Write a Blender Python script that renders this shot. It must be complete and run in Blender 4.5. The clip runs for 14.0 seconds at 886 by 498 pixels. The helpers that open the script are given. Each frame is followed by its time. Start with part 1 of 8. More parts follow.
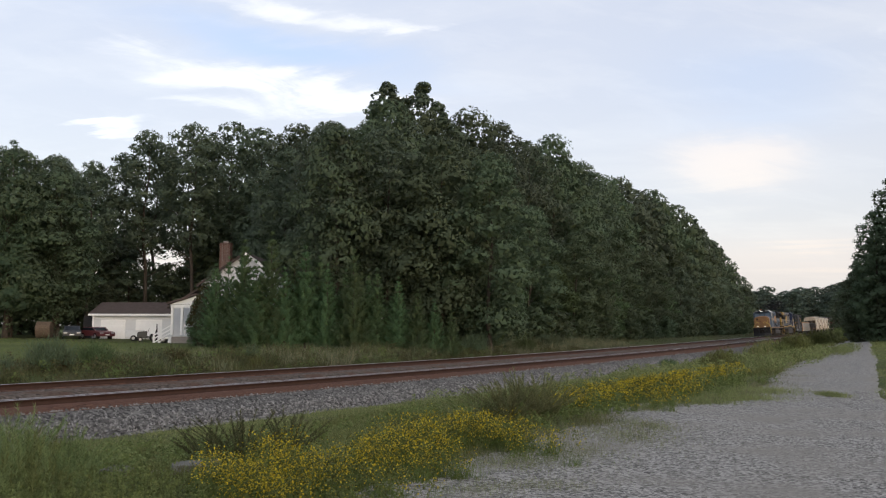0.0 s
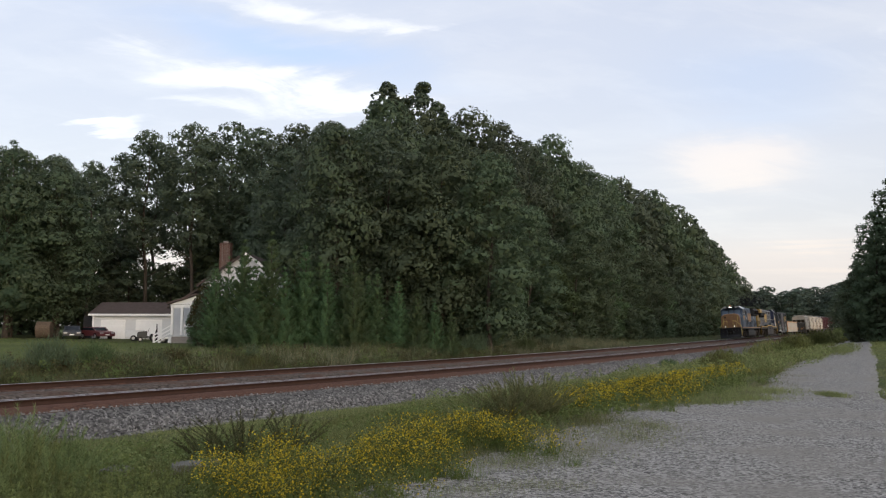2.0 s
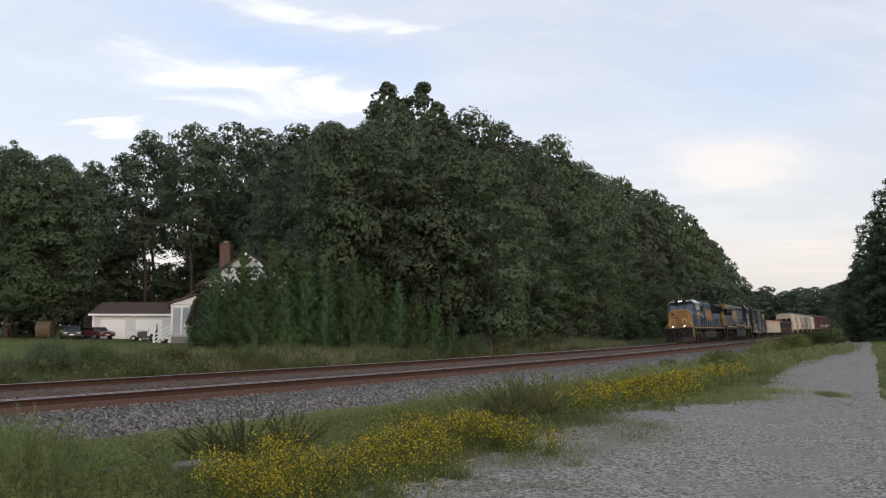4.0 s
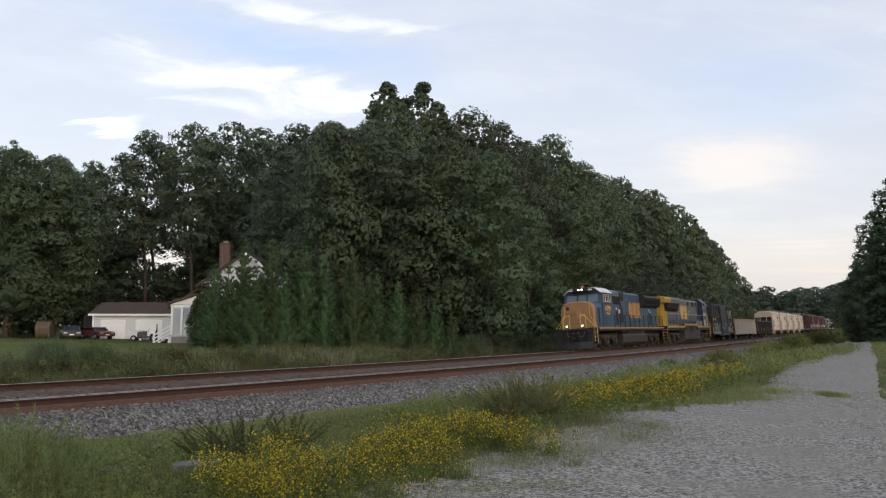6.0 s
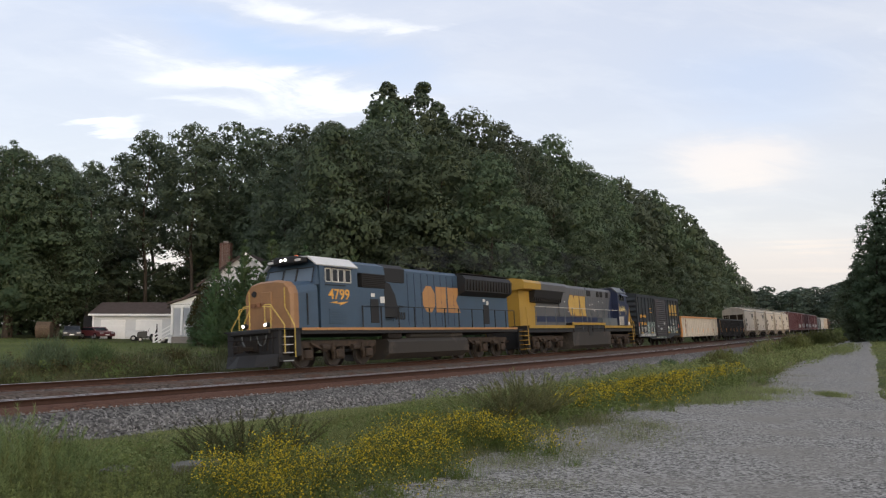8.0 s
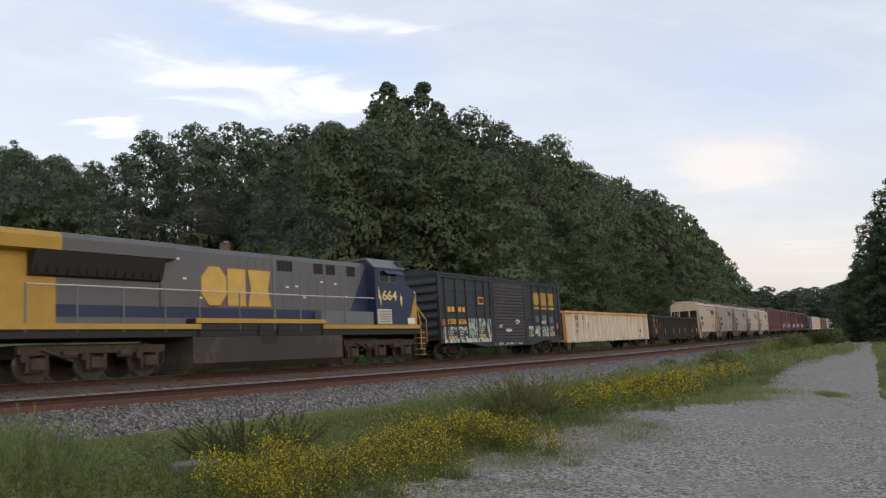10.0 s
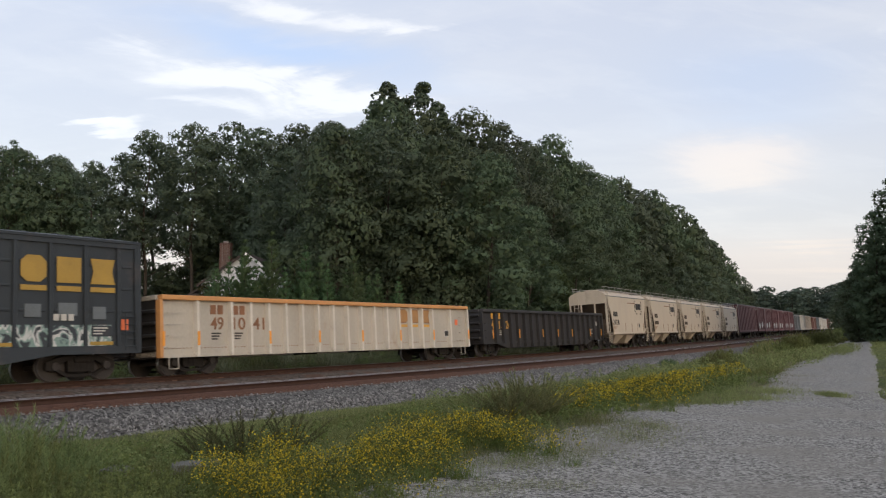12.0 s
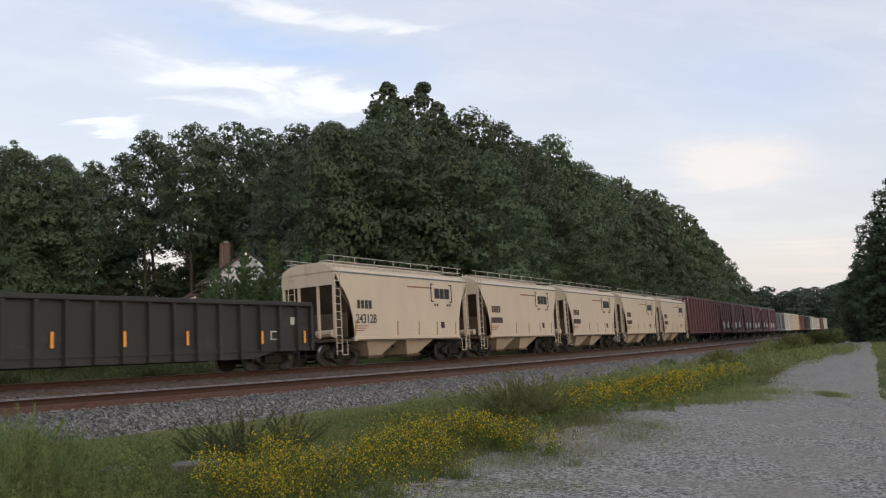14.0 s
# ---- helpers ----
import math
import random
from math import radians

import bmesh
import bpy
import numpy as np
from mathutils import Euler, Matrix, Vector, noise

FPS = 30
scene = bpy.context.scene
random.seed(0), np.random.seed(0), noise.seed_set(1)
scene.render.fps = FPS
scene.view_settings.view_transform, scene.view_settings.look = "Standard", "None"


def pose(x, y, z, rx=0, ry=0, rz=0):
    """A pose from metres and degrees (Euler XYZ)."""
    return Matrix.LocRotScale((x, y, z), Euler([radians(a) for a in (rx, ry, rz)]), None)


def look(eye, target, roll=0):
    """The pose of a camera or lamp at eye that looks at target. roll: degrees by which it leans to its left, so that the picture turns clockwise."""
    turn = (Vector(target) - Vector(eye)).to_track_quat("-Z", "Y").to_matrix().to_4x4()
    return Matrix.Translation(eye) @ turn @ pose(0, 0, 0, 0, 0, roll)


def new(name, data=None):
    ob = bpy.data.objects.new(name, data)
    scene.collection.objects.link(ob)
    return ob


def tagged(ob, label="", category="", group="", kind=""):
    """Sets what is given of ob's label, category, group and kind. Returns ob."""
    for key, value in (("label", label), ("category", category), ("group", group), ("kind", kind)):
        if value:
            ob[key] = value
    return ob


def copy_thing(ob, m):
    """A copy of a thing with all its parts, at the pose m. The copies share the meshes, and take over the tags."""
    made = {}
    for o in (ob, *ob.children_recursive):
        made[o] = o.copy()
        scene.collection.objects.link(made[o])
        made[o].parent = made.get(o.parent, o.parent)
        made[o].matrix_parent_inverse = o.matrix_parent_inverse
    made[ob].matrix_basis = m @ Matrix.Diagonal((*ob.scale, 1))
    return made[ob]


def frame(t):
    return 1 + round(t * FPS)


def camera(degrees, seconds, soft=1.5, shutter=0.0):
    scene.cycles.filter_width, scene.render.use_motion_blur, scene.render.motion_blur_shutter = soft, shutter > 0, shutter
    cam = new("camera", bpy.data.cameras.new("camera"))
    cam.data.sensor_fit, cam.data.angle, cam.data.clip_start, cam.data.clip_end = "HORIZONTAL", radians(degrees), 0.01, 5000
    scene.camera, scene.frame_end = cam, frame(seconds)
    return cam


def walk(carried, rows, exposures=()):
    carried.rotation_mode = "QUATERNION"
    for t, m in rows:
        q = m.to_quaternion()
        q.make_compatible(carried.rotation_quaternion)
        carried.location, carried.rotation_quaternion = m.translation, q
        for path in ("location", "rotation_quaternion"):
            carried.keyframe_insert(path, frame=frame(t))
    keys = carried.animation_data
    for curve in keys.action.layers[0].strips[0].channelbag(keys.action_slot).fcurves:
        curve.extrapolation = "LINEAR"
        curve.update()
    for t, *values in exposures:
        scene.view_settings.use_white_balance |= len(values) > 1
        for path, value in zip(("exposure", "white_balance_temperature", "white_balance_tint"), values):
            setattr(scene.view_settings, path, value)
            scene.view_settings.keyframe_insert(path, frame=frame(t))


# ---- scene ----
cam = camera(55.38, 14.0, soft=1.2, shutter=0.12)
EYE = (0.0, 0.0, 1.773)
VIEW = look(EYE, (0.0, 100.0, 1.773 + 9.068), roll=0.145)
walk(cam, [(0.0, VIEW), (14.0, VIEW)], exposures=[(0.0, 0.0), (8.0, 0.0), (10.5, -0.03), (12.5, -0.07), (14.0, -0.07)])

# ---- sky and light ----
world = bpy.data.worlds.new("evening_sky")
scene.world = world
world.use_nodes = True
wn = world.node_tree.nodes
wl = world.node_tree.links
wn.clear()


def wnode(kind, **vals):
    n = wn.new(kind)
    for k, v in vals.items():
        n.inputs[k].default_value = v
    return n


def wmath(op, a, b=None, c=None):
    n = wn.new("ShaderNodeMath")
    n.operation = op
    for i, v in enumerate((a, b, c)):
        if v is None:
            continue
        if isinstance(v, (int, float)):
            n.inputs[i].default_value = v
        else:
            wl.new(v, n.inputs[i])
    return n.outputs[0]


def wmix(fac, a, b):
    n = wn.new("ShaderNodeMix")
    n.data_type = "RGBA"
    for sock, v in ((n.inputs[0], fac), (n.inputs[6], a), (n.inputs[7], b)):
        if isinstance(v, (int, float)):
            sock.default_value = v
        elif isinstance(v, tuple):
            sock.default_value = (*v, 1.0)
        else:
            wl.new(v, sock)
    return n.outputs[2]


def build_sky():
    """A hazy evening sky: a clear sky seen through a thin veil, with streaks of cloud on it."""
    sky = wn.new("ShaderNodeTexSky")
    sky.sky_type = "NISHITA"
    sky.sun_disc = False
    sky.sun_elevation = radians(16)
    sky.sun_rotation = radians(150)
    sky.dust_density = 3.0
    coord = wn.new("ShaderNodeTexCoord")
    sep = wn.new("ShaderNodeSeparateXYZ")
    wl.new(coord.outputs["Generated"], sep.inputs[0])
    x, y, z = sep.outputs
    up = wmath("MAXIMUM", z, 0.03)
    # a flat cloud deck seen from below
    px = wmath("DIVIDE", x, wmath("ADD", up, 0.12))
    py = wmath("DIVIDE", y, wmath("ADD", up, 0.12))
    comb = wn.new("ShaderNodeCombineXYZ")
    wl.new(wmath("MULTIPLY", px, 0.8), comb.inputs[0])
    wl.new(wmath("ADD", wmath("MULTIPLY", py, 1.7), wmath("MULTIPLY", px, 0.5)), comb.inputs[1])
    noise_a = wnode("ShaderNodeTexNoise", Scale=1.15, Detail=7.0, Roughness=0.58, Distortion=0.25)
    wl.new(comb.outputs[0], noise_a.inputs["Vector"])
    noise_b = wnode("ShaderNodeTexNoise", Scale=0.45, Detail=3.0, Roughness=0.5)
    wl.new(comb.outputs[0], noise_b.inputs["Vector"])
    soft = wmath("SMOOTH_MIN", 1.0, wmath("MULTIPLY", wmath("MAXIMUM", wmath("SUBTRACT", noise_a.outputs[0], 0.47), 0.0), 4.0), 0.3)
    # the long bright streak high over the trees and the lit bank low over the line
    tx = wmath("DIVIDE", x, wmath("MAXIMUM", y, 0.2))
    tz = wmath("DIVIDE", z, wmath("MAXIMUM", y, 0.2))
    wob = wmath("MULTIPLY", wmath("SUBTRACT", noise_a.outputs[0], 0.5), 0.15)

    def bank(cx, cz, wx, wz, slope):
        dz = wmath("SUBTRACT", wmath("SUBTRACT", wmath("ADD", tz, wob), cz), wmath("MULTIPLY", wmath("SUBTRACT", tx, cx), slope))
        e = wmath("ADD", wmath("POWER", wmath("ABSOLUTE", wmath("DIVIDE", wmath("SUBTRACT", tx, cx), wx)), 2.0),
                  wmath("POWER", wmath("ABSOLUTE", wmath("DIVIDE", dz, wz)), 2.0))
        return wmath("POWER", 2.718, wmath("MULTIPLY", e, -1.0))

    front = wmath("GREATER_THAN", y, 0.2)
    flat = wn.new("ShaderNodeCombineXYZ")
    wl.new(wmath("MULTIPLY", tx, 5.0), flat.inputs[0])
    wl.new(wmath("MULTIPLY", wmath("ADD", tz, wmath("MULTIPLY", tx, 0.16)), 17.0), flat.inputs[1])
    noise_c = wnode("ShaderNodeTexNoise", Scale=1.6, Detail=8.0, Roughness=0.6, Distortion=0.4)
    wl.new(flat.outputs[0], noise_c.inputs["Vector"])
    tuft = wmath("MULTIPLY_ADD", noise_c.outputs[0], 2.4, -0.45)

    def edged(v, k=1.0):
        """Cloud with a torn edge: the bank's own fall-off broken by the fine noise."""
        w = wn.new("ShaderNodeMapRange")
        w.interpolation_type = "SMOOTHSTEP"
        w.inputs["From Min"].default_value, w.inputs["From Max"].default_value = 0.16, 0.62
        w.inputs["To Max"].default_value = k
        wl.new(wmath("MULTIPLY", v, tuft), w.inputs[0])
        return w.outputs[0]

    streak = bank(-0.225, 0.300, 0.185, 0.021, -0.16)
    for cx, cz, wx, wz, slope, k in ((-0.277, 0.258, 0.12, 0.013, -0.1, 0.45), (-0.41, 0.229, 0.06, 0.011, 0.0, 0.8), (-0.21, 0.388, 0.10, 0.014, -0.1, 0.65), (-0.05, 0.368, 0.08, 0.018, -0.05, 0.65), (0.55, 0.345, 0.05, 0.05, 0.2, 0.4), (-0.12, 0.262, 0.10, 0.022, -0.15, 0.7)):
        streak = wmath("ADD", streak, wmath("MULTIPLY", bank(cx, cz, wx, wz, slope), k))
    streak = wmath("MULTIPLY", front, edged(streak, 0.97))
    glow = wmath("ADD", bank(0.350, 0.195, 0.085, 0.042, -0.08), wmath("MULTIPLY", bank(0.44, 0.085, 0.09, 0.016, 0.05), 0.6))
    warm = wmath("MULTIPLY", front, wmath("ADD", wmath("MULTIPLY", glow, 0.55), edged(glow, 0.45)))
    veil = wmix(wmath("MINIMUM", wmath("MULTIPLY", up, 2.2), 1.0), (0.82, 0.78, 0.765), (0.61, 0.68, 0.85))
    veil = wmix(wmath("MULTIPLY", noise_b.outputs[0], 0.55), veil, (0.80, 0.765, 0.795))
    veil = wmix(wmath("MULTIPLY", soft, 0.5), veil, (0.92, 0.90, 0.905))
    veil = wmix(wmath("MULTIPLY", wmath("MAXIMUM", wmath("SUBTRACT", noise_c.outputs[0], 0.48), 0.0), 1.1), veil, (0.97, 0.95, 0.96))
    blue = wmath("MULTIPLY", front, wmath("ADD", bank(-0.19, 0.338, 0.16, 0.022, -0.2), wmath("MULTIPLY", bank(0.38, 0.29, 0.13, 0.06, 0.0), 0.45)))
    veil = wmix(wmath("MULTIPLY", blue, 0.85), veil, (0.54, 0.67, 0.95))
    veil = wmix(streak, veil, (1.06, 1.03, 1.02))
    veil = wmix(wmath("MULTIPLY", warm, 0.85), veil, (1.07, 0.93, 0.84))
    low = wmath("MULTIPLY", wmath("POWER", 2.718, wmath("MULTIPLY", wmath("POWER", wmath("DIVIDE", wmath("SUBTRACT", z, 0.07), 0.035), 2.0), -1.0)), 0.5)
    veil = wmix(low, veil, (0.95, 0.82, 0.79))
    bg_clear = wnode("ShaderNodeBackground", Strength=0.06)
    wl.new(sky.outputs[0], bg_clear.inputs["Color"])
    bg_veil = wnode("ShaderNodeBackground", Strength=0.845)
    wl.new(veil, bg_veil.inputs["Color"])
    add = wn.new("ShaderNodeAddShader")
    wl.new(bg_clear.outputs[0], add.inputs[0])
    wl.new(bg_veil.outputs[0], add.inputs[1])
    out = wn.new("ShaderNodeOutputWorld")
    wl.new(add.outputs[0], out.inputs["Surface"])


build_sky()
sun = new("sun", bpy.data.lights.new("sun", "SUN"))
sun.data.energy = 0.55
sun.data.angle = radians(18)
sun.data.color = (1.0, 0.86, 0.72)
# low in the sky behind the eye and to its side
sun.matrix_basis = look((50.0, -86.0, 30.0), (0.0, 0.0, 0.0))

# ---- the line: a gentle curve that runs out straight ----
BEND, EASE, LEAD = 0.00308, 77.7, 0.60559
TRACK_GAP = 4.245


def build_line():
    s = np.arange(-140.0, 620.0, 0.25)
    k = BEND * np.where(s > 0, np.clip(1 - s / EASE, 0, 1), np.where(s < -45, 0.0, 1.0))
    h = -np.cumsum(k) * 0.25
    i = int(np.searchsorted(s, 0.0))
    h += LEAD - h[i]
    x, y = np.cumsum(np.sin(h)) * 0.25, np.cumsum(np.cos(h)) * 0.25
    return s, x - x[i] - 10.643, y - y[i] + 30.0, h


LINE = build_line()


def along(s, u=0.0):
    """The place at s metres along the line, u metres to its side (towards the road), and the heading."""
    h = float(np.interp(s, LINE[0], LINE[3]))
    return float(np.interp(s, LINE[0], LINE[1])) + u * math.cos(h), float(np.interp(s, LINE[0], LINE[2])) - u * math.sin(h), h


def along_many(s, u):
    h = np.interp(s, LINE[0], LINE[3])
    return np.interp(s, LINE[0], LINE[1]) + u * np.cos(h), np.interp(s, LINE[0], LINE[2]) - u * np.sin(h)


def ground_height(u):
    """Height of the open ground u metres to the side of the far track."""
    return np.interp(u, [-400, -60, -20, -9.5, -6.0, -4.3, 7.8, 10.5, 15, 18.5, 20, 30, 400],
                     [1.0, 0.35, 0.05, -0.10, -0.62, -0.75, -0.87, -0.75, -0.25, 0.12, 0.17, 0.17, 0.3])



# ---- materials ----
def links(m):
    m.use_nodes = True
    return m.node_tree.nodes, m.node_tree.links, m.node_tree.nodes["Principled BSDF"]


def surface(name, base, rough=0.6, metal=0.0, scale=3.0, vary=0.25, bump=0.15, fine=40.0, stain=None, stain_at=0.62, each=0.0, islands=0.0, coat=0.0, stretch=(1, 1, 1)):
    """A worn surface: colour that varies at two scales, stains of their own colour, fine relief."""
    m = bpy.data.materials.new(name)
    n, l, p = links(m)
    co = n.new("ShaderNodeTexCoord")
    mp = n.new("ShaderNodeMapping")
    mp.inputs["Scale"].default_value = stretch
    l.new(co.outputs["Object"], mp.inputs[0])
    a = n.new("ShaderNodeTexNoise")
    a.inputs["Scale"].default_value, a.inputs["Detail"].default_value, a.inputs["Roughness"].default_value = scale, 6.0, 0.62
    b = n.new("ShaderNodeTexNoise")
    b.inputs["Scale"].default_value, b.inputs["Detail"].default_value = fine, 3.0
    for t in (a, b):
        l.new(mp.outputs[0], t.inputs["Vector"])
    ramp = n.new("ShaderNodeValToRGB")
    e = ramp.color_ramp.elements
    e[0].position, e[1].position = 0.3, 0.7
    e[0].color = (*[c * (1 - vary) for c in base], 1)
    e[1].color = (*[min(1, c * (1 + vary)) for c in base], 1)
    mixed = n.new("ShaderNodeMath")
    mixed.operation = "MULTIPLY_ADD"
    l.new(b.outputs[0], mixed.inputs[0])
    mixed.inputs[1].default_value = 0.35
    sub = n.new("ShaderNodeMath")
    sub.operation = "MULTIPLY_ADD"
    l.new(a.outputs[0], sub.inputs[0])
    sub.inputs[1].default_value, sub.inputs[2].default_value = 0.65, 0.0
    l.new(sub.outputs[0], mixed.inputs[2])
    l.new(mixed.outputs[0], ramp.inputs[0])
    col = ramp.outputs[0]
    if stain:
        c = n.new("ShaderNodeTexNoise")
        c.inputs["Scale"].default_value, c.inputs["Detail"].default_value, c.inputs["Roughness"].default_value = scale * 0.7, 8.0, 0.7
        off = n.new("ShaderNodeMapping")
        off.inputs["Location"].default_value = (7.3, 2.1, 5.5)
        l.new(mp.outputs[0], off.inputs[0])
        l.new(off.outputs[0], c.inputs["Vector"])
        rr = n.new("ShaderNodeValToRGB")
        rr.color_ramp.elements[0].position, rr.color_ramp.elements[1].position = stain_at - 0.06, stain_at + 0.10
        l.new(c.outputs[0], rr.inputs[0])
        mx = n.new("ShaderNodeMix")
        mx.data_type = "RGBA"
        l.new(rr.outputs[0], mx.inputs[0])
        l.new(col, mx.inputs[6])
        mx.inputs[7].default_value = (*stain, 1)
        col = mx.outputs[2]
    if each or islands:
        if each:
            src = n.new("ShaderNodeObjectInfo").outputs["Random"]
        else:
            src = n.new("ShaderNodeNewGeometry").outputs["Random Per Island"]
        k = n.new("ShaderNodeMapRange")
        k.inputs["To Min"].default_value, k.inputs["To Max"].default_value = 1 - (each or islands), 1 + (each or islands)
        l.new(src, k.inputs[0])
        hsv = n.new("ShaderNodeHueSaturation")
        l.new(k.outputs[0], hsv.inputs["Value"])
        l.new(col, hsv.inputs["Color"])
        col = hsv.outputs[0]
    l.new(col, p.inputs["Base Color"])
    p.inputs["Metallic"].default_value = metal
    rg = n.new("ShaderNodeMapRange")
    rg.inputs["To Min"].default_value, rg.inputs["To Max"].default_value = max(0.05, rough - 0.12), min(1, rough + 0.12)
    l.new(a.outputs[0], rg.inputs[0])
    l.new(rg.outputs[0], p.inputs["Roughness"])
    p.inputs["Coat Weight"].default_value = coat
    if rough >= 0.8:
        p.inputs["Specular IOR Level"].default_value = 0.15
    if bump:
        bp = n.new("ShaderNodeBump")
        bp.inputs["Strength"].default_value, bp.inputs["Distance"].default_value = bump, 0.02
        l.new(mixed.outputs[0], bp.inputs["Height"])
        l.new(bp.outputs[0], p.inputs["Normal"])
    return m


def foliage(name, base, vary=0.26, warm=(0.085, 0.105, 0.045), warm_share=0.2, rough=0.75, shine=0.12, glow=0.35, drift=0.05):
    """Leaves: every leaf its own shade, some of them warmer, light passing through a little."""
    m = bpy.data.materials.new(name)
    n, l, p = links(m)
    g = n.new("ShaderNodeNewGeometry")
    ob = n.new("ShaderNodeObjectInfo")
    co = n.new("ShaderNodeTexCoord")
    big = n.new("ShaderNodeTexNoise")
    big.inputs["Scale"].default_value, big.inputs["Detail"].default_value = 0.35, 3.0
    l.new(co.outputs["Object"], big.inputs["Vector"])
    r = n.new("ShaderNodeValToRGB")
    e = r.color_ramp.elements
    e[0].color, e[1].color = (*[c * (1 - vary) for c in base], 1), (*[c * (1 + vary) for c in base], 1)
    e[0].position, e[1].position = 0.0, 1.0 - warm_share
    w = e.new(1.0)
    w.color = (*warm, 1)
    l.new(g.outputs["Random Per Island"], r.inputs[0])
    val = n.new("ShaderNodeMath")
    val.operation = "MULTIPLY_ADD"
    l.new(ob.outputs["Random"], val.inputs[0])
    val.inputs[1].default_value, val.inputs[2].default_value = 0.4, 0.45
    val2 = n.new("ShaderNodeMath")
    val2.operation = "MULTIPLY_ADD"
    l.new(big.outputs[0], val2.inputs[0])
    val2.inputs[1].default_value = 0.7
    l.new(val.outputs[0], val2.inputs[2])
    hue = n.new("ShaderNodeMath")
    hue.operation = "MULTIPLY_ADD"
    l.new(ob.outputs["Random"], hue.inputs[0])
    hue.inputs[1].default_value, hue.inputs[2].default_value = drift, 0.5 - drift / 2
    hsv = n.new("ShaderNodeHueSaturation")
    l.new(hue.outputs[0], hsv.inputs["Hue"])
    l.new(val2.outputs[0], hsv.inputs["Value"])
    l.new(r.outputs[0], hsv.inputs["Color"])
    l.new(hsv.outputs[0], p.inputs["Base Color"])
    p.inputs["Roughness"].default_value = rough
    p.inputs["Specular IOR Level"].default_value = shine
    t = n.new("ShaderNodeBsdfTranslucent")
    l.new(hsv.outputs[0], t.inputs["Color"])
    mx = n.new("ShaderNodeMixShader")
    mx.inputs[0].default_value = glow
    l.new(p.outputs[0], mx.inputs[1])
    l.new(t.outputs[0], mx.inputs[2])
    l.new(mx.outputs[0], n["Material Output"].inputs["Surface"])
    return m


def glowing(name, color, strength):
    m = bpy.data.materials.new(name)
    n, l, p = links(m)
    p.inputs["Base Color"].default_value = (*color, 1)
    p.inputs["Emission Color"].default_value = (*color, 1)
    p.inputs["Emission Strength"].default_value = strength
    return m


def pebbles(name, base, size=18.0, vary=0.5, patch=None, patch_scale=0.5, patch_at=0.55, bump=0.6):
    """Loose stone: a shade for each stone, dark gaps between them, patches of another colour."""
    m = bpy.data.materials.new(name)
    n, l, p = links(m)
    co = n.new("ShaderNodeTexCoord")
    v = n.new("ShaderNodeTexVoronoi")
    v.inputs["Scale"].default_value = size
    l.new(co.outputs["Object"], v.inputs["Vector"])
    sh = n.new("ShaderNodeSeparateColor")
    l.new(v.outputs["Color"], sh.inputs[0])
    r = n.new("ShaderNodeValToRGB")
    e = r.color_ramp.elements
    e[0].color, e[1].color = (*[c * (1 - vary) for c in base], 1), (*[c * (1 + vary) for c in base], 1)
    l.new(sh.outputs[0], r.inputs[0])
    big = n.new("ShaderNodeTexNoise")
    big.inputs["Scale"].default_value, big.inputs["Detail"].default_value = patch_scale, 8.0
    l.new(co.outputs["Object"], big.inputs["Vector"])
    col = r.outputs[0]
    if patch:
        rr = n.new("ShaderNodeValToRGB")
        rr.color_ramp.elements[0].position, rr.color_ramp.elements[1].position = patch_at - 0.1, patch_at + 0.1
        l.new(big.outputs[0], rr.inputs[0])
        mx = n.new("ShaderNodeMix")
        mx.data_type = "RGBA"
        l.new(rr.outputs[0], mx.inputs[0])
        l.new(col, mx.inputs[6])
        mx.inputs[7].default_value = (*patch, 1)
        col = mx.outputs[2]
    hsv = n.new("ShaderNodeHueSaturation")
    k = n.new("ShaderNodeMapRange")
    k.inputs["To Min"].default_value, k.inputs["To Max"].default_value = 0.7, 1.3
    l.new(big.outputs[0], k.inputs[0])
    l.new(k.outputs[0], hsv.inputs["Value"])
    l.new(col, hsv.inputs["Color"])
    l.new(hsv.outputs[0], p.inputs["Base Color"])
    p.inputs["Roughness"].default_value = 0.95
    p.inputs["Specular IOR Level"].default_value = 0.08
    bp = n.new("ShaderNodeBump")
    bp.inputs["Strength"].default_value, bp.inputs["Distance"].default_value = bump, 0.03
    l.new(v.outputs["Distance"], bp.inputs["Height"])
    bp.invert = True
    l.new(bp.outputs[0], p.inputs["Normal"])
    return m


def glass(name, tint=(0.02, 0.025, 0.03)):
    m = bpy.data.materials.new(name)
    n, l, p = links(m)
    p.inputs["Base Color"].default_value = (*tint, 1)
    p.inputs["Roughness"].default_value = 0.12
    p.inputs["Specular IOR Level"].default_value = 0.2
    return m


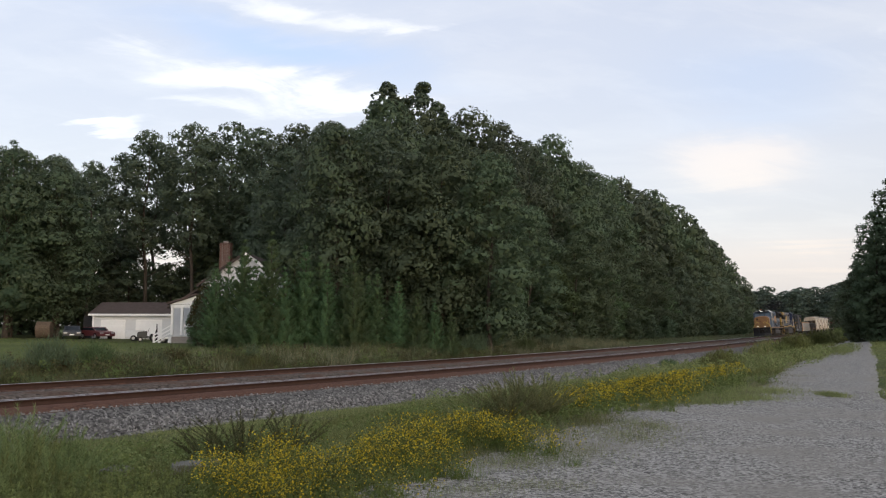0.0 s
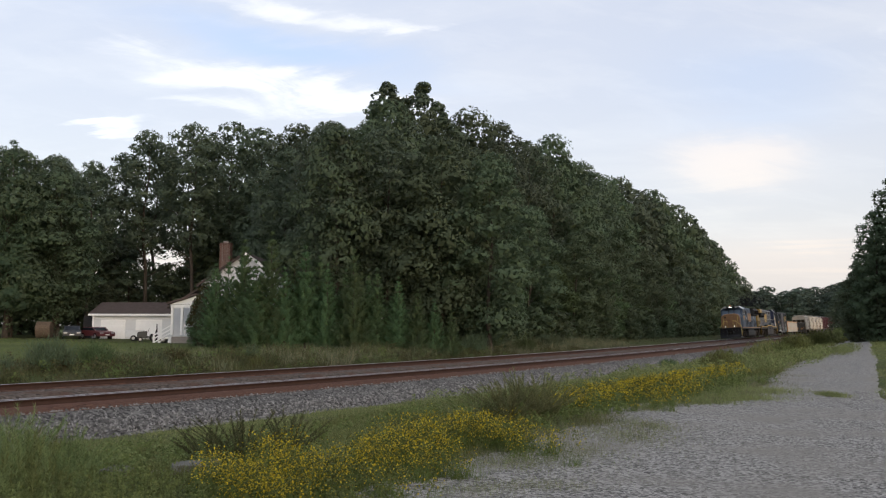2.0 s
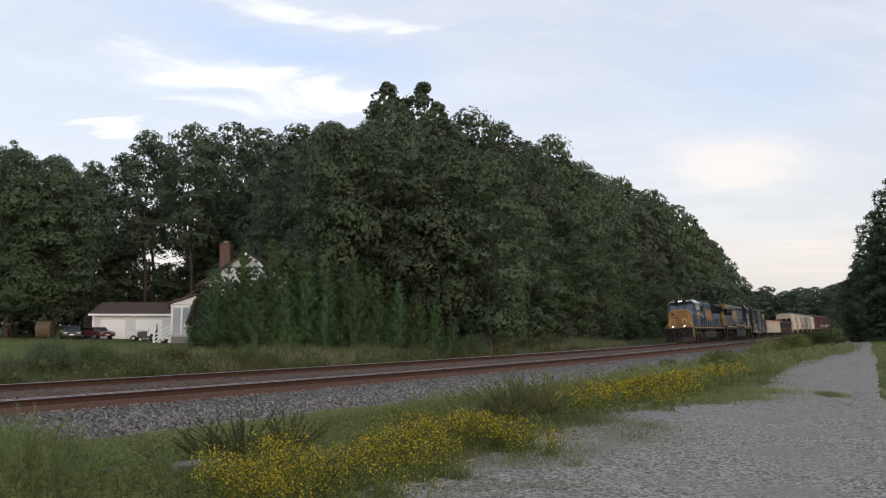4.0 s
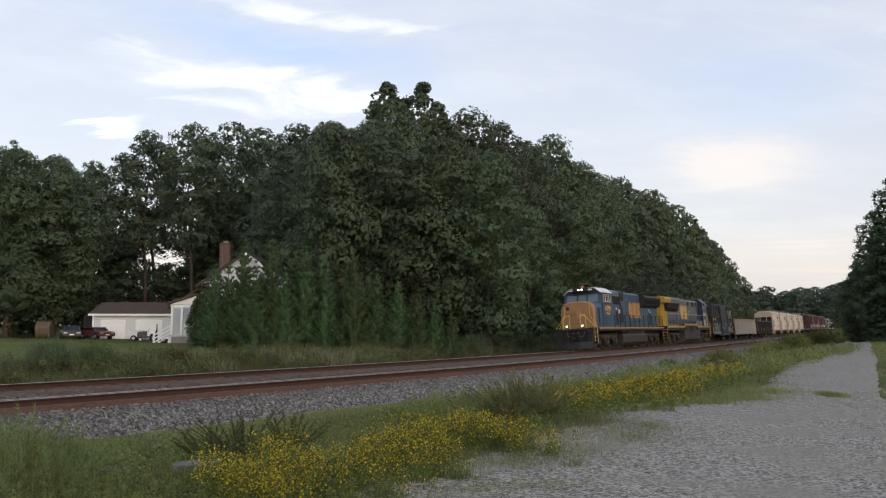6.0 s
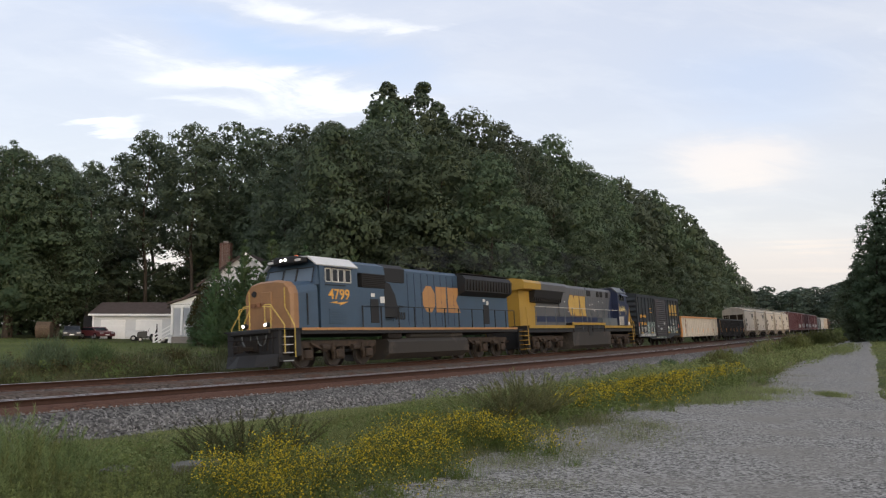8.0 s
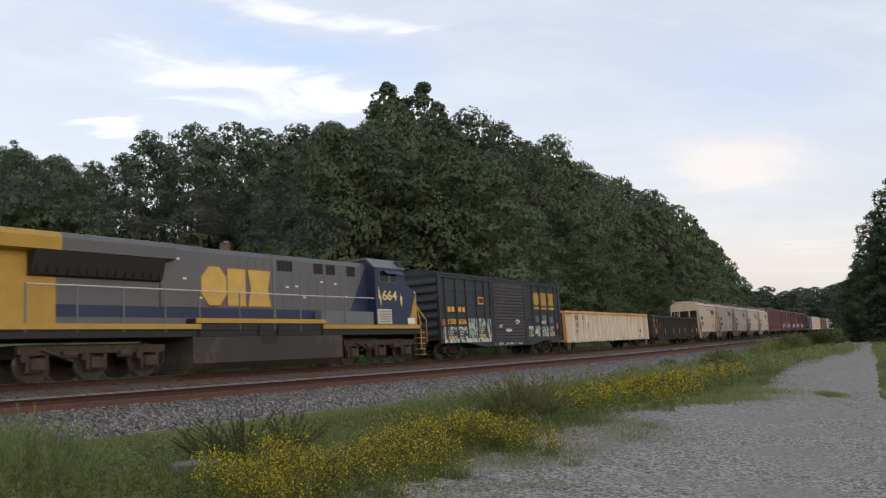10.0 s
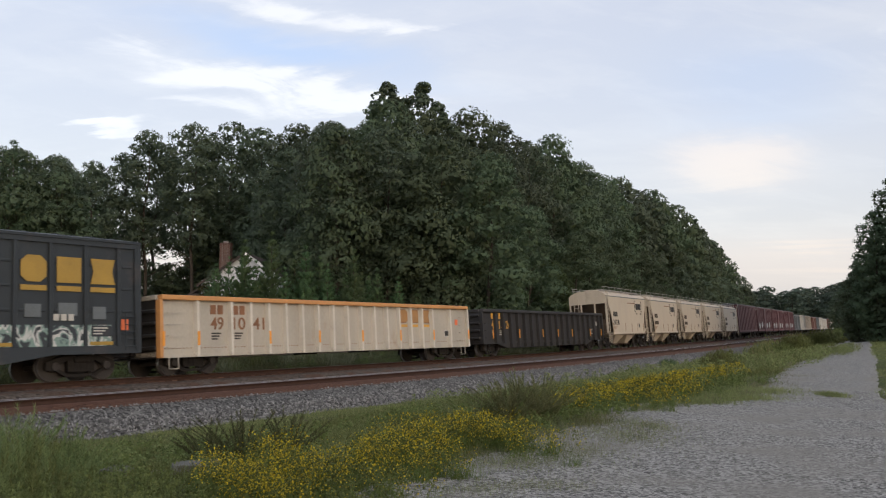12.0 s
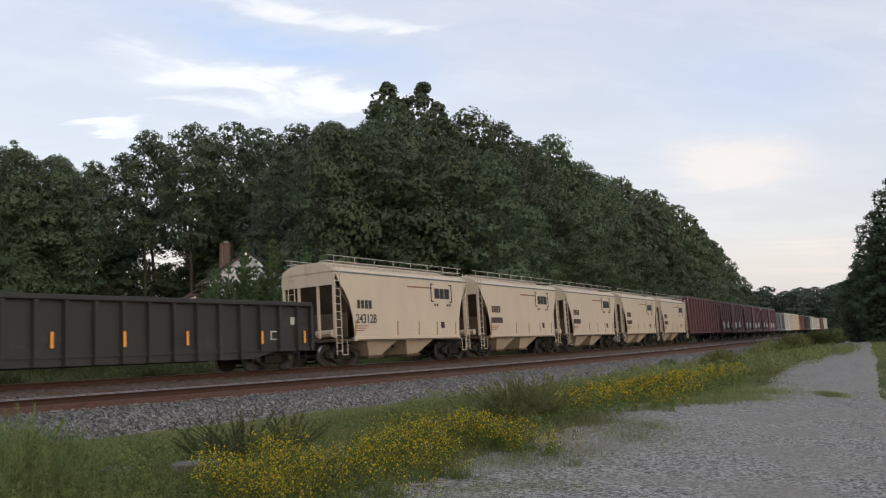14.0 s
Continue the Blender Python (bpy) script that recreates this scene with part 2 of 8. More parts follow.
M = dict(
    ballast=pebbles("ballast_stone", (0.108, 0.104, 0.097), 16.0, 0.7),
    mixed_ballast=pebbles("dirty_ballast", (0.098, 0.080, 0.067), 15.0, 0.6, patch=(0.085, 0.052, 0.038), patch_scale=1.2, patch_at=0.56),
    rusty_ballast=pebbles("rust_stained_ballast", (0.105, 0.053, 0.035), 14.0, 0.45, patch=(0.095, 0.050, 0.034), patch_at=0.5),
    soil=pebbles("soil_and_thatch", (0.085, 0.085, 0.040), 30.0, 0.4, patch=(0.06, 0.075, 0.026), patch_scale=0.3, patch_at=0.48, bump=0.3),
    lawn=pebbles("mown_lawn", (0.085, 0.105, 0.034), 25.0, 0.35, patch=(0.10, 0.115, 0.042), patch_scale=0.12, bump=0.3),
    gravel=pebbles("road_gravel", (0.235, 0.225, 0.205), 34.0, 0.75, patch=(0.205, 0.192, 0.168), patch_scale=0.5, patch_at=0.58, bump=0.28),
    rail_side=surface("rusty_rail", (0.055, 0.030, 0.022), 0.8, 0.2, 6, 0.3, 0.1),
    rail_top=surface("worn_rail_head", (0.44, 0.43, 0.415), 0.42, 1.0, 6, 0.1, 0.02),
    tie=surface("weathered_tie_wood", (0.100, 0.056, 0.040), 0.9, 0, 5, 0.35, 0.3, 30, each=0.3),
    bark=surface("tree_bark", (0.065, 0.053, 0.043), 0.95, 0, 2, 0.4, 0.6, 14, stretch=(3, 3, 0.6)),
    oak=foliage("oak_leaves", (0.112, 0.140, 0.094), 0.14),
    hedge=foliage("edge_tree_leaves", (0.104, 0.136, 0.080), 0.14),
    bright=foliage("light_green_leaves", (0.095, 0.138, 0.062), 0.18),
    cedar=foliage("cedar_needles", (0.098, 0.152, 0.070), 0.2, (0.12, 0.15, 0.06), 0.12),
    pine=foliage("pine_needles", (0.072, 0.100, 0.058), 0.2),
    grass=foliage("verge_grass", (0.180, 0.200, 0.080), 0.35, (0.22, 0.20, 0.105), 0.25),
    weed=foliage("green_weeds", (0.122, 0.145, 0.050), 0.35, (0.155, 0.165, 0.065), 0.2),
    fresh=foliage("feathery_weed_leaves", (0.165, 0.215, 0.085), 0.35, (0.20, 0.21, 0.09), 0.2),
    bank=foliage("bank_weed_leaves", (0.088, 0.102, 0.044), 0.45, (0.14, 0.11, 0.06), 0.3),
    # far trees: distance haze mixed into a paler, bluer leaf
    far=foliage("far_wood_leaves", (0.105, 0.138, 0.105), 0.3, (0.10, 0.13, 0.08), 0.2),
    straw=foliage("dry_seed_grass", (0.140, 0.142, 0.085), 0.4, (0.26, 0.23, 0.155), 0.3),
    olive=foliage("olive_weed_leaves", (0.195, 0.215, 0.100), 0.35, (0.16, 0.15, 0.08), 0.25),
    dark_weed=foliage("feathery_dark_weeds", (0.088, 0.102, 0.046), 0.4, (0.12, 0.10, 0.05), 0.25),
    flower_leaf=foliage("flower_plant_leaves", (0.105, 0.130, 0.040), 0.35, (0.15, 0.16, 0.05), 0.2),
    petal=foliage("yellow_petals", (0.50, 0.40, 0.03), 0.4, (0.44, 0.31, 0.02), 0.25, drift=0.0),
    stone=surface("loose_stone", (0.178, 0.170, 0.158), 0.9, 0, 8, 0.3, 0.2, 40, islands=0.7),
    pale_stone=surface("pale_gravel_stone", (0.245, 0.236, 0.214), 0.9, 0, 8, 0.3, 0.2, 40, islands=0.5),
    brown_stone=surface("rust_stained_stone", (0.075, 0.057, 0.046), 0.9, 0, 8, 0.3, 0.2, 40, islands=0.7),
    russet=foliage("browning_leaves", (0.0645, 0.0602, 0.0258), 0.4, (0.12, 0.07, 0.03), 0.35),
)


# ---- building helpers ----
def mesh_from(name, verts, faces, smooth=False):
    me = bpy.data.meshes.new(name)
    me.from_pydata(verts, [], faces)
    if smooth:
        me.polygons.foreach_set("use_smooth", [True] * len(me.polygons))
    me.update()
    return me


def array_mesh(name, verts, quads):
    """A mesh from arrays of corners and of faces with equally many corners."""
    me = bpy.data.meshes.new(name)
    nv, (nf, k) = len(verts), quads.shape
    me.vertices.add(nv)
    me.vertices.foreach_set("co", np.ascontiguousarray(verts, dtype=np.float32).ravel())
    me.loops.add(nf * k)
    me.loops.foreach_set("vertex_index", np.ascontiguousarray(quads, dtype=np.int32).ravel())
    me.polygons.add(nf)
    me.polygons.foreach_set("loop_start", np.arange(0, nf * k, k, dtype=np.int32))
    me.update(calc_edges=True)
    me.validate()
    return me


def leaf_mesh(name, V, Q, N):
    """A mesh of leaves that take the light as the rounded clump they belong to."""
    me = array_mesh(name, V, Q)
    me.polygons.foreach_set("use_smooth", [True] * len(me.polygons))
    me.normals_split_custom_set_from_vertices(np.repeat(N, 3, axis=0).tolist())
    return me


def put(name, me, material, parent=None, label=""):
    ob = new(name, me)
    if material:
        for m in (material if isinstance(material, (list, tuple)) else (material,)):
            me.materials.append(m)
    if parent:
        ob.parent = parent
    if label:
        ob["label"] = label
    return ob


def part(name, bm, material, parent, label=""):
    me = bpy.data.meshes.new(name)
    bm.to_mesh(me)
    bm.free()
    return put(name, me, material, parent, label)


def thing(name, label, category, group="", kind=""):
    return tagged(new(name), label, category, group, kind)


def box(bm, x0, x1, y0, y1, z0, z1, bevel=0.0):
    vs = [bm.verts.new((x, y, z)) for x in (x0, x1) for y in (y0, y1) for z in (z0, z1)]
    fs = [bm.faces.new([vs[i] for i in f]) for f in ((0, 1, 3, 2), (4, 6, 7, 5), (0, 4, 5, 1), (2, 3, 7, 6), (0, 2, 6, 4), (1, 5, 7, 3))]
    if bevel:
        es = {e for f in fs for e in f.edges}
        bmesh.ops.bevel(bm, geom=list(es), offset=bevel, segments=1, affect="EDGES", profile=0.5)
    return bm


def prism(bm, outline, axis, a, b):
    """Extrudes a closed outline (list of pairs) from a to b. axis y: pairs are x, z; axis x: pairs are y, z; axis z: pairs are x, y."""
    def at(p, c):
        return {"y": (p[0], c, p[1]), "x": (c, p[0], p[1]), "z": (p[0], p[1], c)}[axis]
    lo = [bm.verts.new(at(p, a)) for p in outline]
    hi = [bm.verts.new(at(p, b)) for p in outline]
    n = len(outline)
    bm.faces.new(lo)
    bm.faces.new(hi[::-1])
    for i in range(n):
        bm.faces.new((lo[i], hi[i], hi[(i + 1) % n], lo[(i + 1) % n]))
    bmesh.ops.recalc_face_normals(bm, faces=bm.faces)
    return bm


def rod(bm, p, q, r, sides=6, r2=None):
    p, q = Vector(p), Vector(q)
    d = (q - p).normalized()
    a = d.orthogonal().normalized()
    b = d.cross(a)
    r2 = r if r2 is None else r2
    rings = []
    for c, rr in ((p, r), (q, r2)):
        rings.append([bm.verts.new(c + rr * (math.cos(t) * a + math.sin(t) * b)) for t in (2 * math.pi * i / sides for i in range(sides))])
    for i in range(sides):
        bm.faces.new((rings[0][i], rings[0][(i + 1) % sides], rings[1][(i + 1) % sides], rings[1][i]))
    bm.faces.new(rings[0][::-1])
    bm.faces.new(rings[1])
    return bm


def tube(bm, pts, r, sides=6):
    for p, q in zip(pts, pts[1:]):
        rod(bm, p, q, r, sides)
    return bm


def drum(bm, axis, a, b, cy, cz, r, sides=24, r2=None):
    """A cylinder along x or y between a and b, round the centre (cy, cz) of the two other axes."""
    if axis == "x":
        return rod(bm, (a, cy, cz), (b, cy, cz), r, sides, r2)
    return rod(bm, (cy, a, cz), (cy, b, cz), r, sides, r2)


def B():
    return bmesh.new()


# ---- ground ----
def build_ground():
    """One sheet out to the horizon, finer near the line."""
    s = np.concatenate([np.arange(-130, -45, 8.0), np.arange(-45, 60, 1.5), np.arange(60, 160, 4.0), np.arange(160, 601, 20.0)])
    u = np.concatenate([[-95, -80, -66, -54], np.arange(-46, -12, 4.0), np.arange(-12, 26, 0.8), np.arange(26, 40, 2.0), [45, 55, 70, 95]])
    S, U = np.meshgrid(s, u, indexing="ij")
    X, Y = along_many(S.ravel(), U.ravel())
    Z = ground_height(U.ravel())
    bumps = np.array([noise.noise((x * 0.35, y * 0.35, 0.0)) * 0.06 + noise.noise((x * 0.08, y * 0.08, 3.0)) * 0.10 for x, y in zip(X, Y)])
    Z = Z + bumps * np.where((U.ravel() > -5.5) & (U.ravel() < 9.5), 0.25, np.where(U.ravel() > 14, 0.4, 1.0))
    n, m = S.shape
    i = np.arange(n * m).reshape(n, m)
    quads = np.stack([i[:-1, :-1], i[:-1, 1:], i[1:, 1:], i[1:, :-1]], -1).reshape(-1, 4)
    me = array_mesh("ground", np.stack([X, Y, Z], -1), quads)
    me.polygons.foreach_set("use_smooth", [True] * len(me.polygons))
    lawn = np.zeros(len(quads), dtype=np.int32)
    uc = U[:-1, :-1].ravel()
    sc = S[:-1, :-1].ravel()
    lawn[(uc < -17.5) & (sc < 30)] = 1
    ob = put("ground", me, [M["soil"], M["lawn"]])
    me.polygons.foreach_set("material_index", lawn)
    tagged(ob, "weedy trackside ground with mown lawn beyond", "ground", kind="structure")
    # the far plain
    bm = B()
    bmesh.ops.create_circle(bm, cap_ends=True, radius=4000, segments=48)
    bmesh.ops.translate(bm, verts=bm.verts, vec=(0, 0, -1.2))
    far = part("ground_far", bm, M["lawn"], None)
    tagged(far, "flat green land reaching the horizon", "ground", kind="structure")


def strip(name, stations, outline, material, smooth=False):
    """Sweeps an open outline of (side, height) pairs along the line."""
    s = np.asarray(stations, dtype=float)
    k = len(outline)
    V = []
    for (u, z) in outline:
        x, y = along_many(s, np.full(len(s), u))
        V.append(np.stack([x, y, np.full(len(s), z)], -1))
    V = np.stack(V, 1)
    i = np.arange(len(s) * k).reshape(len(s), k)
    quads = np.stack([i[:-1, :-1], i[:-1, 1:], i[1:, 1:], i[1:, :-1]], -1).reshape(-1, 4)
    me = array_mesh(name, V.reshape(-1, 3), quads)
    if smooth:
        me.polygons.foreach_set("use_smooth", [True] * len(me.polygons))
    return me


CANT = 0.105 / 1.5
TRACKS = ((0.0, 0.0), (TRACK_GAP, -0.107))     # side of the centre line, height of the outer rail head


def build_tracks():
    st = np.concatenate([np.arange(-60, 100, 2.0), np.arange(100, 420, 10.0)])
    bed = put("ballast_bed", strip("ballast_bed", st, [(-4.6, -0.85), (-2.2, -0.42), (-1.45, -0.355), (1.5, -0.160), (2.55, -0.20), (2.68, -0.28),
              (2.88, -0.36), (5.75, -0.250), (6.7, -0.31), (7.9, -0.89)], None), [M["ballast"], M["rusty_ballast"], M["mixed_ballast"]])
    n = len(bed.data.polygons)
    bed.data.polygons.foreach_set("material_index", [1 if (i % 9) in (2, 6, 7) else 2 if (i % 9) in (1, 3, 4, 5) else 0 for i in range(n)])
    tagged(bed, "grey crushed stone bed stained with rust under the rails", "ballast", kind="structure")
    for c, top in TRACKS:
        t = thing("railway_track", "rust-brown railway track on wooden ties in grey ballast", "track", "two parallel tracks", "structure")
        for side in (0.75, -0.75):
            z = top - (0.75 - side) * CANT
            u = c + side
            rail = put("rail", strip("rail", st, [(u - 0.07, z - 0.172), (u - 0.07, z - 0.155), (u - 0.012, z - 0.13), (u - 0.012, z - 0.045), (u - 0.036, z - 0.035), (u - 0.036, z - 0.006),
                       (u - 0.03, z), (u + 0.03, z), (u + 0.036, z - 0.006), (u + 0.036, z - 0.035), (u + 0.012, z - 0.045), (u + 0.012, z - 0.13), (u + 0.07, z - 0.155), (u + 0.07, z - 0.172)], None), [M["rail_side"], M["rail_top"]], t)
            rail.data.polygons.foreach_set("material_index", [1 if (i % 13) in (6, 7) else 0 for i in range(len(rail.data.polygons))])


build_ground()
build_tracks()


def road_edge(s):
    """Side of the lane's edge towards the line, s metres along it."""
    return np.interp(s, [-30, -12, -10, -8, -5, -4, -3.2, -1.6, -0.8, 0, 5, 21, 55, 200], [20.4, 20.5, 20.5, 20.2, 19.8, 19.3, 18.5, 18.7, 20.2, 20.8, 19.8, 17.5, 14.4, 12.8])


def road_far_edge(s):
    return np.interp(s, [-30, -5, -1.5, 0, 4.5, 17, 42, 77, 200], [34, 31, 24.8, 23.6, 22.7, 21.3, 19.5, 18.4, 18.0])


def build_road():
    """The gravel lane beside the line: it widens into a lot round the eye."""
    rows = []
    for s in np.concatenate([np.arange(-30, 40, 0.5), np.arange(40, 200, 3.0)]):
        wob = 0.22 * noise.noise((s * 0.5, 1.0, 0.0)) + 0.2 * noise.noise((s * 1.7, 5.0, 0.0))
        left = float(road_edge(s)) + wob
        right = float(road_far_edge(s)) + wob * 0.6
        rows.append((s, left, right))
    k = 15
    V, F = [], []
    for s, a, b in rows:
        for j in range(k):
            u = a + (b - a) * j / (k - 1)
            x, y, _ = along(s, u)
            z = float(ground_height(u)) + 0.03 + (-0.03 if j in (0, k - 1) else 0.0)
            z += 0.02 * noise.noise((x * 0.8, y * 0.8, 0.0)) + 0.1 * 0.4 * noise.noise((x * 0.08, y * 0.08, 3.0)) + 0.4 * 0.06 * noise.noise((x * 0.35, y * 0.35, 0.0))
            V.append((x, y, z + 0.012))
    for i in range(len(rows) - 1):
        for j in range(k - 1):
            q = i * k + j
            F.append((q, q + 1, q + k + 1, q + k))
    ob = put("gravel_road", mesh_from("gravel_road", V, F, True), M["gravel"])
    tagged(ob, "pale grey gravel lane with a worn lot beside the line", "road", kind="structure")


build_road()


# ---- the train ----
# Every car is built round its middle, rails at height 0: x runs back along the train, -y is the side towards the road.
def sprayed_paint(name, under, mid, top, at):
    """Layers of sprayed paint with ragged edges, letting the old paint show between the strokes."""
    m = bpy.data.materials.new(name)
    n, l, p = links(m)
    co = n.new("ShaderNodeTexCoord")
    mp = n.new("ShaderNodeMapping")
    mp.inputs["Scale"].default_value = (1.5, 1.5, 0.8)
    l.new(co.outputs["Object"], mp.inputs[0])
    t = n.new("ShaderNodeTexNoise")
    t.inputs["Scale"].default_value, t.inputs["Detail"].default_value, t.inputs["Distortion"].default_value = 1.5, 3.0, 1.6
    l.new(mp.outputs[0], t.inputs["Vector"])
    r = n.new("ShaderNodeValToRGB")
    e = r.color_ramp.elements
    e[0].position, e[0].color = at - 0.02, (*under, 1)
    e[1].position, e[1].color = at, (*mid, 1)
    for pos, c in ((at + 0.07, mid), (at + 0.085, top), (at + 0.16, top), (at + 0.175, under)):
        k = e.new(pos)
        k.color = (*c, 1)
    l.new(t.outputs[0], r.inputs[0])
    l.new(r.outputs[0], p.inputs["Base Color"])
    p.inputs["Roughness"].default_value = 0.6
    return m


M.update(
    blue=surface("faded_blue_paint", (0.037, 0.068, 0.110), 0.5, 0, 1.2, 0.18, 0.05, 25, stain=(0.06, 0.075, 0.09), stain_at=0.68),
    orange=surface("dusty_orange_paint", (0.27, 0.142, 0.062), 0.5, 0, 1.5, 0.2, 0.05, 25, stain=(0.22, 0.12, 0.06), stain_at=0.66),
    logo=surface("orange_lettering_paint", (0.36, 0.185, 0.065), 0.5, 0, 2.0, 0.2, 0.03, 25, stain=(0.10, 0.11, 0.14), stain_at=0.72),
    yellow=surface("yellow_paint", (0.34, 0.21, 0.033), 0.5, 0, 1.5, 0.18, 0.05, 25, stain=(0.18, 0.11, 0.04), stain_at=0.66),
    grey=surface("loco_grey_paint", (0.090, 0.092, 0.098), 0.5, 0, 1.2, 0.14, 0.05, 25, stain=(0.10, 0.09, 0.085), stain_at=0.68),
    navy=surface("dark_blue_paint", (0.013, 0.021, 0.056), 0.45, 0, 1.2, 0.18, 0.05, 25, stain=(0.03, 0.03, 0.04), stain_at=0.7),
    white=surface("white_paint", (0.60, 0.60, 0.585), 0.5, 0, 2.0, 0.1, 0.04, 25, stain=(0.4, 0.38, 0.34), stain_at=0.68),
    loco_gear=surface("dusty_locomotive_gear", (0.052, 0.041, 0.034), 0.85, 0.1, 3.0, 0.4, 0.2, 30, stain=(0.09, 0.066, 0.052), stain_at=0.58),
    rail_yellow=surface("yellow_handrail_paint", (0.58, 0.43, 0.10), 0.5, 0, 3.0, 0.15, 0.02),
    black=surface("sooty_black_steel", (0.015, 0.015, 0.016), 0.7, 0.1, 2.0, 0.3, 0.1, 30),
    running=surface("grimy_running_gear", (0.022, 0.019, 0.017), 0.85, 0.1, 3.0, 0.4, 0.2, 30, stain=(0.05, 0.038, 0.03), stain_at=0.64),
    tank=surface("dusty_fuel_tank", (0.030, 0.027, 0.024), 0.75, 0, 1.2, 0.25, 0.08, 25, stain=(0.085, 0.07, 0.058), stain_at=0.6),
    wheel=surface("wheel_steel", (0.05, 0.042, 0.037), 0.6, 0.5, 4.0, 0.3, 0.05, 25),
    tread=surface("bright_wheel_rim", (0.45, 0.45, 0.46), 0.35, 0.9, 4.0, 0.1, 0.02),
    boxcar=surface("blackened_blue_boxcar_paint", (0.019, 0.025, 0.031), 0.6, 0, 0.9, 0.3, 0.08, 25, stain=(0.055, 0.045, 0.045), stain_at=0.62),
    boxdoor=surface("worn_boxcar_door_paint", (0.036, 0.034, 0.039), 0.6, 0, 0.9, 0.3, 0.08, 25, stain=(0.10, 0.06, 0.055), stain_at=0.62),
    cream=surface("weathered_cream_gondola_paint", (0.41, 0.372, 0.315), 0.6, 0, 0.9, 0.2, 0.06, 20, stain=(0.33, 0.22, 0.15), stain_at=0.66, stretch=(1, 1, 0.35)),
    bone=surface("bone_white_rib_paint", (0.57, 0.53, 0.465), 0.6, 0, 1.5, 0.15, 0.06, 20, stain=(0.26, 0.12, 0.06), stain_at=0.70),
    chord=surface("orange_gondola_rim", (0.52, 0.25, 0.085), 0.55, 0, 1.0, 0.15, 0.05, 20),
    coal=surface("black_gondola_paint", (0.023, 0.021, 0.021), 0.65, 0, 0.8, 0.25, 0.08, 20, stain=(0.05, 0.043, 0.04), stain_at=0.64),
    tan=surface("dusty_tan_hopper_paint", (0.49, 0.42, 0.33), 0.55, 0, 0.6, 0.12, 0.05, 18, stain=(0.31, 0.255, 0.20), stain_at=0.68, stretch=(1, 1, 0.5)),
    # hopper ends and gates: grime and the shade on them in one dark brown
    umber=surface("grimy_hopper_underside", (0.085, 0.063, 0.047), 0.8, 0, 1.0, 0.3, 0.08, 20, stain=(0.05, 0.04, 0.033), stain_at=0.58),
    maroon=surface("maroon_boxcar_paint", (0.085, 0.026, 0.030), 0.6, 0, 0.7, 0.25, 0.06, 20, stain=(0.17, 0.09, 0.08), stain_at=0.64),
    slate=surface("slate_grey_car_paint", (0.11, 0.125, 0.135), 0.6, 0, 0.7, 0.25, 0.06, 20),
    brick_red=surface("oxide_red_car_paint", (0.15, 0.075, 0.06), 0.6, 0, 0.7, 0.25, 0.06, 20),
    pale=surface("off_white_car_paint", (0.46, 0.445, 0.41), 0.6, 0, 0.7, 0.15, 0.06, 20),
    spray=surface("white_spray_paint", (0.40, 0.42, 0.42), 0.7, 0, 2.5, 0.2, 0.02, 30, stain=(0.12, 0.14, 0.15), stain_at=0.58),
    sprayed=sprayed_paint("mint_and_white_spray", (0.028, 0.035, 0.042), (0.17, 0.25, 0.225), (0.47, 0.48, 0.47), 0.46),
    sprayed_low=sprayed_paint("white_spray", (0.028, 0.035, 0.042), (0.36, 0.38, 0.38), (0.55, 0.55, 0.54), 0.44),
    sign_yellow=surface("deep_yellow_sign_paint", (0.46, 0.30, 0.07), 0.5, 0, 2.0, 0.2, 0.02),
    straw_paint=surface("pale_yellow_number_paint", (0.62, 0.50, 0.22), 0.5, 0, 3.0, 0.2, 0.02),
    ink=surface("brown_stencil_paint", (0.21, 0.095, 0.045), 0.6, 0, 3.0, 0.3, 0.02),
    amber=surface("amber_number_paint", (0.62, 0.33, 0.06), 0.6, 0, 3.0, 0.25, 0.02),
    dark_ink=surface("black_stencil_paint", (0.018, 0.016, 0.015), 0.6, 0, 3.0, 0.3, 0.02),
    reflector=surface("orange_reflector", (0.75, 0.30, 0.03), 0.4, 0, 3.0, 0.15, 0.02),
    vermilion=surface("orange_red_placard", (0.70, 0.16, 0.06), 0.5, 0, 3.0, 0.15, 0.02),
    pane=glass("dark_cab_glass", (0.012, 0.015, 0.019)),
    windshield=glass("windshield_glass", (0.12, 0.16, 0.21)),
    lamp_on=glowing("headlight_glow", (1.0, 0.93, 0.85), 7.0),
)
TRAIN = "cars of the freight train"
CARS, WHEELSETS = [], []


def letters(text, x, z, y, width, height, material, parent, name="number"):
    """Raised characters in the built-in font on the road side, their lower left corner at (x, z)."""
    cu = bpy.data.curves.new(name, "FONT")
    cu.body, cu.size, cu.extrude, cu.offset = text, 1.0, 0.006, 0.012
    tmp = bpy.data.objects.new(name, cu)
    scene.collection.objects.link(tmp)
    me = bpy.data.meshes.new_from_object(tmp.evaluated_get(bpy.context.evaluated_depsgraph_get()))
    bpy.data.objects.remove(tmp)
    bpy.data.curves.remove(cu)
    co = np.empty(len(me.vertices) * 3, dtype=np.float32)
    me.vertices.foreach_get("co", co)
    co = co.reshape(-1, 3)
    lo, hi = co.min(0), co.max(0)
    X = x + (co[:, 0] - lo[0]) / (hi[0] - lo[0]) * width
    Z = z + (co[:, 1] - lo[1]) / (hi[1] - lo[1]) * height
    me.vertices.foreach_set("co", np.stack([X, y - 0.008 - co[:, 2], Z], -1).astype(np.float32).ravel())
    me.update()
    return put(name, me, material, parent)


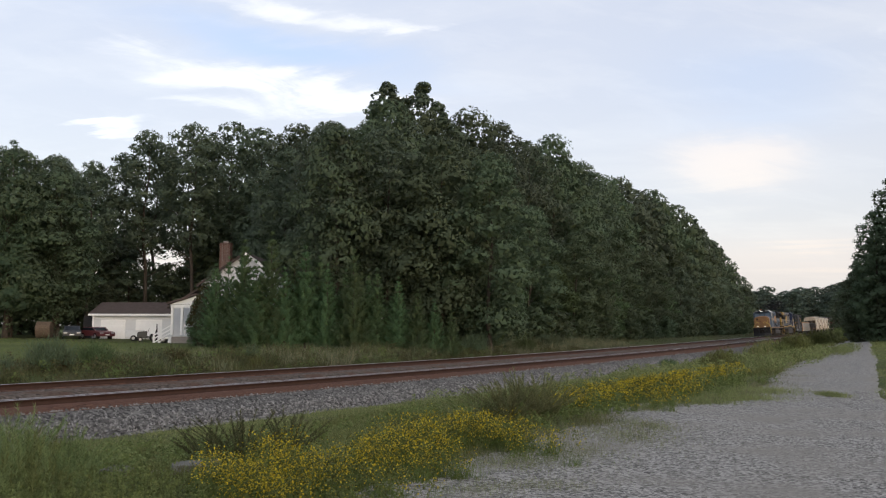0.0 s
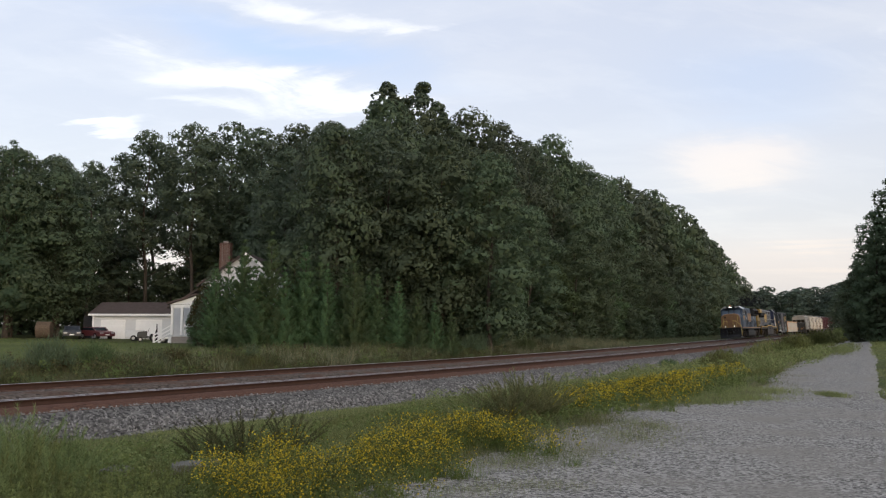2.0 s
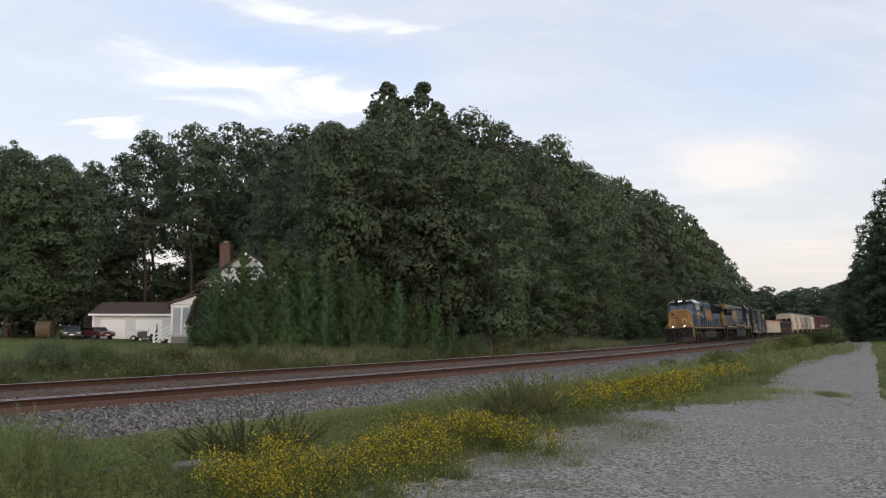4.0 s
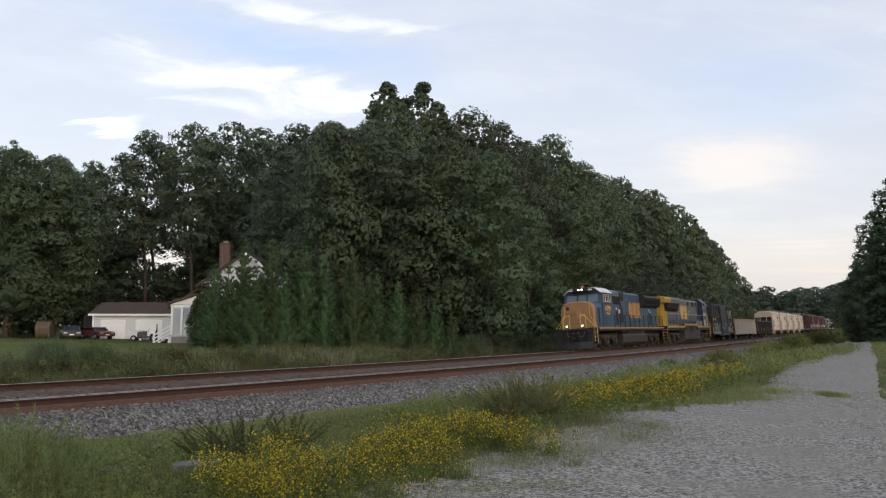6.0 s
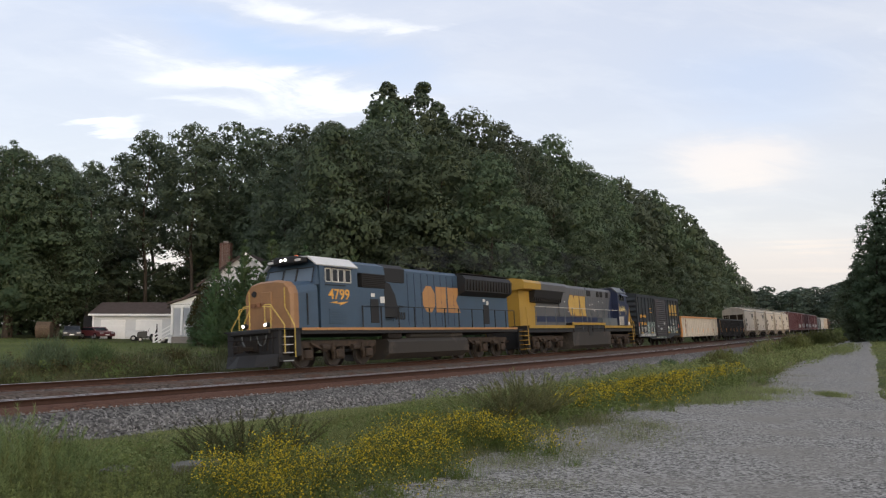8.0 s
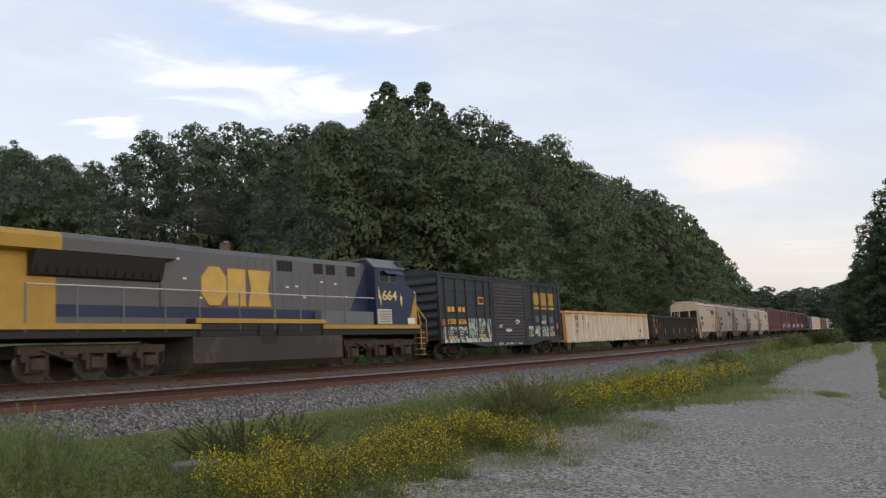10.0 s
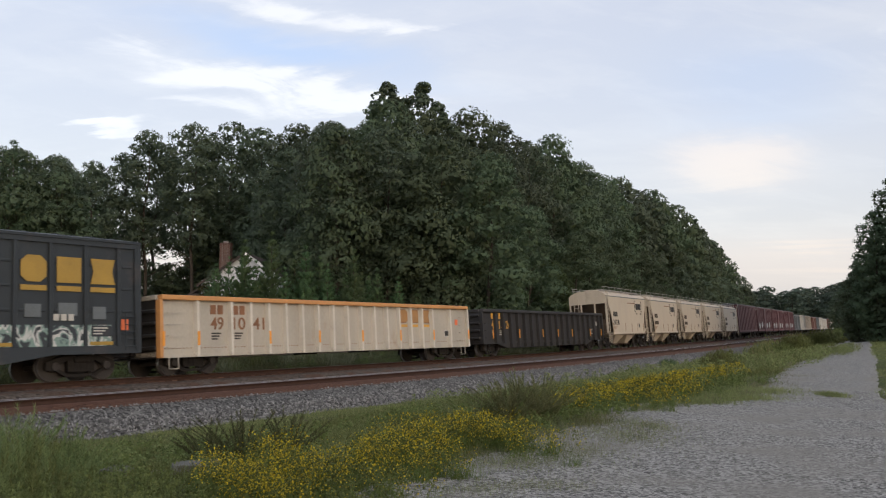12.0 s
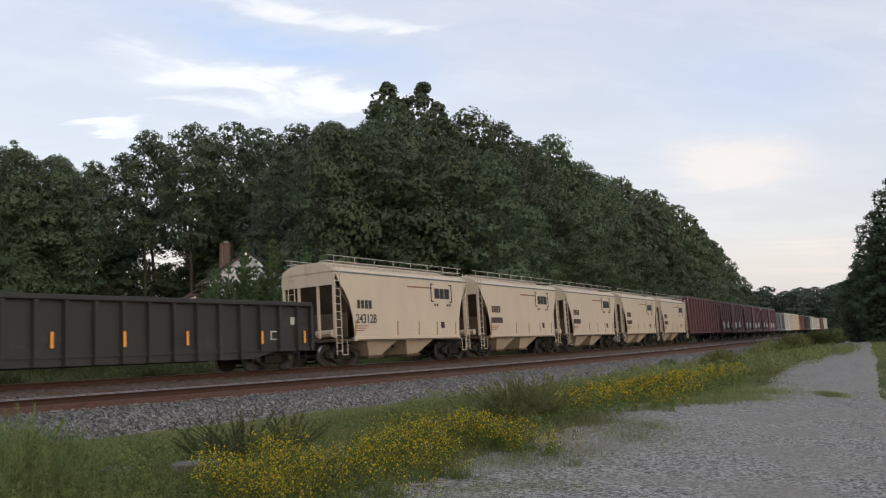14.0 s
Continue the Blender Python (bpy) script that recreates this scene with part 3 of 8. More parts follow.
def plate(name, x0, x1, z0, z1, y, material, parent, label="", thick=0.012):
    return part(name, box(B(), x0, x1, y - thick, y + 0.004, z0, z1), material, parent, label)


def shape(name, pts, y, material, parent, label="", thick=0.012):
    return part(name, prism(B(), pts, "y", y - thick, y + 0.004), material, parent, label)


def bars(x, z, y, rows, material, parent, w=0.55, h=0.07, gap=0.12):
    """Small unreadable stencilling: plain bars."""
    for i in range(rows):
        plate("stencil_bar", x, x + w * (1 - 0.18 * (i % 3)), z - i * gap - h, z - i * gap, y, material, parent, thick=0.01)


def blob(rng, cx, cz, w, h, n=14):
    return [(cx + w * math.cos(t) * rng.uniform(0.7, 1.1), cz + h * math.sin(t) * rng.uniform(0.6, 1.15)) for t in (2 * math.pi * i / n for i in range(n))]


def wheelset(parent, x, r, roll=True):
    """An axle with two flanged wheels and bearing caps, turning with the car's speed."""
    bm = B()
    drum(bm, "y", -0.98, 0.98, 0, 0, 0.085, 8)
    for sgn in (-1, 1):
        drum(bm, "y", sgn * 0.70, sgn * 0.835, 0, 0, r, 28)
        drum(bm, "y", sgn * 0.665, sgn * 0.70, 0, 0, r + 0.026, 28)
        drum(bm, "y", sgn * 0.835, sgn * 0.842, 0, 0, r * 0.80, 28)
        drum(bm, "y", sgn * 0.842, sgn * 0.90, 0, 0, 0.19, 12, 0.15)
        drum(bm, "y", sgn * 0.98, sgn * 1.12, 0, 0, 0.13, 12)
        for k in range(3):
            t = 2.094 * k
            drum(bm, "y", sgn * 1.12, sgn * 1.14, 0.075 * math.cos(t), 0.075 * math.sin(t), 0.022, 6)
    bmesh.ops.recalc_face_normals(bm, faces=bm.faces)
    me = bpy.data.meshes.new("wheelset")
    bm.to_mesh(me)
    bm.free()
    me.materials.append(M["wheel"])
    me.materials.append(M["tread"])
    for f in me.polygons:
        c = f.center
        if abs(abs(c.y) - 0.7675) < 0.03 and abs(f.normal.y) < 0.2 and math.hypot(c.x, c.z) > r * 0.9:
            f.material_index = 1
    return me


WHEEL_MESH = {}


def add_wheelset(parent, x, r, roll):
    if r not in WHEEL_MESH:
        WHEEL_MESH[r] = wheelset(None, 0, r)
    ob = new("wheelset", WHEEL_MESH[r])
    ob.parent = parent
    ob.location = (x, 0, r)
    if roll:
        WHEELSETS.append((ob, x, r))


def freight_truck(car, x, roll=True):
    """A two-axle truck: cast side frames with spring nests, a bolster and two wheelsets."""
    t = new("truck")
    t.parent = car
    t.location = (x, 0, 0)
    for sgn in (-1, 1):
        y0, y1 = sorted((sgn * 0.93, sgn * 1.07))
        bm = B()
        prism(bm, [(-1.16, 0.36), (-1.16, 0.60), (-0.95, 0.66), (-0.55, 0.80), (0.55, 0.80), (0.95, 0.66), (1.16, 0.60), (1.16, 0.36), (0.95, 0.33), (0.80, 0.44), (0.50, 0.62), (0.44, 0.62), (0.44, 0.28), (-0.44, 0.28),
                   (-0.44, 0.62), (-0.50, 0.62), (-0.80, 0.44), (-0.95, 0.33)], "y", y0, y1)
        prism(bm, [(-0.86, 0.34), (-0.80, 0.40), (-0.42, 0.20), (0.42, 0.20), (0.80, 0.40), (0.86, 0.34), (0.50, 0.12), (-0.50, 0.12)], "y", y0, y1)
        part("side_frame", bm, M["running"], t)
        for k in (-0.22, 0.0, 0.22):
            part("spring", drum_z(B(), k, sgn * 1.0, 0.30, 0.58, 0.085), M["running"], t)
    part("bolster", box(B(), -0.26, 0.26, -1.15, 1.15, 0.56, 0.78, 0.03), M["running"], t)
    for k in (-0.865, 0.865):
        add_wheelset(t, k, 0.457, roll)
    return t


def drum_z(bm, x, y, z0, z1, r, sides=8):
    return rod(bm, (x, y, z0), (x, y, z1), r, sides)


def loco_truck(car, x, roll=True, step=2.07):
    """A three-axle locomotive truck: deep side frames, journal boxes, dampers, brake cylinders."""
    t = new("truck")
    t.parent = car
    t.location = (x, 0, 0)
    e = step + 0.62
    for sgn in (-1, 1):
        y0, y1 = sorted((sgn * 1.00, sgn * 1.16))
        bm = B()
        prism(bm, [(-e, 0.86), (-e, 1.08), (e, 1.08), (e, 0.86), (step + 0.30, 0.80), (step * 0.5 + 0.30, 0.84), (step * 0.5 + 0.12, 0.70), (step * 0.5 - 0.12, 0.70), (step * 0.5 - 0.30, 0.84),
                   (-step * 0.5 + 0.30, 0.84), (-step * 0.5 + 0.12, 0.70), (-step * 0.5 - 0.12, 0.70), (-step * 0.5 - 0.30, 0.84), (-step - 0.30, 0.80)], "y", y0, y1)
        for k in (-step, 0, step):
            for o in (-0.31, 0.31):
                box(bm, k + o - 0.06, k + o + 0.06, y0, y1, 0.34, 0.83, 0.01)
            box(bm, k - 0.37, k + 0.37, y0 + 0.03, y1 - 0.03, 0.30, 0.36)
        part("side_frame", bm, M["loco_gear"], t)
        y2, y3 = sorted((sgn * 1.05, sgn * 1.27))
        for k in (-step, 0, step):
            part("journal_box", box(B(), k - 0.24, k + 0.24, y2, y3, 0.34, 0.72, 0.05), M["loco_gear"], t)
            part("coil_spring", drum_z(B(), k - 0.42, sgn * 1.12, 0.62, 0.98, 0.11), M["loco_gear"], t)
        for k in (-step * 0.5, step * 0.5):
            part("brake_cylinder", drum(B(), "x", k - 0.26, k + 0.20, sgn * 1.24, 0.80, 0.13, 10), M["loco_gear"], t)
        bm = rod(B(), (-step * 0.95, sgn * 1.24, 0.98), (-step * 0.45, sgn * 1.24, 0.62), 0.05, 6)
        part("damper", bm, M["loco_gear"], t)
        part("sand_pipe", tube(B(), [(e - 0.1, sgn * 1.18, 0.95), (e + 0.02, sgn * 1.05, 0.5), (e - 0.12, sgn * 0.8, 0.16)], 0.02, 5), M["loco_gear"], t)
    part("frame_bolster", box(B(), -e + 0.2, e - 0.2, -0.6, 0.6, 0.75, 1.15), M["black"], t)
    for k in (-step, 0, step):
        add_wheelset(t, k, 0.533, roll)
    return t


def couplers(car, half, z=0.86):
    for sgn in (-1, 1):
        bm = B()
        box(bm, min(sgn * (half - 1.0), sgn * (half - 0.18)), max(sgn * (half - 1.0), sgn * (half - 0.18)), -0.09, 0.09, z - 0.08, z + 0.08, 0.02)
        box(bm, min(sgn * (half - 0.28), sgn * half), max(sgn * (half - 0.28), sgn * half), -0.17, 0.15, z - 0.16, z + 0.14, 0.04)
        part("coupler", bm, M["running"], car)
        part("air_hose", tube(B(), [(sgn * (half - 0.55), 0.35, z - 0.05), (sgn * (half - 0.3), 0.38, z - 0.3), (sgn * (half - 0.05), 0.3, z - 0.42)], 0.025, 5), M["black"], car)


def ladder(car, x, y, z0, z1, rungs, w, material, axis="x", name="ladder"):
    """Two rails and their rungs on one mesh; axis x lies along the side, y across the end."""
    bm = B()
    def at(k, z):
        return (x + k, y, z) if axis == "x" else (x, y + k, z)
    for k in (-w / 2, w / 2):
        rod(bm, at(k, z0), at(k, z1), 0.022, 5)
    for i in range(rungs):
        z = z0 + (z1 - z0) * (i + 0.5) / rungs
        rod(bm, at(-w / 2, z), at(w / 2, z), 0.016, 5)
    return part(name, bm, material, car)


def start_car(name, label, s0, s1, category="rail car"):
    car = thing(name, label, category, TRAIN)
    CARS.append((car, (s0 + s1) / 2))
    return car, (s1 - s0) / 2, lambda s: s - (s0 + s1) / 2


# ---- leading locomotive ----
def lead_locomotive():
    car, half, X = start_car("locomotive", "blue diesel locomotive with an orange wide nose and lit headlights", 0.15, 22.25, "locomotive")
    # deck and frame
    part("frame", box(B(), X(2.4), X(21.5), -1.5, 1.5, 1.36, 1.56, 0.02), M["black"], car)
    part("sill_stripe", box(B(), X(2.4), X(21.5), -1.525, -1.5, 1.52, 1.63), M["logo"], car, "rusty yellow sill stripe")
    part("walkway", box(B(), X(1.0), X(21.6), -1.49, 1.49, 1.56, 1.62), M["black"], car)
    # nose: rounded upper corners, sloping to the windshield
    bm = B()
    prof = [(-1.34, 1.62), (-1.34, 3.05), (-1.22, 3.36), (-0.98, 3.56), (-0.5, 3.66), (0.5, 3.66), (0.98, 3.56), (1.22, 3.36), (1.34, 3.05), (1.34, 1.62)]
    rings = []
    for x, k, up in ((X(2.02), 0.93, -0.10), (X(2.16), 1.0, 0.0), (X(2.42), 1.0, 0.0)):
        rings.append([bm.verts.new((x, y * k, 1.62 + (z - 1.62) * (1 + up * 0.4))) for y, z in prof])
    n = len(prof)
    bm.faces.new(rings[0][::-1])
    for a, b in zip(rings, rings[1:]):
        for i in range(n - 1):
            bm.faces.new((a[i], a[i + 1], b[i + 1], b[i]))
    bmesh.ops.recalc_face_normals(bm, faces=bm.faces)
    part("nose_cap", bm, M["orange"], car, "orange rounded nose")
    bm = B()
    side = [(-1.34, 1.62), (-1.34, 3.05), (-1.22, 3.36), (-0.98, 3.56), (0.98, 3.56), (1.22, 3.36), (1.34, 3.05), (1.34, 1.62)]
    back = [(-1.5, 1.62), (-1.5, 3.25), (-1.42, 3.50), (-1.2, 3.62), (1.2, 3.62), (1.42, 3.50), (1.5, 3.25), (1.5, 1.62)]
    r0 = [bm.verts.new((X(2.42), y, z)) for y, z in side]
    r1 = [bm.verts.new((X(3.45), y, z)) for y, z in back]
    for i in range(7):
        bm.faces.new((r0[i], r0[i + 1], r1[i + 1], r1[i]))
    bmesh.ops.recalc_face_normals(bm, faces=bm.faces)
    part("nose_body", bm, M["blue"], car)
    # cab
    bm = B()
    prism(bm, [(-1.5, 1.62), (-1.5, 4.30), (-1.02, 4.68), (1.02, 4.68), (1.5, 4.30), (1.5, 1.62)], "x", X(3.62), X(6.2))
    part("cab", bm, M["blue"], car)
    bm = B()
    a = [bm.verts.new(v) for v in ((X(3.30), -1.48, 3.46), (X(3.30), 1.48, 3.46), (X(3.62), 1.40, 4.42), (X(3.62), -1.40, 4.42))]
    bm.faces.new(a)
    ret = bmesh.ops.extrude_face_region(bm, geom=list(bm.faces))
    bmesh.ops.translate(bm, verts=[v for v in ret["geom"] if isinstance(v, bmesh.types.BMVert)], vec=(0.3, 0, 0))
    bmesh.ops.recalc_face_normals(bm, faces=bm.faces)
    part("cab_front", bm, M["blue"], car)
    for y0, y1, dz in ((-1.32, -0.42, 0.0), (-0.36, 0.36, 0.05), (0.42, 1.32, 0.0)):
        bm = B()
        f = lambda z: X(3.30) + (z - 3.46) / 0.96 * 0.32 - 0.012
        zz = (3.56 + dz, 4.22 + dz * 0.6)
        vs = [bm.verts.new((f(z), y, z)) for y, z in ((y0, zz[0]), (y1, zz[0]), (y1 * 0.97, zz[1]), (y0 * 0.97, zz[1]))]
        bm.faces.new(vs)
        ret = bmesh.ops.extrude_face_region(bm, geom=list(bm.faces))
        bmesh.ops.translate(bm, verts=[v for v in ret["geom"] if isinstance(v, bmesh.types.BMVert)], vec=(0.02, 0, 0))
        bmesh.ops.recalc_face_normals(bm, faces=bm.faces)
        part("windshield_pane", bm, M["windshield"], car)
        part("windshield_seal", tube(B(), [(f(z) - 0.006, y, z) for y, z in ((y0, zz[0]), (y1, zz[0]), (y1 * 0.97, zz[1]), (y0 * 0.97, zz[1]), (y0, zz[0]))], 0.022, 5), M["black"], car)
    # roof of the cab, its edge bright on the road side
    part("cab_roof", prism(B(), [(-1.54, 4.31), (-1.03, 4.72), (1.03, 4.72), (1.54, 4.31), (1.50, 4.27), (1.0, 4.66), (-1.0, 4.66), (-1.50, 4.27)], "x", X(3.42), X(6.24)), M["white"], car, "pale dusty cab roof")
    part("roof_cap", box(B(), X(3.6), X(6.2), -0.98, 0.98, 4.70, 4.735, 0.01), M["blue"], car)
    hl = part("headlight_housing", box(B(), X(3.05), X(3.6), -0.62, 0.62, 4.42, 4.74, 0.05), M["black"], car)
    for y in (-0.13, 0.13):
        part("headlight", drum(B(), "x", X(3.02), X(3.06), y, 4.59, 0.055, 16), M["lamp_on"], hl, "lit twin headlight")
    for y0 in (-0.98, 0.52):
        nb = part("number_board", box(B(), X(3.10), X(3.5), y0, y0 + 0.46, 4.44, 4.66, 0.02), M["black"], car)
        part("number_bar", box(B(), X(3.09), X(3.10), y0 + 0.05, y0 + 0.41, 4.50, 4.60), M["white"], nb)
    part("roof_beacon", rod(B(), (X(4.1), 0.2, 4.72), (X(4.1), 0.2, 4.92), 0.12, 10, 0.09), M["vermilion"], car)
    part("horn", tube(B(), [(X(4.9), 0.3, 4.74), (X(4.9), 0.3, 4.9), (X(4.4), 0.3, 4.92)], 0.05, 6), M["black"], car)
    # side windows
    for a, b in ((3.98, 4.32), (4.42, 5.22), (5.30, 5.70)):
        w = part("cab_window", box(B(), X(a), X(b), -1.512, -1.49, 3.60, 4.16, 0.004), M["pane"], car)
        fr = tube(B(), [(X(a), -1.515, 3.60), (X(b), -1.515, 3.60), (X(b), -1.515, 4.16), (X(a), -1.515, 4.16), (X(a), -1.515, 3.60)], 0.03, 4)
        part("window_frame", fr, M["pale"], w)
    part("window_divider", box(B(), X(4.80), X(4.86), -1.53, -1.50, 3.60, 4.16), M["white"], car)
    part("window_awning", box(B(), X(3.95), X(5.75), -1.60, -1.50, 4.19, 4.23), M["black"], car)
    part("door_line", box(B(), X(2.85), X(2.89), -1.455, -1.40, 1.75, 3.05), M["black"], car)
    part("arm_rest", box(B(), X(3.95), X(5.3), -1.54, -1.5, 3.44, 3.48), M["black"], car)
    letters("4799", X(4.16), 2.84, -1.5, 1.42, 0.46, M["amber"], car)
    shape("lightning_bolt", [(X(4.2), 2.70), (X(4.75), 2.77), (X(4.7), 2.70), (X(5.5), 2.77), (X(4.9), 2.58), (X(4.95), 2.65)], -1.5, M["amber"], car)
    for i in range(6):
        part("cab_louvre", box(B(), X(4.15), X(5.3), -1.53, -1.5, 1.80 + i * 0.11, 1.85 + i * 0.11), M["blue"], car)
    # engine hood
    hood = [(-0.96, 1.62), (-0.96, 4.46), (-0.80, 4.62), (0.80, 4.62), (0.96, 4.46), (0.96, 1.62)]
    part("hood", prism(B(), hood, "x", X(6.2), X(21.45)), M["blue"], car)
    part("equipment_cabinet", prism(B(), [(-1.34, 1.62), (-1.34, 3.46), (-0.97, 3.50), (-0.97, 1.62)], "x", X(6.25), X(8.40)), M["blue"], car)
    part("brake_grille", box(B(), X(6.72), X(8.46), -1.38, -0.94, 3.46, 4.12, 0.02), M["black"], car)
    for i in range(7):
        part("grille_slat", box(B(), X(6.76), X(8.42), -1.41, -1.38, 3.52 + i * 0.085, 3.55 + i * 0.085), M["running"], car)
    part("brake_hatch", prism(B(), [(-1.38, 4.12), (-1.32, 4.50), (-0.90, 4.68), (0.90, 4.68), (1.32, 4.50), (1.38, 4.12), (0.95, 4.1), (-0.95, 4.1)], "x", X(6.3), X(8.46)), M["blue"], car)
    part("intake_grille", prism(B(), [(-1.10, 3.84), (-1.14, 4.50), (-0.90, 4.70), (0.90, 4.70), (1.14, 4.50), (1.10, 3.84)], "x", X(8.52), X(10.45)), M["black"], car)
    # blower bulge with its swept edge
    part("blower_duct", prism(B(), [(X(8.45), 2.12), (X(8.40), 3.4), (X(8.62), 3.80), (X(8.95), 3.72), (X(9.35), 3.2), (X(9.55), 2.6), (X(9.55), 2.12)], "y", -1.30, -0.95), M["black"], car)
    part("blower_housing", prism(B(), [(X(8.75), 3.82), (X(10.4), 3.78), (X(10.4), 2.70), (X(9.6), 2.70), (X(9.4), 3.25)], "y", -1.22, -0.95), M["blue"], car)
    for i in range(4):
        part("relief_vent", box(B(), X(9.75 + i * 0.22), X(9.90 + i * 0.22), -1.0, -0.95, 2.05, 2.40), M["black"], car)
    part("vent_panel", box(B(), X(9.6), X(10.7), -0.985, -0.95, 1.95, 2.52), M["blue"], car)
    for k in np.arange(10.9, 15.5, 0.62):
        part("hood_door_joint", box(B(), X(k), X(k + 0.03), -0.972, -0.955, 1.75, 4.4), M["navy"], car)
    # maker's sign on the hood: three plain blocks in its colour
    shape("painted_emblem", [(X(12.25), 2.80), (X(12.6), 2.45), (X(13.05), 2.45), (X(13.4), 2.80), (X(13.4), 3.45), (X(13.05), 3.80), (X(12.6), 3.80), (X(12.25), 3.45)], -0.96, M["logo"], car)
    shape("painted_emblem", [(X(13.5), 2.45), (X(14.5), 2.45), (X(14.5), 3.80), (X(13.5), 3.80)], -0.96, M["logo"], car)
    shape("painted_emblem", [(X(14.65), 2.45), (X(15.95), 2.45), (X(15.5), 3.12), (X(15.95), 3.80), (X(14.65), 3.80)], -0.96, M["logo"], car)
    # radiators
    part("radiator_housing", prism(B(), [(-0.98, 3.40), (-1.42, 3.62), (-1.48, 4.28), (-1.30, 4.50), (-1.0, 4.58), (1.0, 4.58), (1.30, 4.50), (1.48, 4.28), (1.42, 3.62), (0.98, 3.40)], "x", X(15.75), X(21.2)), M["black"], car, "black flared radiator housing")
    for i in range(16):
        part("radiator_slat", box(B(), X(15.95 + i * 0.33), X(16.0 + i * 0.33), -1.50, -1.42, 3.68, 4.25), M["running"], car)
    part("radiator_top", box(B(), X(15.8), X(21.15), -1.28, 1.28, 4.57, 4.63, 0.02), M["running"], car)
    part("exhaust_stack", box(B(), X(13.2), X(14.0), -0.3, 0.3, 4.58, 4.84, 0.03), M["black"], car)
    # small white signs and end details
    for a, z, w, h in ((7.35, 3.05, 0.28, 0.16), (8.05, 2.78, 0.34, 0.30), (18.45, 3.12, 0.26, 0.16), (18.85, 2.95, 0.24, 0.22)):
        plate("white_sign", X(a), X(a + w), z, z + h, -1.36 if a < 9 else -0.97, M["white"], car)
    for a in (7.3, 18.5):
        part("access_door", box(B(), X(a), X(a + 0.62), -1.36 if a < 9 else -0.975, -1.3 if a < 9 else -0.95, 1.85, 2.95), M["black"], car)
    # front: pilot, plow, steps, lights, rails
    part("pilot", box(B(), X(1.10), X(1.28), -1.45, 1.45, 0.42, 1.60, 0.03), M["black"], car)
    bm = B()
    top = [(X(1.08), -1.42, 0.60), (X(0.84), -0.5, 0.60), (X(0.84), 0.5, 0.60), (X(1.08), 1.42, 0.60)]
    low = [(X(0.98), -1.40, 0.12), (X(0.62), -0.5, 0.12), (X(0.62), 0.5, 0.12), (X(0.98), 1.40, 0.12)]
    tv, lv = [bm.verts.new(v) for v in top], [bm.verts.new(v) for v in low]
    tb, lb = [bm.verts.new((v[0] + 0.10, v[1], v[2])) for v in top], [bm.verts.new((v[0] + 0.10, v[1], v[2])) for v in low]
    for i in range(3):
        bm.faces.new((tv[i], tv[i + 1], lv[i + 1], lv[i]))
        bm.faces.new((tb[i + 1], tb[i], lb[i], lb[i + 1]))
        bm.faces.new((tv[i + 1], tv[i], tb[i], tb[i + 1]))
        bm.faces.new((lv[i], lv[i + 1], lb[i + 1], lb[i]))
    part("snow_plow", bm, M["black"], car)
    for y in (-0.95, -0.7, 0.7, 0.95):
        part("air_hose", tube(B(), [(X(1.08), y, 1.2), (X(0.98), y, 1.1), (X(0.96), y * 0.97, 0.75)], 0.03, 5), M["running"], car)
    part("coupler_pocket", box(B(), X(1.02), X(1.12), -0.35, 0.35, 0.72, 1.18, 0.02), M["running"], car)
    part("uncoupling_lever", tube(B(), [(X(1.06), -1.35, 1.25), (X(1.04), -0.3, 1.2), (X(1.04), 0.3, 1.2), (X(1.06), 1.35, 1.25)], 0.018, 5), M["running"], car)
    part("anticlimber", box(B(), X(0.90), X(1.2), -1.1, 1.1, 1.42, 1.62, 0.04), M["black"], car)
    for y in (-0.62, 0.62):
        d = part("ditch_light", drum(B(), "x", X(1.22), X(1.42), y, 1.80, 0.10, 14), M["black"], car)
        part("ditch_lamp", drum(B(), "x", X(1.205), X(1.22), y, 1.80, 0.058, 14), M["lamp_on"], d, "lit ditch light")
    part("nose_door", box(B(), X(1.98), X(2.04), -0.25, 0.30, 2.0, 3.2, 0.02), M["orange"], car)
    part("nose_lamp", drum(B(), "x", X(1.98), X(2.05), 0.72, 3.16, 0.13, 12), M["black"], car)
    for k in range(3):
        part("nose_emblem", box(B(), X(1.955), X(2.06), 0.05 + k * 0.30, 0.29 + k * 0.30, 2.60, 2.76), M["ink"], car)
    for y in (-0.55, 0.30):
        part("jumper_cable", tube(B(), [(X(1.06), y + 0.25 * math.cos(t), 1.38 - 0.42 * math.sin(t)) for t in np.linspace(0, math.pi, 9)], 0.022, 5), M["slate"], car)
    for y in (-1.42, 1.42):
        s = 1 if y > 0 else -1
        for i in range(4):
            part("step", box(B(), X(1.35 + 0.0 * i), X(1.95), min(y, y - s * 0.35), max(y, y - s * 0.35), 0.30 + i * 0.32, 0.34 + i * 0.32), M["tread"], car)
        part("step_well", box(B(), X(1.05), X(2.35), min(y - s * 0.3, y - s * 0.4), max(y - s * 0.3, y - s * 0.4), 0.28, 1.56), M["black"], car)
        part("step_side", box(B(), X(2.05), X(2.40), min(y, y - s * 0.4), max(y, y - s * 0.4), 0.50, 1.56), M["black"], car)
        part("handrail", tube(B(), [(X(1.40), y * 1.04, 0.62), (X(1.40), y * 1.04, 1.75), (X(1.40), y * 0.52, 2.62), (X(1.40), y * 0.30, 2.62), (X(1.40), y * 0.30, 1.62)], 0.021), M["rail_yellow"], car)
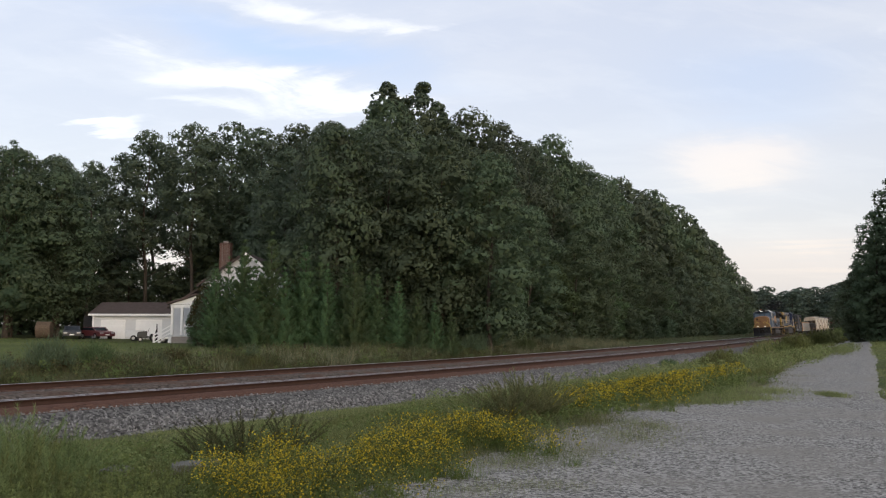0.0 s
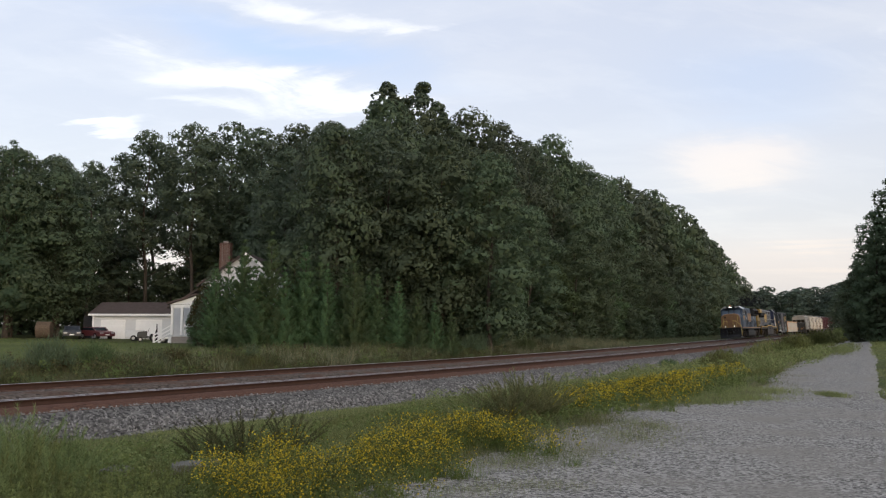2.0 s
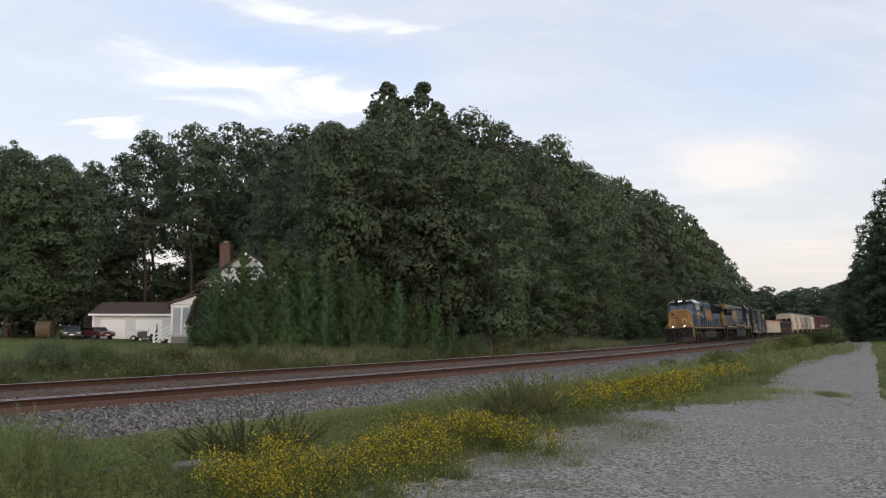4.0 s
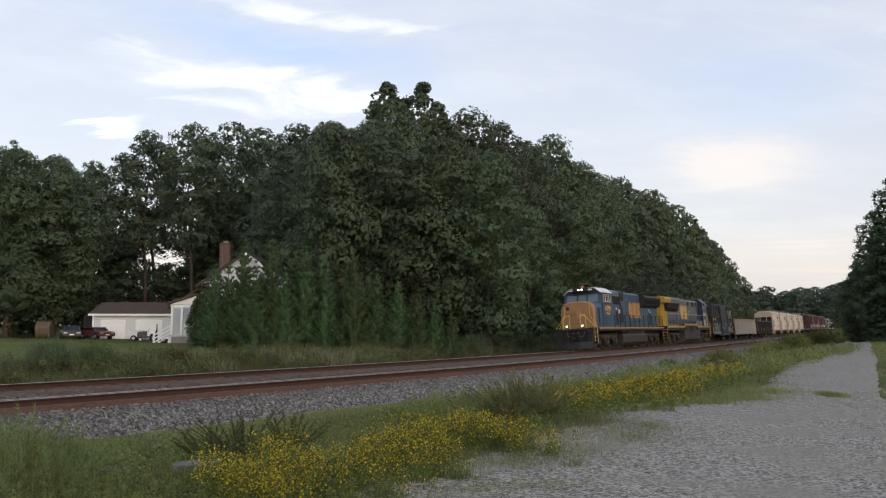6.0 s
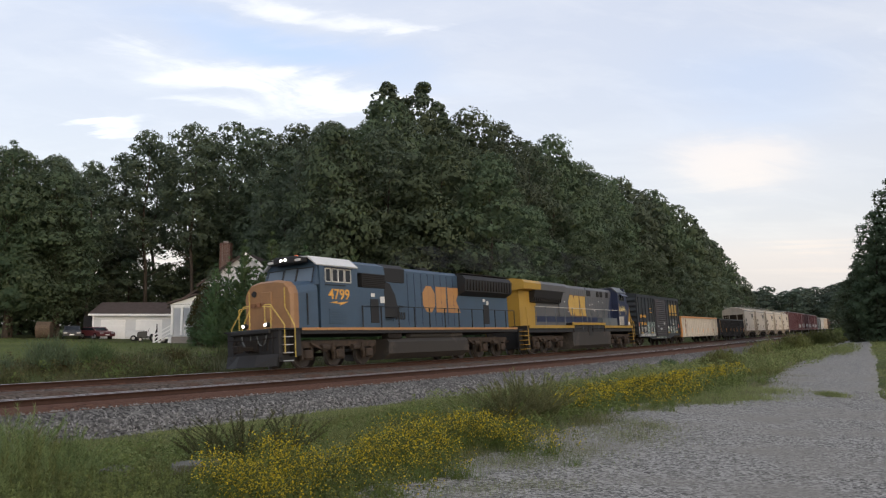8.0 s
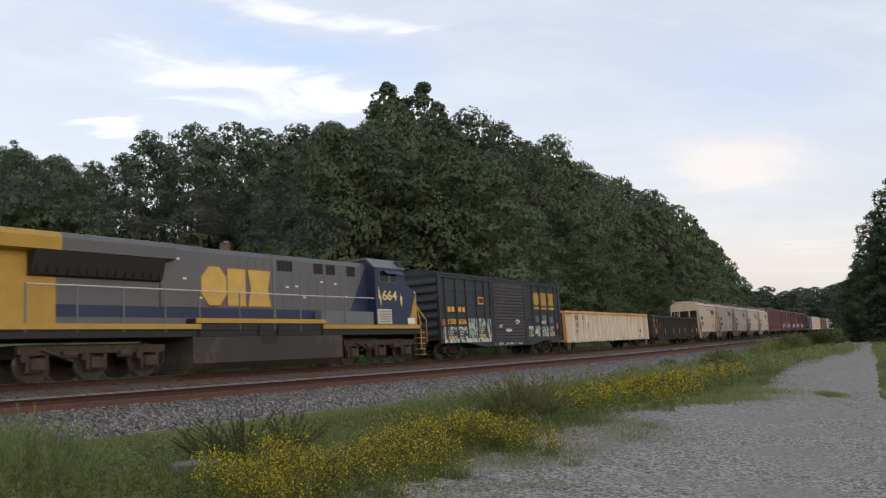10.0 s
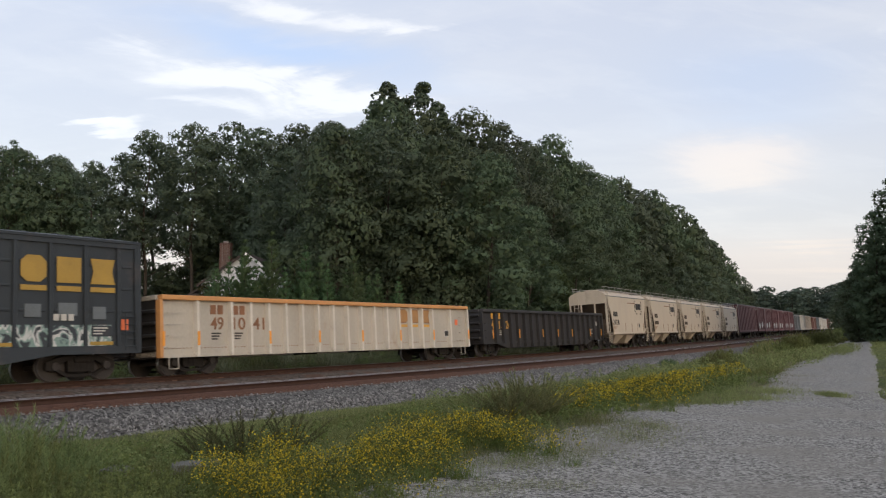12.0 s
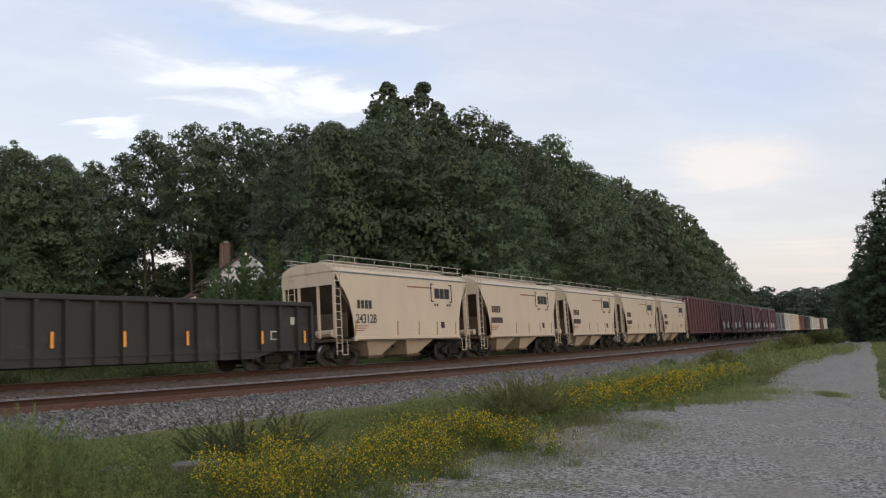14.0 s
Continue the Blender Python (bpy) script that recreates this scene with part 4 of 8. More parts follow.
        part("handrail", tube(B(), [(X(2.0), y * 1.04, 0.45), (X(2.0), y * 1.04, 1.72), (X(1.98), y * 0.70, 2.52), (X(1.98), y * 0.70, 3.3)], 0.021), M["rail_yellow"], car)
        part("handrail_post", tube(B(), [(X(1.26), y * 0.62, 1.62), (X(1.26), y * 0.62, 2.50), (X(1.26), y * 0.30, 2.55)], 0.02), M["rail_yellow"], car)
    for sgn in (-1, 1):
        y = sgn * 1.46
        posts = [X(k) for k in (6.55, 7.95, 9.35, 10.7, 12.05, 13.5, 14.9, 16.3, 17.6, 18.9, 20.2, 21.3)]
        for px in posts:
            part("stanchion", rod(B(), (px, y, 1.5), (px, y, 2.62), 0.03, 6), M["black"], car)
        part("side_rail", tube(B(), [(posts[0], y, 2.6)] + [(px, y, 2.62) for px in posts[1:]], 0.018, 5), M["black"], car)
    # under the deck
    part("fuel_tank", prism(B(), [(-1.42, 0.42), (-1.46, 0.95), (-1.32, 1.12), (1.32, 1.12), (1.46, 0.95), (1.42, 0.42), (1.1, 0.16), (-1.1, 0.16)], "x", X(8.45), X(15.7)), M["tank"], car, "dusty grey-brown fuel tank")
    part("air_reservoir", drum(B(), "x", X(10.4), X(15.4), -1.18, 1.27, 0.15, 12), M["tank"], car)
    part("filter_box", box(B(), X(8.5), X(9.6), -1.42, -1.0, 1.12, 1.36, 0.03), M["running"], car)
    loco_truck(car, X(5.15))
    loco_truck(car, X(18.0))
    couplers(car, half)


# ---- second locomotive, long hood leading ----
def second_locomotive():
    car, half, X = start_car("locomotive", "grey and dark blue diesel locomotive running hood first", 22.25, 45.62, "locomotive")
    mid = (22.25 + 45.62) / 2

    def X(p):
        return p - mid + float(np.interp(p, [22.25, 22.7, 28.0, 40.4, 41.1, 43.2, 44.3], [0.0, 0.35, 0.6, 0.6, -0.12, -0.2, 0.0]))

    low, high = (1.58, 1.76), (1.80, 1.97)
    part("frame", box(B(), X(22.9), X(44.4), -1.46, 1.46, 1.30, 1.54, 0.02), M["black"], car)
    part("deck", box(B(), X(22.9), X(44.4), -1.48, 1.48, 1.54, 1.76), M["black"], car)
    for a, b, z0, z1 in ((22.9, 30.3, *low), (30.1, 37.0, *high), (36.8, 44.4, *low)):
        part("sill_stripe", box(B(), X(a), X(b), -1.525, -1.46, z0, z1), M["yellow"], car, "chipped yellow sill stripe")
    part("raised_deck", box(B(), X(30.1), X(37.0), -1.47, 1.47, 1.76, 1.97), M["black"], car)
    hood = [(-0.97, 1.76), (-0.97, 4.45), (-0.80, 4.66), (0.80, 4.66), (0.97, 4.45), (0.97, 1.76)]
    part("hood", prism(B(), hood, "x", X(25.2), X(41.18)), M["grey"], car)
    part("hood_end", prism(B(), hood, "x", X(22.75), X(25.2)), M["yellow"], car, "yellow hood end")
    part("hood_stripe", box(B(), X(25.2), X(39.2), -0.985, -0.97, 2.02, 2.40), M["navy"], car)
    # radiator wings
    wing = [(-0.98, 3.98), (-1.46, 4.04), (-1.50, 4.42), (-1.38, 4.60), (-0.8, 4.72), (0.8, 4.72), (1.38, 4.60), (1.50, 4.42), (1.46, 4.04), (0.98, 3.98)]
    part("radiator_wing", prism(B(), wing, "x", X(22.6), X(25.1)), M["yellow"], car)
    part("radiator_wing", prism(B(), wing, "x", X(25.1), X(29.3)), M["grey"], car)
    part("radiator_intake", prism(B(), [(-0.97, 3.25), (-1.20, 3.30), (-1.44, 4.02), (-0.97, 4.02)], "x", X(24.3), X(28.9)), M["black"], car)
    for i in range(14):
        part("intake_slat", box(B(), X(24.4 + i * 0.33), X(24.44 + i * 0.33), -1.30, -1.16, 3.34, 3.98), M["running"], car)
    part("hood_step", prism(B(), [(-1.02, 2.4), (-1.06, 4.45), (-0.82, 4.70), (0.82, 4.70), (1.06, 4.45), (1.02, 2.4)], "x", X(28.95), X(31.0)), M["grey"], car)
    for k in np.arange(31.35, 34.4, 0.44):
        part("hood_door_joint", box(B(), X(k), X(k + 0.025), -0.985, -0.965, 2.42, 4.35), M["slate"], car)
    for k in np.arange(35.0, 39.6, 0.52):
        part("hood_door_joint", box(B(), X(k), X(k + 0.025), -0.985, -0.965, 2.45, 3.9), M["slate"], car)
    part("hood_seam", box(B(), X(34.45), X(34.56), -1.0, -0.96, 2.0, 4.6), M["slate"], car)
    for a, b in ((34.72, 35.6), (36.9, 37.48), (37.7, 38.28), (39.08, 39.65)):
        g = part("hood_grille", box(B(), X(a), X(b), -0.99, -0.93, 3.98, 4.42, 0.01), M["black"], car)
        for i in range(4):
            part("grille_bar", box(B(), X(a + (b - a) * (i + 0.5) / 4) - 0.012, X(a + (b - a) * (i + 0.5) / 4) + 0.012, -1.0, -0.99, 4.0, 4.4), M["running"], g)
    # maker's sign on the hood: plain blocks edged in dark brown
    for pts in ([(30.75, 2.9), (31.1, 2.5), (31.6, 2.5), (31.93, 2.9), (31.93, 3.55), (31.6, 3.94), (31.1, 3.94), (30.75, 3.55)],
                [(32.05, 2.5), (32.95, 2.5), (32.95, 3.92), (32.05, 3.92)],
                [(33.1, 2.5), (34.3, 2.5), (34.15, 3.2), (34.3, 3.92), (33.1, 3.92), (33.25, 3.2)]):
        cx, cz = sum(p[0] for p in pts) / len(pts), sum(p[1] for p in pts) / len(pts)
        shape("emblem_edge", [(X(cx + (p[0] - cx) * 1.09), cz + (p[1] - cz) * 1.06) for p in pts], -1.03 if cx < 31.6 else -0.975, M["ink"], car)
        shape("painted_emblem", [(X(p[0]), p[1]) for p in pts], -1.045 if cx < 31.6 else -0.99, M["sign_yellow"], car)
    # cab and blue flash
    shape("blue_flash", [(X(39.23), 2.40), (X(41.18), 2.40), (X(41.18), 4.45), (X(40.63), 4.45)], -0.972, M["navy"], car)
    part("side_box", box(B(), X(36.9), X(41.18), -1.34, -0.97, 1.76, 2.36, 0.02), M["slate"], car)
    part("cab", prism(B(), [(-1.5, 1.76), (-1.5, 4.42), (-1.05, 4.84), (1.05, 4.84), (1.5, 4.42), (1.5, 1.76)], "x", X(41.18), X(43.13)), M["navy"], car)
    part("cab_roof", prism(B(), [(-1.54, 4.42), (-1.06, 4.88), (1.06, 4.88), (1.54, 4.42), (1.50, 4.38), (1.03, 4.81), (-1.03, 4.81), (-1.50, 4.38)], "x", X(40.98), X(43.43)), M["slate"], car, "dusty blue-grey cab roof")
    part("cab_front", prism(B(), [(X(43.13), 1.76), (X(43.13), 4.80), (X(43.28), 4.80), (X(43.63), 3.80), (X(43.63), 1.76)], "y", -1.46, 1.46), M["navy"], car)
    part("nose", prism(B(), [(X(43.63), 1.76), (X(43.63), 3.78), (X(44.25), 3.42), (X(44.38), 3.25), (X(44.38), 1.76)], "y", -1.36, 1.36), M["navy"], car)
    shape("nose_flash", [(X(43.78), 1.78), (X(44.38), 1.78), (X(44.38), 3.30)], -1.36, M["yellow"], car)
    part("nose_face", box(B(), X(44.38), X(44.42), -1.36, 1.36, 1.76, 3.25), M["yellow"], car)
    part("nose_light", drum(B(), "x", X(44.42), X(44.48), -1.2, 3.34, 0.09, 10), M["white"], car)
    for a, b in ((41.48, 42.23), (42.30, 42.83)):
        w = part("cab_window", box(B(), X(a), X(b), -1.512, -1.49, 3.74, 4.30, 0.004), M["pane"], car)
        part("window_frame", tube(B(), [(X(a), -1.515, 3.74), (X(b), -1.515, 3.74), (X(b), -1.515, 4.30), (X(a), -1.515, 4.30), (X(a), -1.515, 3.74)], 0.025, 4), M["slate"], w)
    part("window_awning", prism(B(), [(-1.5, 4.36), (-1.78, 4.12), (-1.76, 4.10), (-1.5, 4.32)], "x", X(41.78), X(43.18)), M["navy"], car)
    part("front_window", prism(B(), [(X(43.31), 4.70), (X(43.65), 3.86), (X(43.67), 3.86), (X(43.33), 4.70)], "y", -1.2, 1.2), M["windshield"], car)
    letters("664", X(41.70), 2.90, -1.5, 1.10, 0.46, M["straw_paint"], car)
    for a in (41.40, 43.10):
        shape("lightning_bolt", [(X(a), 3.55), (X(a + 0.12), 3.1), (X(a + 0.2), 3.1), (X(a + 0.16), 2.6), (X(a + 0.06), 2.98), (X(a), 2.98)], -1.5 if a < 43.1 else -1.465, M["straw_paint"], car)
    bx = part("louvre_box", box(B(), X(41.23), X(42.30), -1.56, -1.5, 1.80, 2.48, 0.01), M["pale"], car, "pale grey louvred box")
    for i in range(7):
        part("louvre", box(B(), X(41.33), X(42.20), -1.575, -1.555, 1.88 + i * 0.08, 1.91 + i * 0.08), M["grey"], bx)
    plate("white_sign", X(43.52), X(44.22), 1.82, 2.10, -1.37, M["white"], car)
    for a, z in ((30.6, 2.72), (35.2, 3.3), (35.75, 3.35), (36.2, 2.9), (37.3, 3.6), (38.2, 3.55), (38.9, 3.0), (29.6, 4.1), (29.9, 3.4)):
        plate("white_sign", X(a), X(a + 0.16), z, z + 0.07, -1.05 if a < 31 else -0.97, M["white"], car)
    # rails and steps
    for sgn in (-1, 1):
        y = sgn * 1.46
        posts = [X(k) for k in (24.0, 25.6, 27.2, 28.8, 30.3, 32.2, 34.0, 35.5, 37.05, 38.3)]
        for px in posts:
            part("stanchion", rod(B(), (px, y, 1.5), (px, y, 2.98), 0.028, 6), M["slate"], car)
        part("side_rail", tube(B(), [(px, y, 2.96) for px in posts] + [(X(41.12), y * 0.98, 2.98)], 0.022, 5), M["pale"], car)
        part("handrail", tube(B(), [(X(44.55), y, 0.6), (X(44.55), y, 1.9), (X(44.4), y * 0.93, 2.8)], 0.026), M["yellow"], car)
        part("handrail", tube(B(), [(X(45.05), y, 0.9), (X(45.05), y, 2.0), (X(44.85), y * 0.6, 2.95)], 0.026), M["yellow"], car)
        part("handrail", tube(B(), [(X(22.75), y, 0.6), (X(22.75), y, 1.9), (X(22.95), y * 0.9, 2.9)], 0.026), M["yellow"], car)
        for base in (44.45, 22.4):
            for i in range(5):
                part("step", box(B(), X(base), X(base + 0.5), min(y, y - sgn * 0.35), max(y, y - sgn * 0.35), 0.30 + i * 0.27, 0.34 + i * 0.27), M["yellow"], car)
            part("step_well", box(B(), X(base - 0.02), X(base + 0.52), min(y - sgn * 0.35, y - sgn * 0.42), max(y - sgn * 0.35, y - sgn * 0.42), 0.28, 1.56), M["black"], car)
    for x0, x1 in ((44.7, 44.9), (22.75, 22.95)):
        part("pilot", box(B(), X(x0), X(x1), -1.45, 1.45, 0.35, 1.55, 0.03), M["black"], car)
    part("end_platform", box(B(), X(44.4), X(44.95), -1.2, 1.2, 1.50, 1.60), M["black"], car)
    # under the deck
    part("fuel_tank", prism(B(), [(-1.50, 0.36), (-1.50, 1.30), (1.50, 1.30), (1.50, 0.36), (1.2, 0.12), (-1.2, 0.12)], "x", X(29.95), X(38.0)), M["tank"], car, "dusty grey-brown fuel tank")
    part("tank_notch", box(B(), X(33.25), X(34.05), -1.52, -1.49, 1.0, 1.31), M["black"], car)
    for a, b in ((30.35, 33.0), (34.2, 36.6)):
        part("air_reservoir", drum(B(), "x", X(a), X(b), -1.22, 1.52, 0.19, 14), M["tank"], car)
    for k in (30.2, 33.1, 34.1, 36.7):
        part("tank_hanger", box(B(), X(k), X(k + 0.10), -1.5, -1.3, 1.28, 1.76), M["running"], car)
    loco_truck(car, X(26.45), step=2.0)
    loco_truck(car, 41.72 - mid, step=2.0)
    couplers(car, half)


# ---- freight cars ----
def boxcar_body(car, X, a, b, z0, z1, ridge, side, paint, roof, posts, door=None, ribs=True, skirt=0.0):
    """Walls with recessed panels between posts, a low gabled roof, corrugated ends."""
    bm = B()
    box(bm, X(a), X(b), -1.44, 1.44, z0 + 0.2, z1)
    part("body", bm, paint, car)
    part("roof", prism(B(), [(-1.56, z1 - 0.06), (-1.56, z1 + 0.02), (-0.05, ridge), (0.05, ridge), (1.56, z1 + 0.02), (1.56, z1 - 0.06), (1.40, z1 - 0.06), (-1.40, z1 - 0.06)], "x", X(a - 0.05), X(b + 0.05)), roof, car)
    for i in range(int((b - a) / 1.15)):
        x = X(a + 0.6 + i * 1.15)
        part("roof_rib", prism(B(), [(-1.5, z1 + 0.03), (0, ridge + 0.035), (1.5, z1 + 0.03), (1.5, z1), (0, ridge), (-1.5, z1)], "x", x, x + 0.08), roof, car)
    for sgn in (-1, 1):
        y0, y1 = sorted((sgn * 1.44, sgn * 1.52))
        part("top_chord", box(B(), X(a), X(b), y0, y1, z1 - 0.22, z1 - 0.062), paint, car)
        if skirt:
            mid = (a + b) / 2
            q = (b - a) / 2
            part("side_sill", prism(B(), [(X(a), z0 + 0.25), (X(b), z0 + 0.25), (X(b), z0), (X(mid + q * 0.62), z0), (X(mid + q * 0.42), z0 - skirt), (X(mid - q * 0.42), z0 - skirt), (X(mid - q * 0.62), z0), (X(a), z0)], "y", y0, y1), paint, car)
        else:
            part("side_sill", box(B(), X(a), X(b), y0, y1, z0, z0 + 0.25), paint, car)
        for k in posts:
            part("side_post", box(B(), X(k) - 0.06, X(k) + 0.06, y0, y1, z0 + 0.25, z1 - 0.22, 0.01), paint, car)
        y2, y3 = sorted((sgn * 1.44, sgn * 1.475))
        if ribs:
            for p, q in zip(posts, posts[1:]):
                if door and p >= door[0] - 0.3 and q <= door[1] + 0.3:
                    continue
                for f in (0.16, 0.36, 0.56, 0.76):
                    z = z0 + (z1 - z0) * f
                    part("panel_rib", box(B(), X(p) + 0.14, X(q) - 0.14, y2, y3, z, z + 0.09, 0.015), paint, car)
        if door:
            y4, y5 = sorted((sgn * 1.46, sgn * 1.545))
            d = part("door", box(B(), X(door[0]), X(door[1]), y4, y5, z0 + 0.02, z1 - 0.24, 0.01), side, car)
            n = 17
            for i in range(n):
                z = z0 + 0.14 + (z1 - z0 - 0.5) * i / n
                y6, y7 = sorted((sgn * 1.545, sgn * 1.58))
                part("door_corrugation", prism(B(), [(y6 if sgn > 0 else y7, z), (y7 if sgn > 0 else y6, z + 0.03), (y7 if sgn > 0 else y6, z + 0.10), (y6 if sgn > 0 else y7, z + 0.13)], "x", X(door[0]) + 0.2, X(door[1]) - 0.28), side, d)
            for xx in (door[0] + 0.08, door[1] - 0.2):
                part("door_post", box(B(), X(xx), X(xx) + 0.10, *sorted((sgn * 1.545, sgn * 1.60)), z0 + 0.04, z1 - 0.26), side, d)
            part("door_track", box(B(), X(door[0]) - 0.5, X(door[1]) + 0.5, *sorted((sgn * 1.50, sgn * 1.62)), z0 - 0.04, z0 + 0.02), paint, car)
    for e, sgn in ((a, -1), (b, 1)):
        n = 7
        for i in range(n):
            z = z0 + 0.35 + (z1 - z0 - 0.5) * i / n
            part("end_corrugation", prism(B(), [(X(e), z), (X(e) + sgn * 0.10, z + 0.07), (X(e) + sgn * 0.10, z + 0.16), (X(e), z + 0.34)], "y", -1.36, 1.36), paint, car)
        for y in (-1.47, 1.47):
            part("corner_post", box(B(), X(e) - 0.07, X(e) + 0.07, y - 0.06, y + 0.06, z0, z1 - 0.06, 0.01), paint, car)
    part("centre_sill", box(B(), X(a) - 0.3, X(b) + 0.3, -0.35, 0.35, 0.70, z0 + 0.22), M["black"], car)


def graffiti(car, X, rng, spots, y, base):
    for name, mat, cx, cz, w, h in spots:
        y -= 0.0006
        shape("spray_patch", blob(rng, X(cx), cz, w, h), y, mat, car, thick=0.008)


def dark_boxcar():
    car, half, X = start_car("boxcar", "blackened blue boxcar with spray-painted lower side", 45.62, 62.42, "boxcar")
    posts = [46.5, 47.05, 48.2, 49.3, 50.45, 51.4, 52.1, 56.62, 57.75, 58.85, 60.0, 61.15, 61.8]
    boxcar_body(car, X, 46.45, 61.9, 0.80, 4.46, 4.78, M["boxdoor"], M["boxcar"], M["boxcar"], posts, (52.2, 56.5), skirt=0.24)
    # sign: three plain yellow blocks, each over a bar
    for a, b, kind in ((57.92, 58.72, 0), (59.05, 59.85, 1), (60.17, 61.02, 2)):
        pts = {0: [(a, 3.2), (a + 0.2, 3.02), (b - 0.2, 3.02), (b, 3.2), (b, 3.65), (b - 0.2, 3.83), (a + 0.2, 3.83), (a, 3.65)],
               1: [(a, 3.02), (b, 3.02), (b, 3.83), (a, 3.83)], 2: [(a, 3.02), (b, 3.02), (b - 0.1, 3.42), (b, 3.83), (a, 3.83), (a + 0.1, 3.42)]}[kind]
        shape("painted_emblem", [(X(p[0]), p[1]) for p in pts], -1.475, M["yellow"], car)
        plate("emblem_bar", X(a), X(b), 2.76, 2.92, -1.475, M["yellow"], car)
    for a in (47.25, 47.65, 48.35, 48.78):
        plate("reporting_mark", X(a), X(a) + 0.28, 2.46, 2.72, -1.475, M["amber"], car)
    letters("158", X(47.22), 1.80, -1.476, 0.82, 0.28, M["amber"], car)
    letters("656", X(48.34), 1.80, -1.476, 0.82, 0.28, M["amber"], car)
    plate("panel_plate", X(50.62), X(51.26), 2.92, 3.32, -1.475, M["amber"], car, "yellow-bordered plate")
    plate("panel_plate_face", X(50.68), X(51.20), 2.98, 3.26, -1.488, M["boxcar"], car)
    plate("placard", X(46.62), X(46.9), 1.72, 2.05, -1.48, M["vermilion"], car)
    plate("placard", X(61.25), X(61.5), 1.55, 1.90, -1.48, M["vermilion"], car)
    for a, z in ((47.25, 1.52), (48.35, 1.5), (50.6, 1.62), (60.2, 1.7)):
        plate("data_panel", X(a), X(a + 0.75), z - 0.35, z, -1.478, M["boxcar"], car)
        bars(X(a + 0.06), z - 0.06, -1.488, 3, M["pale"], car, 0.5, 0.04, 0.09)
    for a in (47.2, 50.62, 57.0, 60.15):
        plate("yellow_stripe", X(a), X(a + 0.80), 1.08, 1.19, -1.482, M["yellow"], car)
    for i in range(3):
        plate("wheel_check", X(58.95 + 0.24 * i), X(59.12 + 0.24 * i), 1.85, 2.05, -1.48, M["pale"], car)
    # sprayed paint over the lower panels and the sill
    for p, q in ((46.70, 46.98), (47.12, 48.13), (48.27, 49.23), (49.37, 50.38), (50.52, 51.33), (51.47, 52.03)):
        top = 1.66 if q < 49.3 else 2.12
        shape("spray_panel", [(X(p), 0.94), (X(q), 0.94), (X(q), top), (X(p), top)], -1.470, M["sprayed_low"] if q < 49.3 else M["sprayed"], car, thick=0.009)
    for p, q in ((57.0, 57.68), (57.82, 58.78), (58.92, 59.93), (60.07, 60.9)):
        shape("spray_panel", [(X(p), 1.06), (X(q), 1.06), (X(q), 1.72), (X(p), 1.72)], -1.470, M["sprayed"], car, thick=0.009)
    plate("sill_spray", X(46.7), X(51.9), 0.82, 1.04, -1.516, M["sprayed_low"], car)
    plate("sill_spray", X(52.3), X(56.0), 0.62, 0.76, -1.516, M["sprayed"], car)
    for a, w, z in ((58.05, 0.5, 2.25), (59.1, 0.62, 2.3), (60.25, 0.45, 2.2)):
        plate("faded_patch", X(a), X(a + w), z - 0.3, z + 0.1, -1.474, M["slate"], car)
    rng = random.Random(5)
    spots = [("w", M["spray"], 55.2, 1.95, 0.35, 0.16), ("w", M["spray"], 54.0, 1.45, 0.45, 0.10), ("m", M["boxdoor"], 55.1, 1.95, 0.15, 0.06), ("w", M["spray"], 53.0, 1.7, 0.25, 0.12)]
    graffiti(car, X, rng, spots, -1.585, None)
    ladder(car, X(61.55), -1.58, 0.9, 2.1, 5, 0.4, M["boxcar"])
    ladder(car, X(46.80), -1.58, 0.9, 2.1, 5, 0.4, M["boxcar"])
    freight_truck(car, X(48.25))
    freight_truck(car, X(60.1))
    couplers(car, half)


